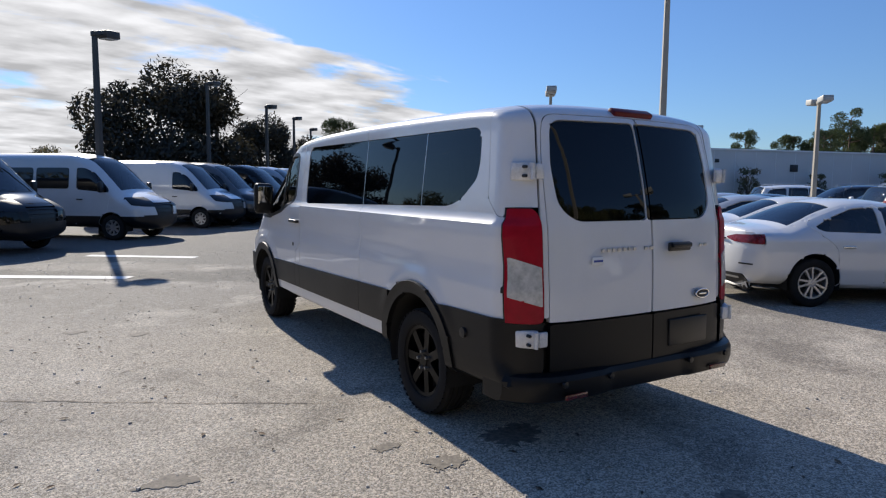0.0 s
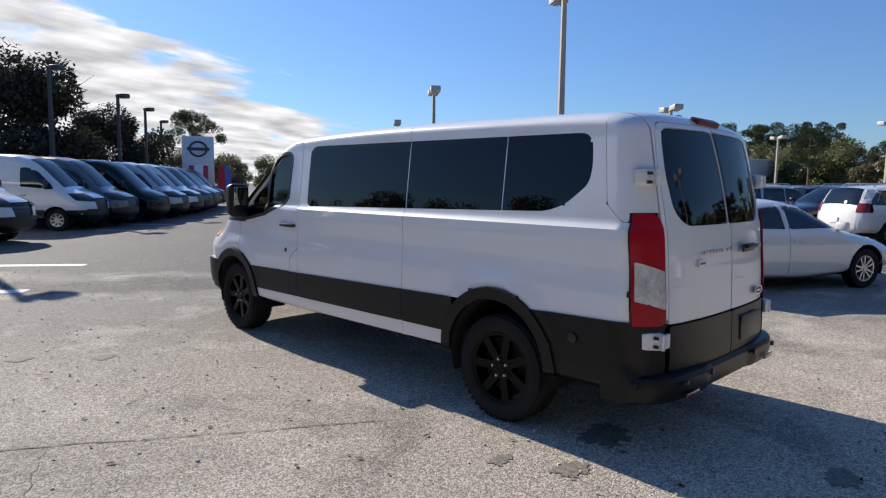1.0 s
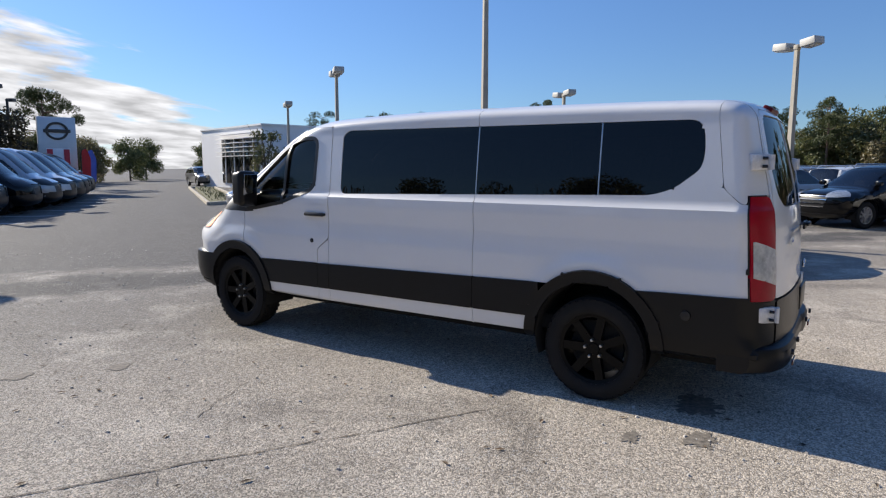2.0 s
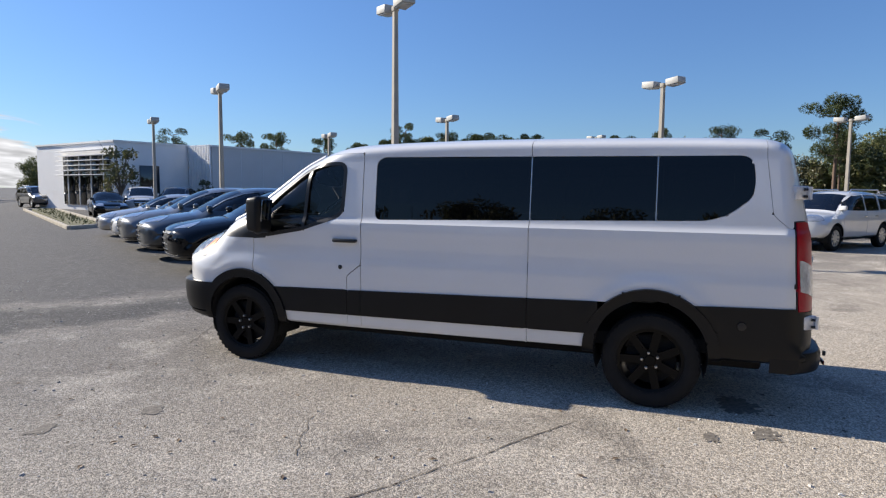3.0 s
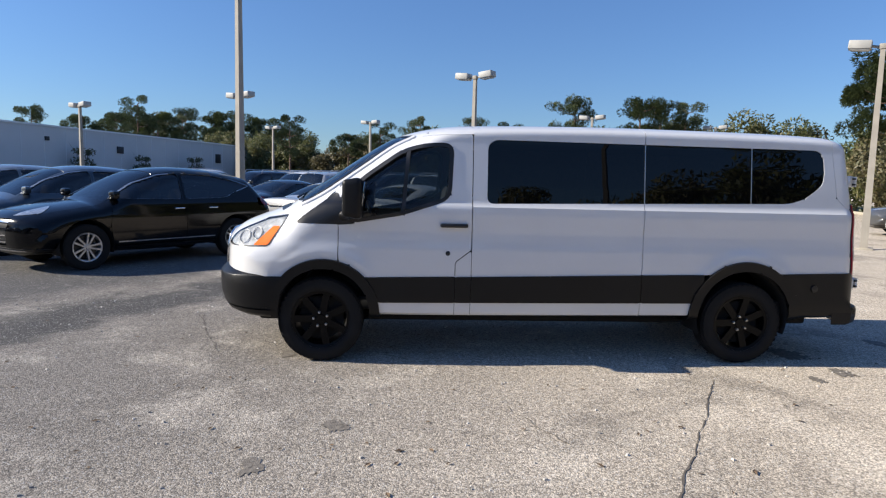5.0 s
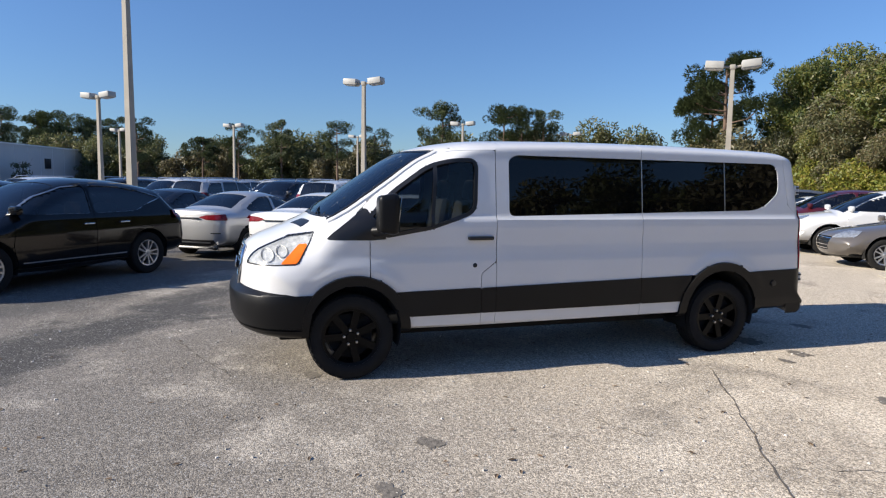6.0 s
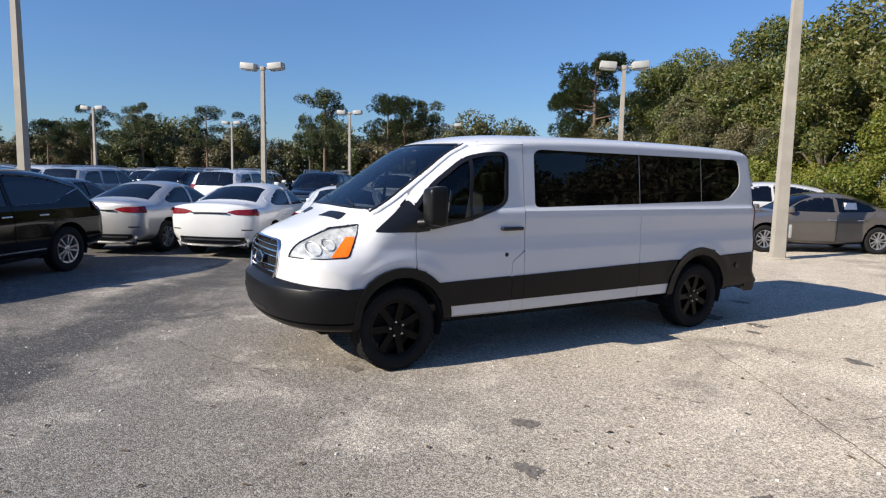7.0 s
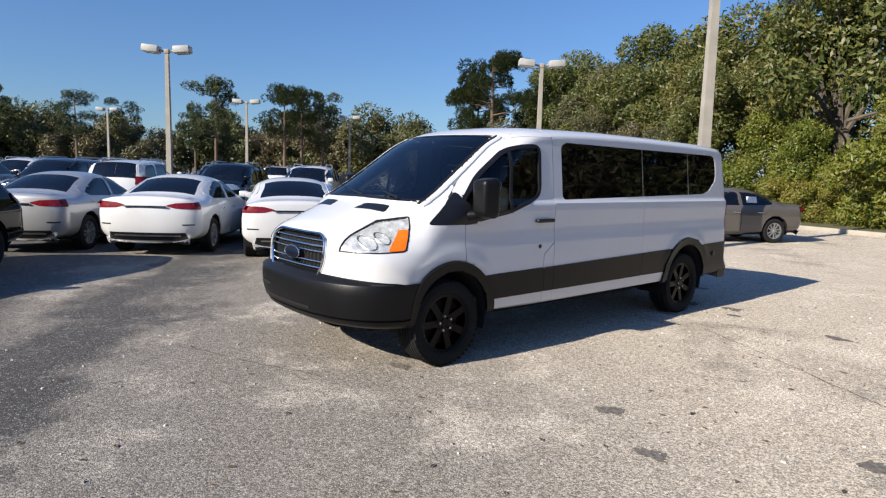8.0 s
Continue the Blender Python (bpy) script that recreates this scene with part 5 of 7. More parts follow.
# ---- parked vehicles ----
CAR_KINDS = dict(
    sedan=dict(outline=[(2.02, .20, .4), (2.22, .27, .5), (2.30, .45, .6), (2.28, .62, .6), (2.17, .73, .5), (1.9, .82, .35), (1.5, .90, .26), (1.14, .96, .22), (.97, 1.0, .25), (.45, 1.28, .3), (.1, 1.405, .28), (-.35, 1.45, .24), (-.8, 1.425, .24), (-1.2, 1.31, .28), (-1.66, 1.115, .22), (-1.85, 1.08, .16), (-2.17, 1.075, .16), (-2.27, 1.045, .20), (-2.305, .95, .26), (-2.335, .72, .32), (-2.32, .48, .34), (-2.24, .3, .34), (-2.05, .22, .3), (0, .17, .1), (2.02, .20, .4)],
               widths=[(.15, .84), (.3, .885), (.5, .908), (.75, .908), (.9, .885), (1.0, .84), (1.2, .745), (1.45, .64)],
               axle=1.355, r=.325, rim=.215, screen=(.93, .12), back=(-.95, -1.62),
               wins=[[(.78, 1.0), (.40, 1.225), (.05, 1.325), (-.30, 1.345), (-.30, .985)], [(-.36, .985), (-.36, 1.345), (-.72, 1.315), (-1.03, 1.205), (-1.33, 1.065), (-1.20, 1.01)]],
               doors=[[(.95, .30), (1.0, .55), (.9, 1.0), (.40, 1.28), (0, 1.39), (-.33, 1.40), (-.33, .30)], [(-.33, .30), (-.33, 1.40), (-.76, 1.38), (-1.12, 1.27), (-1.42, 1.10), (-1.05, .80), (-.98, .30)]],
               head=[(2.35, .62), (2.35, .70), (1.95, .80), (1.72, .80), (1.9, .68)], tail=(.845, .975, .36, -2.06), grille=(.36, .66, .42), nose=2.30, rear=-2.335, belt=.93, mirror=(.78, .98), rails=False),
    crossover=dict(outline=[(2.1, .24, .4), (2.31, .33, .5), (2.39, .58, .6), (2.36, .80, .6), (2.2, .93, .46), (1.8, 1.02, .3), (1.32, 1.09, .25), (1.12, 1.13, .25), (.5, 1.47, .3), (.1, 1.625, .28), (-.4, 1.69, .24), (-1.1, 1.665, .24), (-1.7, 1.58, .26), (-1.93, 1.51, .26), (-2.24, 1.2, .3), (-2.38, 1.05, .32), (-2.47, .85, .42), (-2.50, .6, .44), (-2.4, .38, .4), (-2.1, .28, .3), (0, .22, .1), (2.1, .24, .4)],
                   widths=[(.2, .88), (.35, .93), (.6, .957), (.85, .957), (1.05, .925), (1.15, .885), (1.4, .79), (1.7, .70)],
                   axle=1.41, r=.37, rim=.235, screen=(1.08, .12), back=(-1.78, -2.2),
                   wins=[[(.95, 1.14), (.50, 1.39), (.05, 1.54), (-.3, 1.575), (-.3, 1.12)], [(-.36, 1.12), (-.36, 1.575), (-.95, 1.555), (-1.40, 1.475), (-1.80, 1.36), (-1.45, 1.25), (-1.2, 1.14)]],
                   doors=[[(1.0, .38), (1.05, .7), (.98, 1.12), (.52, 1.42), (.05, 1.58), (-.33, 1.61), (-.33, .38)], [(-.33, .38), (-.33, 1.61), (-1.0, 1.59), (-1.42, 1.50), (-1.5, 1.2), (-1.0, .85), (-.95, .38)]],
                   head=[(2.44, .85), (2.42, .915), (1.98, 1.015), (1.70, 1.03), (1.98, .915)], tail=(.98, 1.13, .34, -1.95), grille=(.42, .84, .45), nose=2.39, rear=-2.50, belt=1.08, mirror=(.92, 1.15), rails=False),
    wagon=dict(outline=[(2.15, .26, .4), (2.38, .36, .5), (2.45, .6, .55), (2.43, .88, .5), (2.3, 1.0, .4), (1.9, 1.08, .28), (1.4, 1.13, .25), (1.2, 1.17, .25), (.62, 1.52, .3), (.3, 1.68, .26), (-.2, 1.76, .22), (-1.2, 1.76, .22), (-2.0, 1.70, .22), (-2.2, 1.64, .22), (-2.40, 1.25, .26), (-2.48, 1.0, .32), (-2.52, .65, .36), (-2.45, .4, .36), (-2.1, .3, .3), (0, .25, .1), (2.15, .26, .4)],
               widths=[(.2, .9), (.35, .94), (.6, .97), (.95, .97), (1.1, .945), (1.2, .91), (1.45, .84), (1.8, .76)],
               axle=1.45, r=.375, rim=.24, screen=(1.15, .30), back=(-2.16, -2.42),
               wins=[[(1.0, 1.18), (.62, 1.43), (.25, 1.60), (-.3, 1.64), (-.3, 1.16)], [(-.36, 1.16), (-.36, 1.64), (-1.15, 1.635), (-1.2, 1.16)], [(-1.27, 1.18), (-1.25, 1.63), (-1.9, 1.59), (-2.15, 1.30), (-2.1, 1.2)]],
               doors=[[(1.05, .40), (1.1, .7), (1.02, 1.16), (.64, 1.46), (.26, 1.64), (-.33, 1.68), (-.33, .40)], [(-.33, .40), (-.33, 1.68), (-1.2, 1.67), (-1.24, 1.1), (-1.0, .85), (-.95, .40)]],
               head=[(2.48, .86), (2.46, 1.0), (2.05, 1.06), (1.85, 1.05), (2.05, .90)], tail=(.98, 1.24, .68, -2.1), grille=(.55, .95, .5), nose=2.45, rear=-2.52, belt=1.12, mirror=(.98, 1.2), rails=True),
    cargo_van=dict(outline=[(2.55, .28, .4), (2.78, .36, .5), (2.86, .55, .55), (2.84, .85, .5), (2.76, 1.05, .45), (2.5, 1.2, .4), (2.2, 1.31, .35), (2.08, 1.37, .3), (1.75, 1.68, .34), (1.4, 2.02, .34), (1.12, 2.24, .3), (.75, 2.38, .24), (.2, 2.43, .2), (-2.2, 2.43, .2), (-2.72, 2.40, .2), (-2.86, 2.30, .2), (-2.93, 1.6, .2), (-2.96, .8, .22), (-2.95, .5, .24), (-2.85, .36, .2), (0, .32, .1), (2.55, .28, .4)],
                   widths=[(.25, .93), (.45, .975), (.8, .99), (1.2, .985), (1.5, .965), (1.9, .915), (2.2, .87), (2.5, .82)],
                   axle=1.83, r=.355, rim=.215, screen=(2.02, .98), back=None,
                   wins=[[(1.80, 1.32), (1.72, 1.45), (1.30, 1.88), (1.02, 2.0), (.78, 2.0), (.78, 1.40)]],
                   doors=[[(1.70, .42), (1.74, .95), (1.86, 1.3), (1.76, 1.47), (1.32, 1.93), (1.02, 2.06), (.72, 2.06), (.72, .42)]],
                   head=[(2.88, .92), (2.84, 1.10), (2.45, 1.20), (2.15, 1.19), (2.42, .98)], tail=(.9, 1.35, .16, -2.75), grille=(.62, 1.05, .48), nose=2.86, rear=-2.96, belt=1.25, mirror=(1.62, 1.42), rails=False),
)
M_WINDARK = surface("window_surround", (0.012, 0.012, 0.013), 0.2, vary=0.1)


def paint(name, colour, metal=0.0, rough=0.3, coat=1.0):
    return surface(name, colour, rough, metal=metal, coat=coat, spec=0.5 * coat, vary=0.05, scale=2.0, grain=250)


P_WHITE = paint("car_white", (0.66, 0.66, 0.65))
P_SILVER = paint("car_silver", (0.42, 0.42, 0.42), 0.35)
P_GREY = paint("car_grey", (0.085, 0.085, 0.085), 0.2)
P_TAUPE = paint("car_taupe", (0.13, 0.115, 0.10), 0.25)
P_BLACK = paint("car_black", (0.0035, 0.0035, 0.004), 0.0, 0.12, 0.35)
P_STEEL = paint("car_steel_blue", (0.045, 0.055, 0.065), 0.3)
P_PEWTER = paint("car_pewter", (0.17, 0.175, 0.175), 0.35)
P_NAVY = paint("car_navy", (0.012, 0.013, 0.017), 0.0, 0.2, 0.6)
P_RED = paint("car_red", (0.30, 0.012, 0.012), 0.2)
P_MAROON = paint("car_maroon", (0.09, 0.01, 0.014), 0.3)
P_BRONZE = paint("car_bronze", (0.06, 0.055, 0.05), 0.4)
M_CARRED = surface("car_tail_lamp", (0.17, 0.004, 0.008), 0.25, coat=0.4, spec=0.3, vary=0.4, scale=18)
M_HEADCAR = surface("car_headlight", (0.36, 0.38, 0.40), 0.12, metal=0.4, coat=1.0, vary=0.5, scale=16)


def parked(kind, name, label, category, body_paint, where, heading, cell=0.05, group="", rims=None, spokes=10, side_windows=0, plate=True):
    """A parked vehicle: where its middle stands (x, y) and the way its nose points, in degrees from +x."""
    q = CAR_KINDS[kind]
    SKIN_CORE[:] = [0.0, 0.0, 0.8]
    sk = Shell(q["outline"], q["widths"])
    car = thing(name, label, category, group)
    ax, r = q["axle"], q["r"]
    a_f, a_r = disc(ax, r + 0.02, r + 0.055), disc(-ax, r + 0.02, r + 0.055)
    base = lambda P: sk.base(P[..., 1], P[..., 2])
    wins = [rounded(w, 0.05, 3) for w in q["wins"]]
    doors = [rounded(d, 0.05, 3) for d in q["doors"]]
    ymin, ymax = sk.poly[:, 0].min(), sk.poly[:, 0].max()
    zmin, zmax = sk.poly[:, 1].min(), sk.poly[:, 1].max()
    head = lambda P: np.maximum(sdf(P[..., 1], P[..., 2], np.array(q["head"])), 0.42 - np.abs(P[..., 0]))
    t0, t1, tx, ty = q["tail"]
    wedge = (lambda P: np.interp(np.abs(P[..., 0]), [tx, tx + 0.16, 0.88], [0.12, 0.72, 1.0])) if kind == "sedan" else (lambda P: 1.0)
    tail = lambda P: np.maximum(np.maximum(np.abs(P[..., 2] - (t0 + t1) / 2) - (t1 - t0) / 2 * wedge(P), tx - np.abs(P[..., 0])), P[..., 1] - ty)
    g0, g1, gx = q["grille"]
    grl = lambda P: np.maximum(np.maximum(np.abs(P[..., 2] - (g0 + g1) / 2) - (g1 - g0) / 2, np.abs(P[..., 0]) - gx * (0.75 + 0.25 * (P[..., 2] - g0) / (g1 - g0))), 1.5 - P[..., 1])
    s_scr = (sk.s_at(y=q["screen"][0]), sk.s_at(y=q["screen"][1]))
    cand = []
    if q["back"]:
        lim = [i for i in range(len(sk.s)) if sk.poly[i, 1] > 0.9]
        ys, ss = sk.poly[lim, 0], sk.s[lim]
        cand = [float(np.interp(-v, -ys, ss)) for v in q["back"]]

    def boxcut(a, b, f=0.76):
        return lambda u, v: np.maximum(np.maximum(a - v, v - b), np.abs(u) - f)
    holes = [boxcut(*s_scr)] + ([boxcut(*cand)] if cand else [])

    def strip_region(P, u, v):
        rr = np.full(P.shape[:-1], -1.0)
        for h in holes:
            rr = np.maximum(rr, -h(u, v))
        for h in (head, tail, grl):
            rr = np.maximum(rr, -h(P))
        return rr

    def side_region(P, u, v):
        rr = base(P)
        for h in [yz(w) for w in wins] + [a_f, a_r, head, tail]:
            rr = np.maximum(rr, -h(P))
        for d in doors:
            rr = np.maximum(rr, 0.004 - np.abs(sdf(P[..., 1], P[..., 2], d))) if cell < 0.04 else rr
        return rr
    st = patch(sk.strip, strip_region, -sk.split, sk.split, 0.0, sk.s[-1], cell)
    sd = patch(sk.side, side_region, ymin, ymax, zmin, zmax, cell)
    under_region = lambda P, u, v: np.maximum.reduce([strip_region(P, u, v)] + [-yz(w)(P) for w in wins] + [-a_f(P), -a_r(P)])
    under = patch(sk.strip, under_region, 0.775, 0.86, 0.0, sk.s[-1], cell, lift=-0.004, deep=0, cellv=cell)
    part("body", *joined(st, both(*sd), both(*under)), body_paint, car)
    # doors drawn as panels a little proud, with their own handles
    for i, d in enumerate(doors):
        zc = q["belt"] - 0.12
        pane = patch(sk.side, lambda P, u, v, d=d: np.maximum.reduce([sdf(P[..., 1], P[..., 2], d) + 0.006, base(P) + 0.03, -a_f(P), -a_r(P)] + [-yz(w)(P) for w in wins]), ymin, ymax, zmin, zmax, cell, lift=0.006, deep=0.008)
        for flip in (1, -1):
            pc = pane if flip > 0 else mirrored(*pane)
            dr = part("door", *pc, body_paint, car)
            yb = (-0.33 if i == 0 else -1.02) if kind != "cargo_van" else 0.76
            w0 = float(sk.side(np.array([yb + 0.12]), np.array([zc]))[0, 0])
            Bag().soft((flip * (w0 + 0.018), yb + 0.13, zc), (0.03, 0.19, 0.03), 0.012).put("door_handle", M_CHROME if kind != "cargo_van" else M_TRIM, dr)
    for w in wins:
        g = patch(sk.side, lambda P, u, v, w=w: sdf(P[..., 1], P[..., 2], w) - 0.004, ymin, ymax, q["belt"] - 0.1, zmax, cell, lift=-0.012, deep=0)
        part("side_window", *g, M_CARGLASS, car)
        part("side_window", *mirrored(*g), M_CARGLASS, car)
        sl = patch(sk.side, lambda P, u, v, w=w: np.abs(sdf(P[..., 1], P[..., 2], w) - 0.004) - 0.006, ymin, ymax, q["belt"] - 0.1, zmax, 0.010, lift=0.003, deep=0.008) if kind == "crossover" else None
        if sl is not None:
            part("window_trim", *sl, M_STEEL, car)
            part("window_trim", *mirrored(*sl), M_STEEL, car)
    if kind == "cargo_van" and side_windows:
        for k in range(side_windows):
            a, b = 0.55 - k * 1.12, -0.47 - k * 1.12
            pw = patch(sk.side, lambda P, u, v: sdf(P[..., 1], P[..., 2], rounded([(a, 1.42), (a, 2.0), (b, 2.0), (b, 1.42)], 0.08)), ymin, ymax, 1.3, 2.2, cell, lift=0.008, deep=0.01)
            part("side_window", *pw, M_CARGLASS, car)
            part("side_window", *mirrored(*pw), M_CARGLASS, car)
    for nm, ab in [("windscreen", s_scr)] + ([("rear_window", cand)] if cand else []):
        g = patch(sk.strip, lambda P, u, v: np.full(P.shape[:-1], -1.0), -0.77, 0.77, ab[0], ab[1], cell, lift=-0.006, deep=0)
        part(nm, *g, M_CARGLASS, car)
    if q["back"] is None:
        for sx in (-1, 1):
            Bag().soft((sx * 0.40, q["rear"] + 0.02, 1.75), (0.62, 0.03, 0.55), 0.04).put("rear_window", M_CARGLASS, car)
    # lamps, grille, bumper insert, plate
    for sx in (-1, 1):
        fr = (0.35, 0.998) if sx > 0 else (-0.998, -0.35)
        h = patch(sk.strip, lambda P, u, v: head(P), *fr, 0, sk.s_at(y=q["nose"] - 1.0), min(cell, 0.03), lift=0.006, deep=0.01)
        part("headlight", *h, M_TRIM if kind == "cargo_van" else M_HEADCAR, car, "dark headlamp" if kind == "cargo_van" else "clear headlamp")
        t = patch(sk.strip, lambda P, u, v: tail(P), *((0.3, 0.998) if sx > 0 else (-0.998, -0.3)), sk.s[-1] * 0.45, sk.s[-1] * 0.80, min(cell, 0.03), lift=0.008, deep=0.01)
        part("tail_light", *t, M_CARRED, car, "red tail light")
        my, mz = q["mirror"]
        w0 = float(sk.side(np.array([my]), np.array([mz]))[0, 0])
        sz = (0.16, 0.10, 0.30) if kind == "cargo_van" else (0.20, 0.12, 0.14)
        mb = Bag().soft((sx * (w0 + 0.13), my, mz + 0.05), sz, 0.04)
        mb.tube([(sx * (w0 - 0.02), my + 0.02, mz - 0.02), (sx * (w0 + 0.09), my, mz)], 0.025, 8)
        mb.put("wing_mirror", M_TRIM if kind == "cargo_van" else body_paint, car)
    g = patch(sk.strip, lambda P, u, v: grl(P), -0.6, 0.6, 0, sk.s_at(y=q["nose"] - 0.5), min(cell, 0.03), lift=-0.03, deep=0)
    gp = part("grille", *g, M_TRIM, car, "dark grille")
    for k in range(4):
        zz = g0 + (g1 - g0) * (k + 0.5) / 4
        bar = patch(sk.strip, lambda P, u, v: np.maximum(grl(P), np.abs(P[..., 2] - zz) - 0.010), -0.6, 0.6, 0, sk.s_at(y=q["nose"] - 0.5), 0.022, lift=0.004, deep=0.02)
        if len(bar[0]):
            part("grille_bar", *bar, M_CHROME if kind != "cargo_van" else M_TRIM, gp)
    # black lower edge all round
    skirt = {"cargo_van": 0.42, "sedan": 0.09}.get(kind, 0.16)
    for way, nm in ((1, "front_bumper_trim"), (-1, "rear_bumper_trim")):
        low = patch(sk.strip, lambda P, u, v, way=way: np.maximum(P[..., 2] - (zmin + skirt), 1.2 - P[..., 1] * way), -0.9, 0.9, 0, sk.s[-1], cell, lift=0.006, deep=0.01)
        part(nm, *low, M_TRIM, car)
    sill = patch(sk.side, lambda P, u, v: np.maximum.reduce([P[..., 2] - (zmin + skirt - 0.03), -a_f(P), -a_r(P), base(P) - 0.03]), ymin, ymax, zmin, zmin + 0.5, cell, lift=0.008, deep=0.01)
    part("sill_trim", *sill, M_TRIM, car)
    part("sill_trim", *mirrored(*sill), M_TRIM, car)
    if plate:
        if kind != "sedan":
            Bag().soft((0, q["rear"] - 0.012, 0.75), (0.34, 0.02, 0.17), 0.01).put("number_plate", M_PAPER, car, "blank white plate")
        if kind == "sedan":
            rear_skin = lambda test, c, up: patch(sk.strip, lambda P, u, v: np.maximum(test(P), P[..., 1] + 1.9), -0.95, 0.95, sk.s[-1] * 0.45, sk.s[-1] * 0.85, c, lift=up, deep=0.012)
            part("rear_diffuser", *rear_skin(lambda P: np.maximum(P[..., 2] - 0.43, np.abs(P[..., 0]) - 0.66 - 0.25 * (0.43 - P[..., 2])), 0.03, 0.007), M_TRIM, car, "black rear bumper insert")
            part("diffuser_trim", *rear_skin(lambda P: np.maximum(np.abs(P[..., 2] - 0.375) - 0.012, np.abs(P[..., 0]) - 0.58), 0.018, 0.013), M_STEEL, car)
            part("bumper_vent", *rear_skin(lambda P: np.maximum(np.abs(P[..., 2] - 0.575) - 0.010, np.abs(np.abs(P[..., 0]) - 0.72) - 0.10), 0.015, 0.004), M_TRIM, car)
            Bag().soft((0, q["rear"] - 0.0, 0.895), (0.74, 0.03, 0.022), 0.006).put("boot_trim", M_TRIM, car)
    if kind == "crossover":
        low_line = patch(sk.side, lambda P, u, v: np.maximum(np.abs(P[..., 2] - 0.43) - 0.010, np.abs(P[..., 1]) - 0.92), ymin, ymax, 0.35, 0.5, 0.02, lift=0.012, deep=0.01, cellv=0.008)
        part("sill_strip", *low_line, M_CHROME, car)
        part("sill_strip", *mirrored(*low_line), M_CHROME, car)
        lip = patch(sk.strip, lambda P, u, v: np.maximum(np.abs(P[..., 2] - 0.345) - 0.010, 1.9 - P[..., 1]), -0.8, 0.8, 0, sk.s_at(y=q["nose"] - 0.5), 0.02, lift=0.010, deep=0.015, cellv=0.008)
        part("bumper_strip", *lip, M_CHROME, car)
    if q["rails"]:
        for sx in (-1, 1):
            z = zmax + 0.03
            Bag().tube([(sx * 0.60, 0.1, z - 0.1), (sx * 0.60, 0.0, z), (sx * 0.60, -1.7, z), (sx * 0.60, -1.85, z - 0.1)], 0.02, 8).put("roof_rail", M_ALLOY, car)
    # dark inside: floor pan, seats seen as shapes, wells
    inn = Bag().soft((0, 0, zmin + 0.22), (1.45, ymax - ymin - 0.7, 0.3), 0.08)
    inn.put("floor_pan", M_DARK, car)
    tops = q["belt"]
    for yy in ((0.25, -0.75) if kind != "cargo_van" else (1.2,)):
        for xx in (-0.37, 0.37):
            Bag().soft((xx, yy - 0.2, tops - 0.08), (0.48, 0.13, 0.55), 0.06, Matrix.Rotation(radians(14), 3, "X")).put("seat", M_SEAT, car)
    Bag().soft((0, q["screen"][0] - 0.25, tops - 0.08), (1.4, 0.45, 0.16), 0.06).put("dashboard", M_DARK, car)
    for sx in (-1, 1):
        for yy in (ax, -ax):
            n = 14
            pts = [(yy + (r + 0.06) * math.cos(math.pi * (k / n * 1.2 - 0.1)), r + 0.02 + (r + 0.06) * math.sin(math.pi * (k / n * 1.2 - 0.1))) for k in range(n + 1)]
            x0 = sk.width(np.array(0.5)) - 0.02
            part("wheel_well", [(sx * x, y, z) for x in (float(x0), float(x0) - 0.32) for y, z in pts], [(i, i + 1, n + 2 + i, n + 1 + i) for i in range(n)], M_DARK, car)
            wheel("wheel", car, sx * (float(x0) - 0.10), yy, r, 0.22, q["rim"], rims or M_ALLOY, spokes, sx)
    car.matrix_basis = pose(where[0], where[1], 0, 0, 0, heading - 90)
    return car


def again(car, where, heading, new_paint=None, label="", old=None, category=""):
    """A further vehicle of a kind already built, in its own paint."""
    c = copy_thing(car, pose(where[0], where[1], 0, 0, 0, heading - 90))
    if label:
        c["label"] = label
    if new_paint:
        for o in c.children_recursive:
            if o.type == "MESH" and o.data.materials and o.data.materials[0] == old:
                o.material_slots[0].link = "OBJECT"
                o.material_slots[0].material = new_paint
    return c


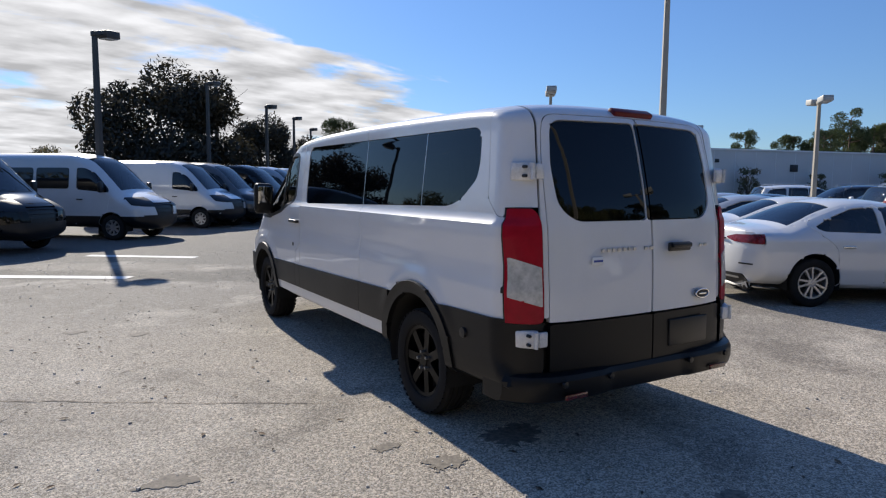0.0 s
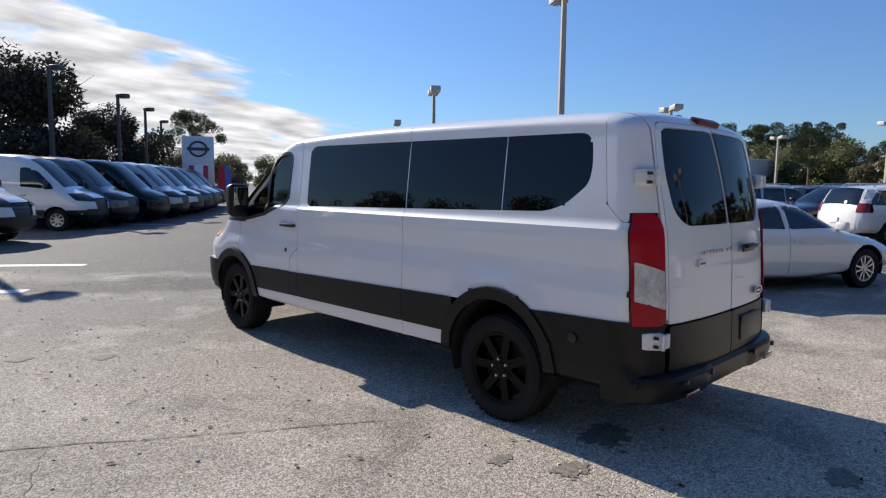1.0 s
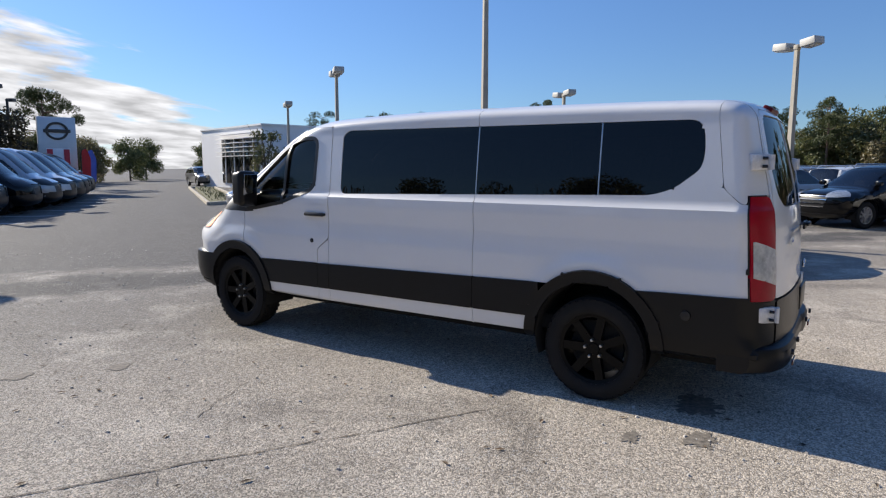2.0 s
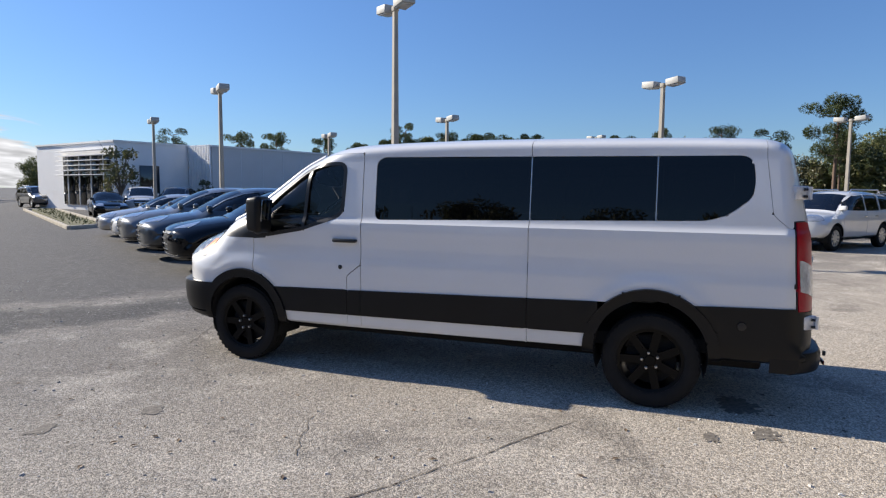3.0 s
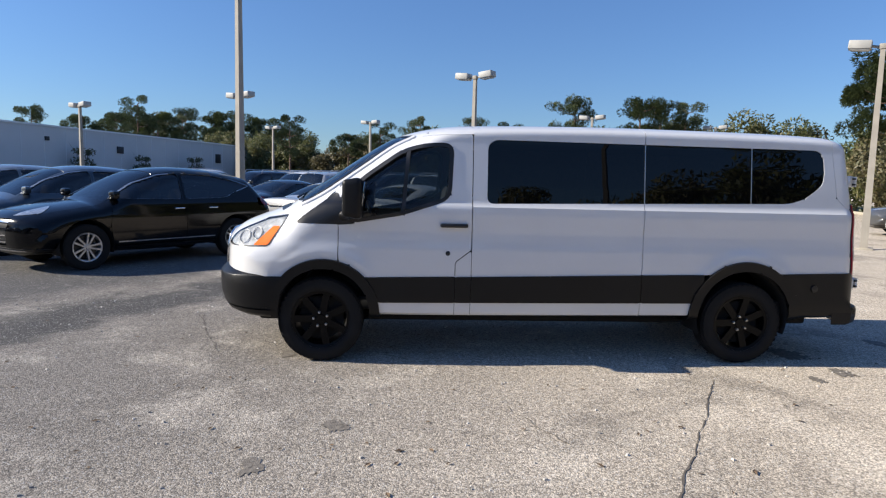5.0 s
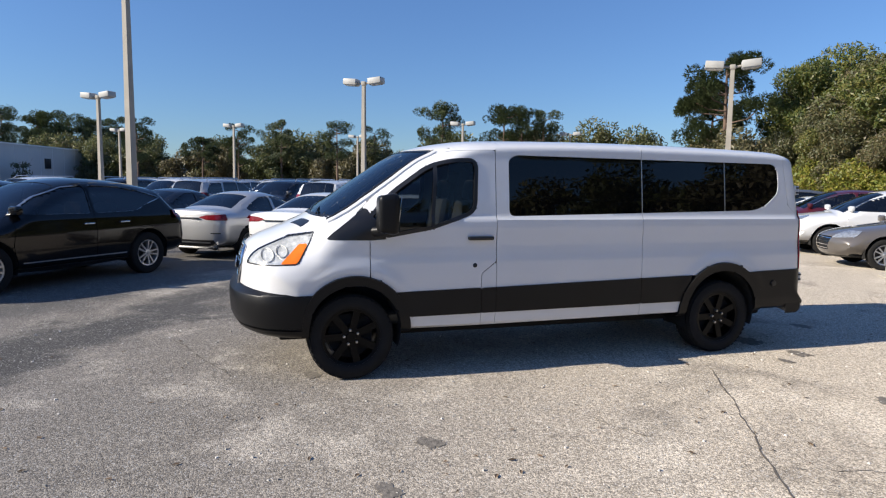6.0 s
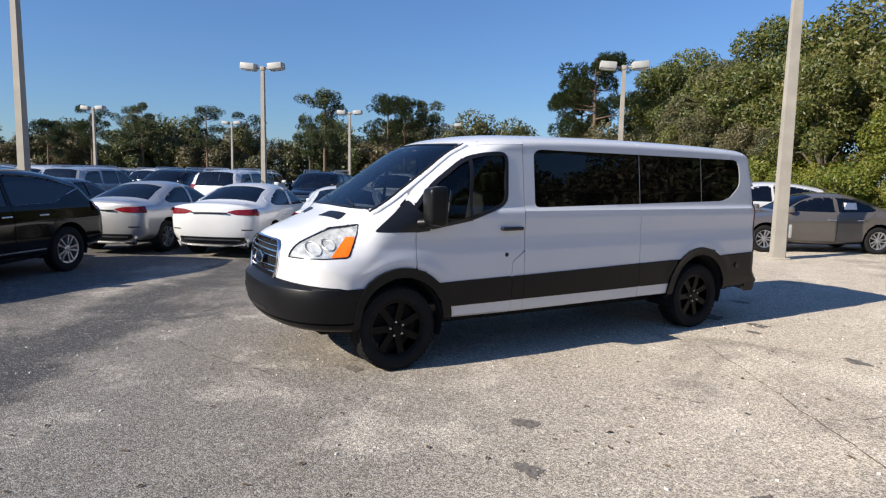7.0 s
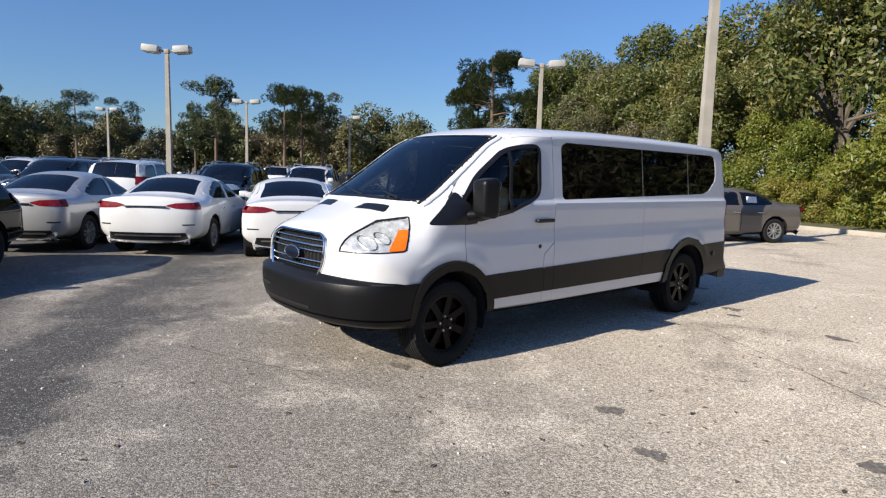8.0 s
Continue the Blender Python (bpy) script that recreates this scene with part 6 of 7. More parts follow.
def fill_the_lot():
    # the row of crossovers across the lane, noses towards it
    m = parked("crossover", "crossover", "glossy black crossover with silver five-spoke wheels", "car", P_BLACK, (5.72, 7.92), 141.5, cell=0.035, group="crossovers along the lane", spokes=5)
    again(m, (7.25, 10.2), 142, P_STEEL, "dark blue-grey crossover parked in the row", P_BLACK)
    again(m, (8.8, 12.5), 142, P_PEWTER, "metallic grey crossover parked in the row", P_BLACK)
    s = parked("sedan", "sedan", "white compact saloon with dark wheels and red tail lights", "car", P_WHITE, (8.80, 2.58), -37.8, cell=0.035, group="saloons in the bay", spokes=5)
    again(s, (10.1, 4.45), -37.8, P_SILVER, "silver compact saloon with red tail lights", P_WHITE)
    again(s, (7.15, 1.1), -25)
    again(s, (10.6, 14.9), 143)
    again(s, (12.1, 17.2), 143, P_SILVER, "silver compact saloon at the end of the row", P_WHITE)
    # rows behind the saloons
    w = parked("wagon", "family_suv", "black seven-seat family SUV with roof rails", "car", P_BLACK, (17.6, -1.7), 143, cell=0.075, group="SUVs in the far bays")
    spots = [(18.8, 0.85, P_WHITE, "white"), (17.0, -4.6, P_WHITE, "white"), (20.3, 3.2, P_NAVY, "dark blue"), (21.8, 5.5, P_SILVER, "silver"), (23.3, 7.8, P_WHITE, "white"), (24.8, 10.2, P_NAVY, "dark blue"), (26.3, 12.6, P_WHITE, "white"),
             (27.5, 1.0, P_GREY, "grey"), (29.0, 3.3, P_WHITE, "white"), (30.6, 5.6, P_BLACK, "black"), (32.0, 8.0, P_SILVER, "silver"), (33.5, 10.4, P_WHITE, "white"), (26.0, -1.4, P_WHITE, "white"), (24.4, -3.9, P_TAUPE, "brown-grey"),
             (37.0, 2.0, P_WHITE, "white"), (38.5, 4.4, P_SILVER, "silver"), (40.0, 6.8, P_BLACK, "black"), (41.5, 9.2, P_WHITE, "white"), (43.0, 11.5, P_RED, "red"), (35.4, -0.5, P_GREY, "grey"), (33.8, -3.0, P_WHITE, "white"),
             (32.5, -11.0, P_WHITE, "white"), (34.2, -13.0, P_GREY, "grey"), (36, -15.2, P_WHITE, "white"), (45, 3, P_WHITE, "white"), (47, 5.6, P_GREY, "grey"), (49, 8.2, P_WHITE, "white"), (43, 0.4, P_SILVER, "silver"), (41, -2.2, P_WHITE, "white")]
    for i, (x, y, p, nm) in enumerate(spots):
        again(w, (x, y), 143 if i % 3 else -37, p, nm + " family SUV with roof rails in the far bays", P_BLACK)
    for x, y, p, nm in ((13.9, 6.4, P_NAVY, "dark blue"), (15.4, 8.8, P_SILVER, "silver"), (13.6, 11.2, P_NAVY, "dark blue"), (15.2, 13.5, P_WHITE, "white")):
        again(s, (x, y), -37, p if p is not P_WHITE else None, nm + " compact saloon facing the far bays", P_WHITE)
    # bay along the trees
    tan = again(s, (3.75, -9.75), 60, P_TAUPE, "grey-brown saloon with a paper sheet in its window", P_WHITE)
    Bag().soft((-0.775, -0.68, 1.14), (0.006, 0.30, 0.17), 0.002, Matrix.Rotation(radians(20), 3, "Y")).put("paper_sheet", M_PAPER, tan, "white paper sheet in the side window")
    again(m, (6.35, -11.2), 60, P_WHITE, "white crossover parked by the trees", P_BLACK)
    again(m, (8.9, -12.6), 60, P_MAROON, "dark red crossover parked by the trees", P_BLACK)
    again(s, (11.3, -14.0), 60, None, "white saloon parked by the trees")
    again(m, (13.8, -15.3), 60, P_GREY, "grey crossover parked by the trees", P_BLACK)
    # vans in a line along the lane
    v = parked("cargo_van", "cargo_van", "white panel van with black bumpers", "van", P_WHITE, (0.40, 22.0), -40, cell=0.065, group="vans along the lane", spokes=8)
    for x, y, p, nm in ((3.95, 21.3, P_GREY, "dark grey"), (5.75, 23.0, P_BLACK, "black"), (7.3, 24.8, P_SILVER, "silver"), (8.8, 26.7, None, "white"), (10.3, 28.9, P_GREY, "grey"), (11.6, 31.0, P_NAVY, "dark blue"), (12.9, 33.4, P_WHITE, "white"), (14.3, 35.6, P_BLACK, "black")):
        again(v, (x - 2.86 * 0.766, y + 2.86 * 0.643), -40, p, nm + " panel van in the line", P_WHITE)
    v2 = parked("cargo_van", "passenger_bus", "white window van with black bumpers", "van", P_WHITE, (-2.65, 17.85), -40, cell=0.05, group="vans along the lane", spokes=8, side_windows=3)
    again(v, (-5.55, 14.9), -40, P_BLACK, "black panel van in the line", P_WHITE)
    again(v, (-9.6, 12.4), -40, P_GREY, "dark grey panel van in the line", P_WHITE)
    again(v, (-12.0, 9.9), -40, None, "white panel van in the line")
    again(v, (-14.4, 7.4), -40, P_BLACK, "black panel van in the line", P_WHITE)
    again(v, (-16.8, 4.9), -40, P_SILVER, "silver panel van in the line", P_WHITE)
    # a red pickup and cars by the showroom
    again(w, (40.5, 53.5), 215, P_RED, "red SUV beside the grass island", P_BLACK)
    again(w, (31.5, 49.5), 250, P_GREY, "grey SUV beside the showroom", P_BLACK)
    again(s, (22.0, 31.2), 234, P_BLACK, "black saloon beside the grass island", P_WHITE)
    again(w, (25.2, 31.9), 226, P_WHITE, "white SUV beside the grass island", P_BLACK)
    again(w, (27.9, 31.6), 212, P_PEWTER, "grey SUV beside the grass island", P_BLACK)
    again(s, (19.5, 50.0), 215, None, "white saloon far down the lane")
    again(s, (22.0, 54.0), 215, P_SILVER, "silver saloon far down the lane", P_WHITE)


fill_the_lot()


# ---- lamp posts, poles, signs and the showroom ----
def street_lamp(where, top, turn, dark=False, heads=2, thick=0.09, label=""):
    mat, box = (M_BRONZE, M_BRONZE) if dark else (M_POLE, M_HEADBOX)
    s = thing("street_lamp", label or ("dark bronze car park lamp post with a flat head" if dark else "pale square lamp post with two box heads"), "street lamp", "car park lamps")
    b = Bag()
    b.box((0, 0, top / 2), (thick * 2, thick * 2, top), None, 0.62)
    b.put("pole", mat, s)
    Bag().soft((0, 0, 0.02), (0.42, 0.42, 0.05), 0.01).put("base", M_KERB, s)
    Bag().soft((0, 0, top + 0.02), (0.16, 0.16, 0.14), 0.02).put("cap", mat, s)
    for k in range(heads):
        sg = 1 if k == 0 else -1
        arm = Bag().tube([(0, 0, top), (sg * 0.26, 0, top + 0.05)], 0.035, 8)
        arm.put("arm", mat, s)
        m = Matrix.Rotation(radians(-5 * sg), 3, "Y")
        h = Bag().soft((sg * 0.50, 0, top + 0.09), (0.52, 0.40, 0.22), 0.03, m)
        hp = h.put("lamp_head", box, s)
        Bag().soft((sg * 0.50, 0, top - 0.03), (0.42, 0.32, 0.03), 0.01, m).put("lens", M_LENS, hp)
    s.matrix_basis = pose(where[0], where[1], 0, 0, 0, turn)
    return s


def lamps():
    for x, y, top, turn in ((9.86, 7.13, 6.45, 52), (14.31, 16.6, 5.38, 52), (17.13, 0.51, 5.26, 52), (22.6, 10.3, 4.95, 52), (9.63, -9.17, 5.22, 52), (31.0, -8.0, 5.3, 52), (20.0, 25.6, 5.05, 52), (27.0, 19.3, 4.75, 52), (40, 5.5, 5.4, 52), (46, -4, 5.4, 52), (48, 14, 5.4, 52), (36, -18, 5.4, 52)):
        street_lamp((x, y), top, turn)
    tall = street_lamp((2.72, -7.2), 7.6, 52, thick=0.125, label="tall pale square lamp post with a junction box")
    Bag().soft((-0.17, -0.02, 0.62), (0.13, 0.22, 0.30), 0.02).put("junction_box", M_HEADBOX, tall, "grey electrical box")
    Bag().tube([(-0.17, -0.02, 0.5), (-0.17, -0.02, 0.02)], 0.02, 8).put("conduit", M_HEADBOX, tall)
    for x, y, top in ((-2.0, 17.8, 5.9), (3.24, 28.9, 6.4), (6.93, 31.9, 5.85), (10.6, 38.5, 6.0), (14.4, 46.0, 6.0), (-12.0, 23.5, 6.0), (-14, -3, 6.0)):
        street_lamp((x, y), top, 40, dark=True, heads=1)
    up = thing("utility_pole", "dark wooden utility pole with insulators", "utility pole")
    b = Bag().tube([(0, 0, 0), (0, 0, 8.6)], [0.16, 0.11], 12)
    b.put("pole", surface("dark_wood", (0.07, 0.055, 0.042), 0.9, bump=0.3), up)
    for z in (6.2, 6.8, 7.4):
        Bag().tube([(0.05, 0, z), (0.22, 0, z + 0.06)], 0.04, 8).put("insulator", M_TRIM, up)
    up.location = (5.9, 40.0, 0)
    for k, (x, y) in enumerate(((-14, 62), (4, 74))):
        p2 = copy_thing(up, pose(x, y, 0))


def sign():
    s = thing("pylon_sign", "tall silver dealer pylon with a round emblem and red panels", "sign")
    M_SIL = surface("sign_silver", (0.5, 0.51, 0.53), 0.35, metal=0.4, vary=0.06)
    M_RP = surface("sign_red", (0.5, 0.015, 0.03), 0.4, vary=0.06)
    M_WP = surface("sign_white", (0.8, 0.8, 0.82), 0.4, vary=0.04)
    Bag().soft((0, 0, 2.35), (2.05, 0.42, 4.7), 0.04).put("pylon", M_SIL, s)
    Bag().soft((0, -0.23, 1.55), (1.25, 0.04, 2.5), 0.01).put("panel", M_WP, s, "white panel")
    for sx in (-1, 1):
        Bag().soft((sx * 0.45, -0.26, 1.55), (0.32, 0.03, 2.4), 0.01).put("panel", M_RP, s, "red panel")
    ring = Bag()
    pts = [(0.55 * math.cos(t), -0.27, 3.85 + 0.48 * math.sin(t)) for t in [2 * math.pi * i / 28 for i in range(29)]]
    ring.tube(pts, 0.07, 8, caps=False)
    ring.put("emblem_ring", M_BRONZE, s, "dark ring with no lettering")
    Bag().soft((0, -0.29, 3.85), (1.45, 0.06, 0.2), 0.03).put("emblem_bar", M_BRONZE, s, "dark bar with no lettering")
    s.matrix_basis = pose(14.6, 40.2, 0, 0, 0, -18)
    for x, y, col, nm in ((15.6, 39.5, (0.5, 0.03, 0.03), "red"), (17.0, 41.5, (0.05, 0.1, 0.4), "blue")):
        f = thing("feather_flag", nm + " feather flag on a thin pole", "flag", "advertising flags")
        Bag().tube([(0, 0, 0), (0, 0, 2.4), (0.12, 0, 2.75), (0.35, 0, 2.85)], 0.02, 6).put("pole", M_TRIM, f)
        out = rounded([(0.03, 0.5), (0.55, 0.7), (0.62, 2.2), (0.38, 2.82), (0.08, 2.7)], 0.12)
        Bag().prism(out, -0.006, 0.006, axis="y").put("cloth", surface("flag_" + nm, col, 0.8, vary=0.3, scale=3), f)
        f.location = (x, y, 0)


def showroom():
    M_WALL = surface("painted_wall", (0.62, 0.60, 0.57), 0.8, vary=0.06, scale=0.4, bump=0.05)
    M_LIGHT = surface("white_metal_wall", (0.82, 0.81, 0.79), 0.6, vary=0.05, scale=0.6)
    M_DOOR = surface("dark_opening", (0.02, 0.02, 0.022), 0.5)
    h = thing("dealer_building", "long low grey-white dealership building with flat roof", "building")

    def block(name, poly, z1, mat):
        b = Bag().prism(poly, 0.0, z1, axis="z")
        w = b.put(name, mat, h, smooth=False)
        n = len(poly)
        for i in range(n):
            a, c = Vector((*poly[i], z1)), Vector((*poly[(i + 1) % n], z1))
            d = c - a
            m = Matrix.Rotation(math.atan2(d.y, d.x), 3, "Z")
            mid = (a + c) / 2
            Bag().box((mid.x, mid.y, z1 + 0.06), (d.length + 0.1, 0.22, 0.12), m).put("parapet_cap", M_LIGHT, w, smooth=False)
        return w
    a, d = Vector((35.0, 32.2, 0)), Vector((0.968, -0.25, 0))
    back = Vector((0.25, 0.968, 0))
    P = lambda t, q: (a + d * t + back * q).to_tuple()[:2]
    main = block("main_hall", [P(-2.25, 0), P(62, 0), P(62, 26), P(-2.25, 26)], 4.8, M_WALL)
    block("far_wing", [P(62.0, 1.5), P(78, 1.5), P(78, 20), P(62.0, 20)], 3.6, M_LIGHT)
    m = Matrix.Rotation(math.atan2(d.y, d.x), 3, "Z")
    for t, z, w, hh, nm in ((46, 1.6, 5.0, 3.2, "loading_door"), (33, 3.2, 1.0, 1.0, "wall_vent"), (54, 3.2, 1.0, 1.0, "wall_vent"), (17, 3.4, 0.8, 0.6, "wall_vent"), (9, 3.9, 0.4, 0.3, "wall_light")):
        c = a + d * t - back * 0.03
        Bag().soft((c.x, c.y, z), (w, 0.12, hh), 0.02, m).put(nm, M_DOOR, main)
    # ribs of the metal cladding near the entrance and joints in the wall
    for k in range(30):
        c = a + d * (0.35 + 2.1 * k) - back * 0.004
        Bag().box((c.x, c.y, 2.35), (0.03, 0.03, 4.7), m).put("wall_joint", M_LIGHT, main, smooth=False)
    # entrance block and glazed showroom to the north
    show = block("showroom", [P(-8.0, 3.0), P(-2.3, 3.0), P(-2.3, 15), P(-8.0, 15)], 4.9, M_LIGHT)
    mside = Matrix.Rotation(math.atan2(back.y, back.x), 3, "Z")
    for k in range(4):
        c = a + d * -8.06 + back * (4.4 + 1.75 * k)
        w = Bag().soft((c.x, c.y, 2.2), (1.62, 0.08, 3.6), 0.01, mside).put("window", M_CARGLASS, show, "tall showroom pane")
        Bag().soft((c.x - d.x * 0.03, c.y - d.y * 0.03, 2.2), (0.09, 0.14, 3.7), 0.01, Matrix.Translation(back * 0.87).to_3x3() @ mside).put("mullion", M_LIGHT, show)
    c = a + d * -5.5 + back * 2.95
    Bag().soft((c.x, c.y, 2.1), (1.5, 0.1, 2.4), 0.02, m).put("window", M_CARGLASS, show, "dark showroom window")
    # fluted white screen beside the entrance
    for k in range(14):
        c = a - d * 2.33 + back * (0.15 + 0.2 * k)
        Bag().soft((c.x, c.y, 2.5), (0.09, 0.14, 4.9), 0.015, mside).put("screen_fin", M_LIGHT, show)
    # sunshade louvres over the tall panes
    for k in range(6):
        c = a - d * 8.35 + back * 7.0
        Bag().soft((c.x, c.y, 2.6 + 0.35 * k), (7.4, 0.4, 0.05), 0.01, mside).put("louvre", M_LIGHT, show)
    # low house far off
    far = thing("far_house", "small far building with a grey pitched roof", "building")
    Bag().box((90, 75, 1.6), (7, 7, 3.2)).put("wall", M_LIGHT, far, smooth=False)
    Bag().prism([(86, 3.2), (94, 3.2), (90, 5.0)], 71, 79, axis="y").put("roof", M_BRONZE, far, smooth=False)


lamps()
sign()
showroom()
kerb_run([(12.3, 22.4), (13.9, 22.75), (15.6, 24.2), (27.6, 42.5), (26.0, 43.6), (12.3, 22.4)])
grass_bed([(12.6, 22.6), (13.8, 22.95), (15.3, 24.3), (27.2, 42.4), (26.1, 43.0)], "grass_island", "grass island with a pale concrete kerb", blades=2500, seed=3)
KERB_TREES = [(-46.0, -6.5), (-14.0, -12.7), (1.2, -16.0), (4.0, -16.6), (16.0, -20.5), (46.0, -30.0)]
kerb_run(KERB_TREES)
grass_bed([(-46, -6.7), (-14, -12.9), (1.2, -16.2), (4, -16.8), (16, -20.7), (46, -30.2), (46, -80), (-46, -80)], "grass_verge", "rough grass verge under the trees", blades=9000, seed=5)


# ---- trees ----
def leaf_surface(name, colours):
    """Leaves: each takes one of a run of colours and lets a little light through."""
    m = bpy.data.materials.new(name)
    m.use_nodes = True
    n, l = m.node_tree.nodes, m.node_tree.links
    n.clear()
    out = n.new("ShaderNodeOutputMaterial")
    geo, obi = n.new("ShaderNodeNewGeometry"), n.new("ShaderNodeObjectInfo")
    rp = n.new("ShaderNodeValToRGB")
    while len(rp.color_ramp.elements) < len(colours):
        rp.color_ramp.elements.new(0.5)
    for i, c in enumerate(colours):
        rp.color_ramp.elements[i].position = i / max(1, len(colours) - 1)
        rp.color_ramp.elements[i].color = (*c, 1)
    mixv = n.new("ShaderNodeMath"); mixv.operation = "MULTIPLY_ADD"
    mixv.inputs[1].default_value = 0.62
    half = n.new("ShaderNodeMath"); half.operation = "MULTIPLY"; half.inputs[1].default_value = 0.38
    l.new(obi.outputs["Random"], half.inputs[0])
    l.new(geo.outputs["Random Per Island"], mixv.inputs[0]); l.new(half.outputs[0], mixv.inputs[2])
    l.new(mixv.outputs[0], rp.inputs[0])
    d, t, g, a = n.new("ShaderNodeBsdfDiffuse"), n.new("ShaderNodeBsdfTranslucent"), n.new("ShaderNodeBsdfGlossy"), n.new("ShaderNodeMixShader")
    a.inputs[0].default_value = 0.3
    g.inputs["Roughness"].default_value = 0.5
    b2 = n.new("ShaderNodeMixShader"); b2.inputs[0].default_value = 0.04
    l.new(rp.outputs[0], d.inputs[0]); l.new(rp.outputs[0], t.inputs[0])
    l.new(d.outputs[0], a.inputs[1]); l.new(t.outputs[0], a.inputs[2])
    l.new(a.outputs[0], b2.inputs[1]); l.new(g.outputs[0], b2.inputs[2])
    l.new(b2.outputs[0], out.inputs[0])
    return m


M_BARK = surface("bark", (0.11, 0.09, 0.07), 0.95, vary=0.4, scale=6, bump=0.8, grain=25)
M_PINEBARK = surface("pine_bark", (0.15, 0.10, 0.07), 0.95, vary=0.4, scale=5, bump=0.8, grain=25)
M_LEAF = leaf_surface("mixed_leaves", [(0.035, 0.058, 0.014), (0.075, 0.105, 0.022), (0.14, 0.15, 0.034), (0.20, 0.18, 0.05), (0.21, 0.14, 0.055)])
M_LEAF2 = leaf_surface("yellowing_leaves", [(0.075, 0.12, 0.016), (0.16, 0.19, 0.025), (0.25, 0.24, 0.035), (0.28, 0.18, 0.05)])
M_LEAF3 = leaf_surface("dull_leaves", [(0.045, 0.056, 0.022), (0.09, 0.098, 0.038), (0.15, 0.135, 0.06), (0.17, 0.115, 0.06)])
M_NEEDLE = leaf_surface("pine_needles", [(0.035, 0.052, 0.020), (0.065, 0.085, 0.03), (0.10, 0.12, 0.045)])
M_FARLEAF = leaf_surface("far_leaves", [(0.055, 0.076, 0.028), (0.10, 0.12, 0.040), (0.15, 0.15, 0.052), (0.18, 0.145, 0.068)])
M_FARLEAF2 = leaf_surface("far_dull_leaves", [(0.065, 0.074, 0.033), (0.12, 0.115, 0.053), (0.18, 0.15, 0.075), (0.16, 0.12, 0.066)])
# shade of trees standing against the sun, put into the leaf colours
M_BACKLITLEAF = leaf_surface("backlit_leaves", [(0.020, 0.022, 0.014), (0.035, 0.032, 0.018), (0.05, 0.04, 0.024)])


def foliage(rnd, lumps, count, size, shape="leaf"):
    """Many small bent leaves scattered through lumps (centre, radius)."""
    vs, fs = [], []
    weight = [r ** 2.2 for _, r in lumps]
    tot = sum(weight)
    for (c, r), wgt in zip(lumps, weight):
        for _ in range(int(count * wgt / tot)):
            d = Vector((rnd.gauss(0, 1), rnd.gauss(0, 1), rnd.gauss(0, 0.8))).normalized()
            p = Vector(c) + d * r * rnd.uniform(0.55, 1.0) ** 0.6 * rnd.uniform(0.85, 1.12)
            if shape == "leaf":
                u = Vector((rnd.gauss(0, 1), rnd.gauss(0, 1), rnd.gauss(0, 1))).normalized()
                w = (u.cross(d) + Vector((rnd.gauss(0, .4), rnd.gauss(0, .4), rnd.gauss(0, .4)))).normalized()
                s = size * rnd.uniform(0.6, 1.3)
                k = len(vs)
                vs += [p - u * s, p + w * s * 0.42 + d * s * 0.12, p + u * s, p - w * s * 0.42 - d * s * 0.05]
                fs.append((k, k + 1, k + 2, k + 3))
            else:
                s = size * rnd.uniform(0.7, 1.3)
                up_ = (d + Vector((0, 0, 0.5))).normalized()
                for _k in range(3):
                    u = (up_ + Vector((rnd.gauss(0, .6), rnd.gauss(0, .6), rnd.gauss(0, .5)))).normalized()
                    w = u.orthogonal().normalized() * s * 0.13
                    k = len(vs)
                    vs += [p - w, p + w, p + u * s]
                    fs.append((k, k + 1, k + 2))
    return vs, fs


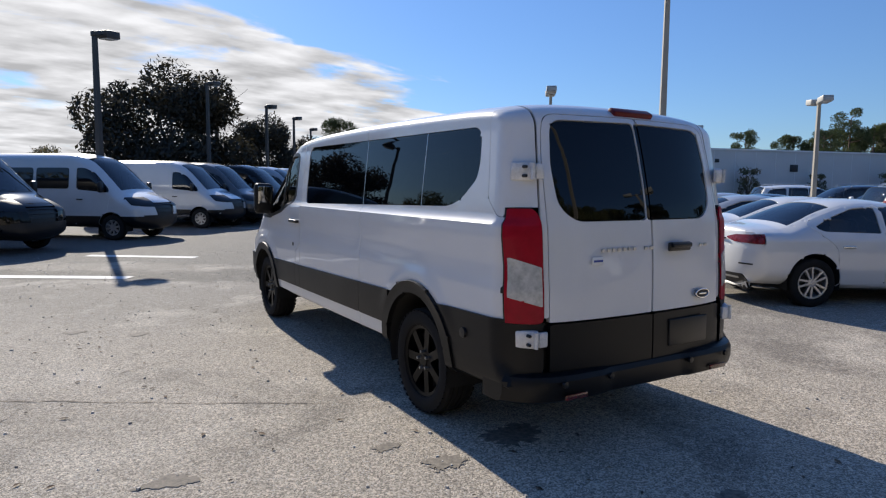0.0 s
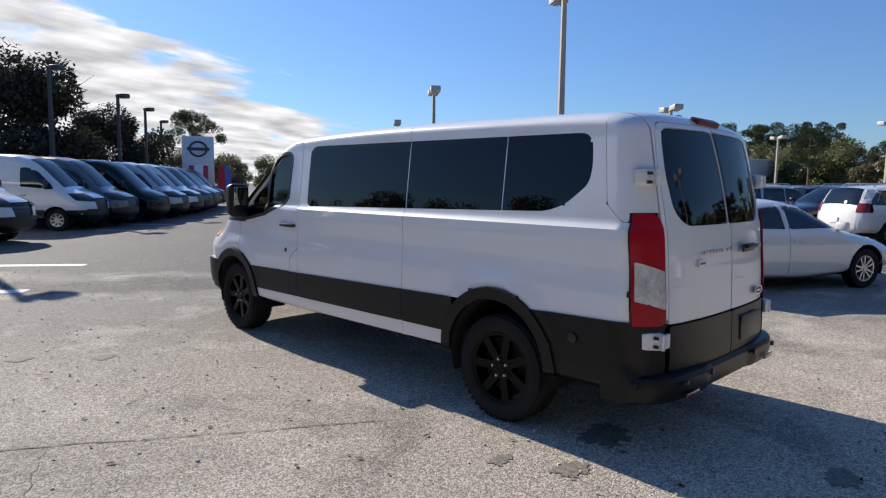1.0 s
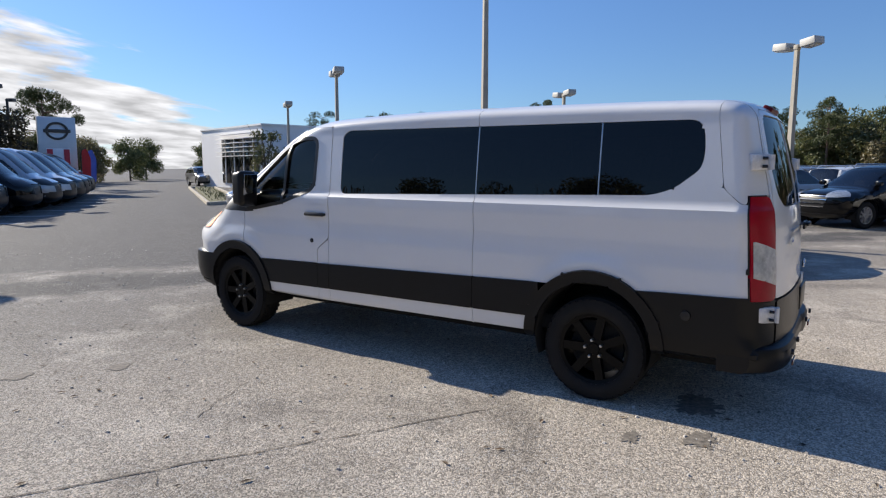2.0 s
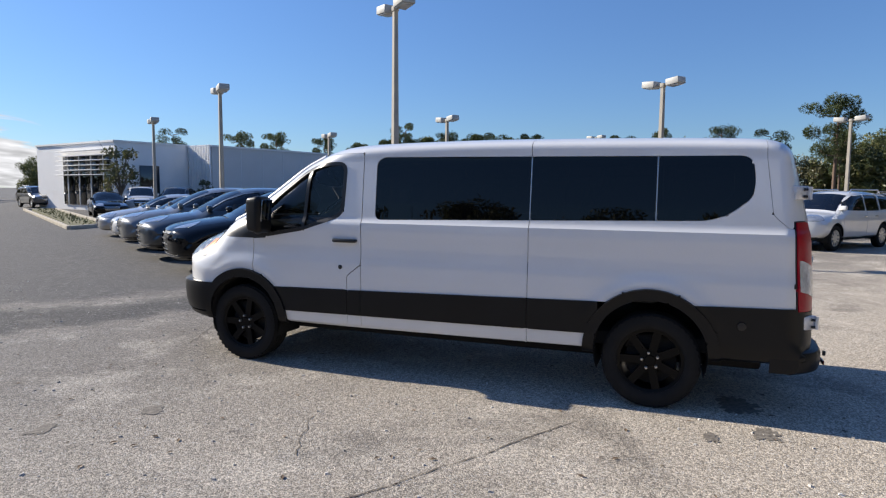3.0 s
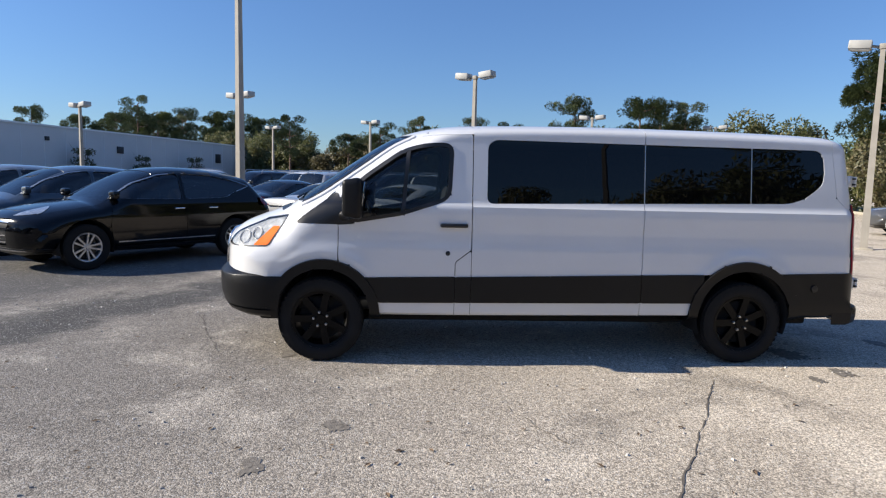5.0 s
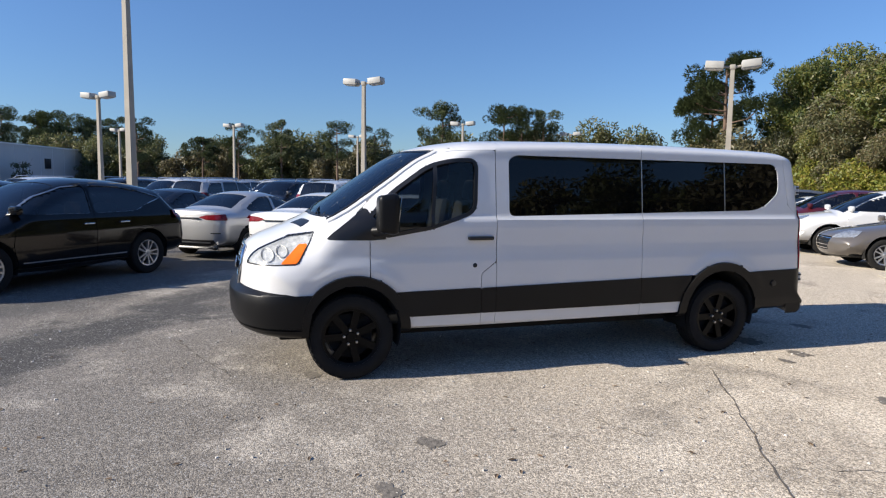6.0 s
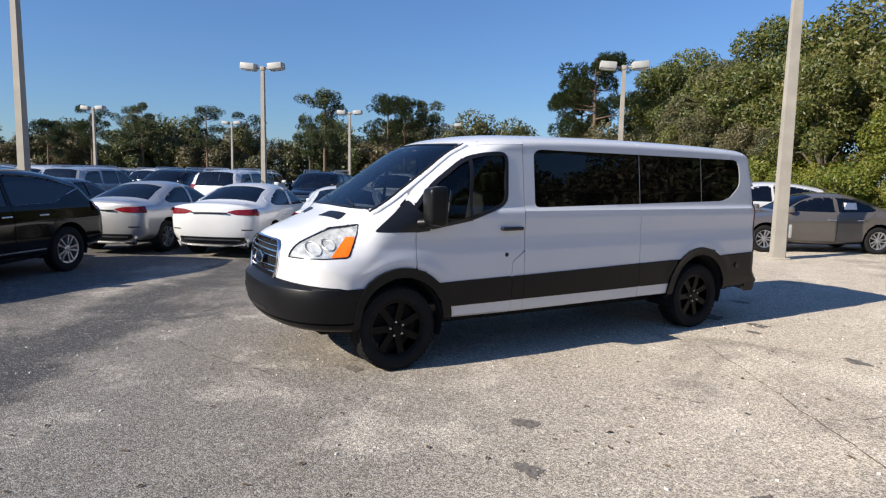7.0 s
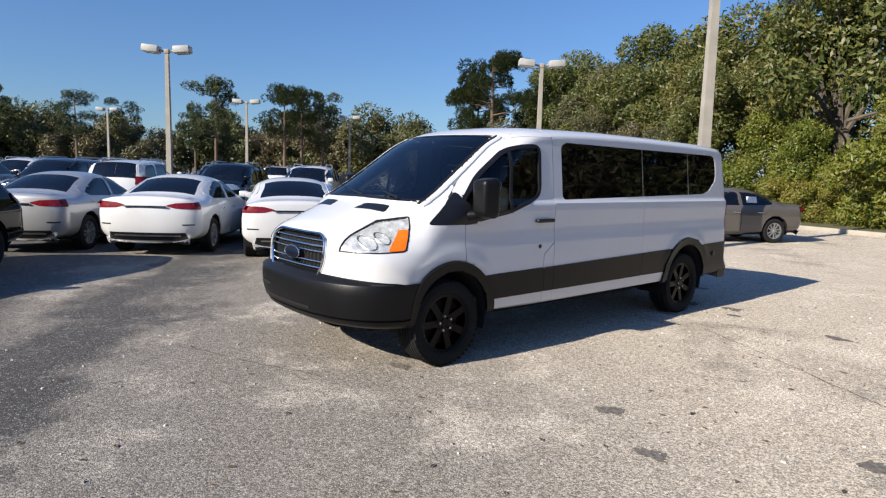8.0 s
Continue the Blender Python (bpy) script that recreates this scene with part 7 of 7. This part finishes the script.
def leafy_tree(name, label, seed, height, spread, count, size, mat, low=0.1, skirt=0):
    """A tapered trunk with forked limbs and an uneven crown of leaves."""
    rnd = random.Random(seed)
    t = thing(name, label, "tree", "trees round the car park")
    b = Bag()
    hub = height * 0.35
    b.tube([(0, 0, -0.1), (0.05, 0.03, hub * 0.5), (0.0, 0.1, hub)], [0.024 * height, 0.018 * height, 0.014 * height], 9)
    lumps = []
    n = rnd.randint(15, 18)
    for i in range(n):
        a = 2.4 * i + rnd.uniform(-0.4, 0.4)
        zz = rnd.uniform(max(0.10, 0.32 + low * 0.3), 0.9)
        reach = spread * (1.0 - abs(zz - 0.55) * 1.25) * rnd.uniform(0.55, 1.0)
        tip = Vector((math.cos(a) * reach, math.sin(a) * reach, height * zz))
        mid = Vector((tip.x * 0.45, tip.y * 0.45, hub + (tip.z - hub) * 0.45 + 0.3))
        b.tube([(0, 0.08, hub * rnd.uniform(0.6, 1.0)), mid, tip], [0.010 * height, 0.006 * height, 0.002 * height], 6)
        for _ in range(3):
            q = tip + Vector((rnd.gauss(0, 0.5), rnd.gauss(0, 0.5), rnd.gauss(0.2, 0.5))) * spread * 0.3
            b.tube([mid.lerp(tip, rnd.uniform(0.5, 1)), q], [0.003 * height, 0.001 * height], 4)
        lumps.append((tip, spread * rnd.uniform(0.15, 0.30)))
        lumps.append((mid.lerp(tip, 0.6) + Vector((0, 0, 0.3)), spread * rnd.uniform(0.16, 0.28)))
    for i in range(skirt):
        a = 2 * math.pi * i / skirt + rnd.uniform(-0.3, 0.3)
        reach, zz = spread * rnd.uniform(0.45, 0.85), rnd.uniform(0.16, 0.5)
        tip = Vector((math.cos(a) * reach, math.sin(a) * reach, height * zz))
        b.tube([(0, 0.05, hub * 0.6), tip], [0.006 * height, 0.002 * height], 5)
        lumps.append((tip, spread * rnd.uniform(0.2, 0.34)))
    lumps.append((Vector((0, 0, height * 0.86)), spread * 0.36))
    lumps.append((Vector((rnd.uniform(-.4, .4), 0, height * 0.60)), spread * 0.5))
    b.put("trunk", M_BARK, t)
    part("crown", *foliage(rnd, lumps, count, size), mat, t, smooth=False)
    return t


def pine_tree(label, seed, height, count, size, wide=1.0):
    """A tall bare trunk with clumps of needles on a few high limbs."""
    rnd = random.Random(seed)
    t = thing("pine_tree", label, "tree", "pines round the car park")
    b = Bag()
    lean = rnd.uniform(-0.3, 0.3)
    b.tube([(0, 0, -0.1), (lean * 0.5, 0, height * 0.5), (lean, 0.1, height * 0.95)], [0.018 * height, 0.013 * height, 0.004 * height], 9)
    lumps = []
    for i in range(14):
        z = height * (rnd.uniform(0.60, 0.97) if i > 2 else rnd.uniform(0.45, 0.6))
        a = 2.4 * i + rnd.uniform(-0.5, 0.5)
        reach = wide * height * 0.27 * rnd.uniform(0.35, 1.0) * (1.25 - (z / height) * 0.75)
        tip = Vector((lean + math.cos(a) * reach, math.sin(a) * reach, z + reach * 0.35 / wide))
        b.tube([(lean * z / height, 0.05, z - 0.2), (tip.x * 0.6, tip.y * 0.6, z), tip], [0.006 * height, 0.004 * height, 0.0015 * height], 5)
        lumps.append((tip, height * rnd.uniform(0.045, 0.07)))
        lumps.append((tip * 0.55 + Vector((lean * 0.45, 0.02, z * 0.45 + reach * 0.1)), height * 0.035))
        for _ in range(3):
            lumps.append((tip + Vector((rnd.gauss(0, .45), rnd.gauss(0, .45), rnd.gauss(0, .16))) * height * 0.10, height * rnd.uniform(0.025, 0.05)))
    b.put("trunk", M_PINEBARK, t)
    part("crown", *foliage(rnd, lumps, count, size, "needle"), M_NEEDLE, t, smooth=False)
    return t


def plant_trees():
    rnd = random.Random(21)
    kinds = [leafy_tree("oak_tree", "dense olive-green tree at the edge of the lot", 1, 9.0, 3.4, 20000, 0.115, M_LEAF, low=-0.6),
             leafy_tree("oak_tree", "dense dull green-brown tree at the edge of the lot", 2, 8.0, 3.2, 19000, 0.110, M_LEAF3, low=-0.6),
             leafy_tree("oak_tree", "yellowing green tree at the edge of the lot", 3, 7.0, 3.0, 18000, 0.100, M_LEAF2, low=-0.8),
             leafy_tree("oak_tree", "tall green tree at the edge of the lot", 4, 10.5, 3.6, 21000, 0.125, M_LEAF, low=-0.7)]
    bush = leafy_tree("bush", "low dense green bush under the trees", 5, 2.6, 1.7, 6500, 0.075, M_LEAF2, low=-1.0)
    far = [leafy_tree("oak_tree", "far green tree along the boundary", 7, 8.0, 4.6, 9000, 0.20, M_FARLEAF, low=-1.0),
           leafy_tree("oak_tree", "far brownish tree along the boundary", 8, 6.5, 4.6, 9000, 0.20, M_FARLEAF2, low=-1.0)]
    pines = [pine_tree("tall pine with a bare trunk and tufted crown", 11, 13.0, 6000, 0.25), pine_tree("tall slender pine with clumped needles", 12, 14.0, 6000, 0.25), pine_tree("broad-topped pine with clumped needles", 15, 12.0, 7500, 0.25, 1.45)]
    base = kinds + far + pines
    spare = {}

    def plant(k, x, y, s, turn=None):
        m = pose(x, y, 0.02, 0, 0, rnd.uniform(0, 360) if turn is None else turn) @ Matrix.Scale(s, 4)
        if id(k) not in spare:
            spare[id(k)] = True
            k.matrix_basis = m
            return k
        c = copy_thing(k, pose(0, 0, 0))
        c.matrix_basis = m
        return c
    # the wood beside the lot
    for i in range(14):
        plant(far[i % 2], -44 + 3.2 * i + rnd.uniform(-0.5, 0.5), -10.5 - 0.63 * i - rnd.uniform(0, 1.5), rnd.uniform(0.8, 1.1))
    edge = [(0.0, -18.7), (4, -19.6), (14, -22.8), (30, -28.0)]
    for (x0, y0), (x1, y1) in zip(edge, edge[1:]):
        n = max(1, int(math.hypot(x1 - x0, y1 - y0) / 2.6))
        for i in range(n):
            f = (i + rnd.uniform(0.2, 0.8)) / n
            x, y = x0 + (x1 - x0) * f, y0 + (y1 - y0) * f
            low = 1.0 - 0.04 * min(1.0, max(0.0, (x - 5.0) / 8.0))
            plant(kinds[rnd.choice((0, 1, 2, 2, 3) if x < 9 else (0, 1, 1, 3))], x, y - rnd.uniform(0, 0.8), low * rnd.uniform(0.55, 0.85))
            for _ in range(3):
                plant(bush, x + rnd.uniform(-1.3, 1.3), y + rnd.uniform(-0.4, 1.0), rnd.uniform(0.6, 1.25))
            plant(kinds[rnd.choice((0, 1, 3))], x + rnd.uniform(-1, 1), y - rnd.uniform(2.6, 4.2), low * rnd.uniform(0.85, 1.2))
            if i % 2:
                plant(kinds[rnd.choice((0, 3))], x + rnd.uniform(-1, 1), y - rnd.uniform(6, 8), low * rnd.uniform(1.1, 1.4))
    # boundary of the far bays
    line = [(24, -24), (38, -25), (50, -18), (57, -6), (64, 6), (74, 20), (86, 36)]
    for (x0, y0), (x1, y1) in zip(line, line[1:]):
        n = max(1, int(math.hypot(x1 - x0, y1 - y0) / 1.9))
        for i in range(n):
            f = (i + rnd.uniform(0.1, 0.9)) / n
            plant(far[rnd.randint(0, 1)], x0 + (x1 - x0) * f + rnd.uniform(-2, 2), y0 + (y1 - y0) * f + rnd.uniform(-2, 2), rnd.uniform(0.58, 0.88))
    for x, y, s in ((38, -8.8, 0.56), (35.6, -12.6, 0.54), (36.6, -14.4, 0.55), (37.5, -16.6, 0.50), (54, -3.4, 0.56), (57, -7.5, 0.50), (58, 1.5, 0.52), (60, 5.5, 0.50), (62, 9, 0.52), (50, -11.5, 0.46), (56, 14, 0.5), (66, 2, 0.55),
                    (84, 42, 0.80), (80, 45, 0.75), (88, 39, 0.8), (93, 36, 0.85), (97, 33, 0.8), (101, 30, 0.8), (104, 26, 0.75), (76, 49, 0.7), (66, 56, 0.7), (60, 62, 0.65), (74, 56, 0.75), (90, 24, 0.62)):
        plant(pines[rnd.randint(0, 2)], x, y, s)
    for i in range(12):
        plant(pines[i % 3], 78 + 2.7 * i + rnd.uniform(-1, 1), 41 - 1.7 * i + rnd.uniform(-2, 2), rnd.uniform(0.66, 0.84))
    plant(pines[2], 27.6, -24.6, 0.86, 60)
    plant(pines[2], 31.5, -26.5, 0.72, 200)
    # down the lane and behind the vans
    dark = leafy_tree("oak_tree", "thinly leaved tree behind the vans, darkened as if backlit", 31, 8.0, 4.6, 34000, 0.15, M_BACKLITLEAF, low=-0.8, skirt=14)
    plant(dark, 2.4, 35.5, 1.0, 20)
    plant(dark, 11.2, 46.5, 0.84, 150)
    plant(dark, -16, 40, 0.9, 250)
    plant(pines[2], 19.5, 52.5, 0.66)
    for x, y, s in ((24, 62, 0.75), (29, 66, 0.7), (33, 72, 0.6), (40, 76, 0.65), (20, 66, 0.7), (16, 70, 0.6), (47, 84, 0.7), (56, 82, 0.7), (62, 78, 0.75), (-4, 78, 0.8), (6, 80, 0.7), (-20, 70, 0.9), (-34, 58, 0.9), (68, 70, 0.8)):
        plant(far[rnd.randint(0, 1)], x, y, s)
    # the near side, behind the camera
    for i in range(22):
        plant(far[i % 2], -38 + rnd.uniform(-3, 3), -30 + i * 4.2, rnd.uniform(0.7, 1.05))
    # small trees along the building
    small = leafy_tree("young_tree", "small sparse autumn tree beside the building", 41, 3.6, 1.3, 700, 0.13, M_LEAF3)
    for x, y, s in ((26.6, 35.2, 1.25), (45.5, 28.2, 0.95), (52.5, 26.4, 0.85), (60, 24.2, 0.9), (70, 21.5, 0.9), (31.0, 31.9, 0.65)):
        plant(small, x, y, s)


plant_trees()
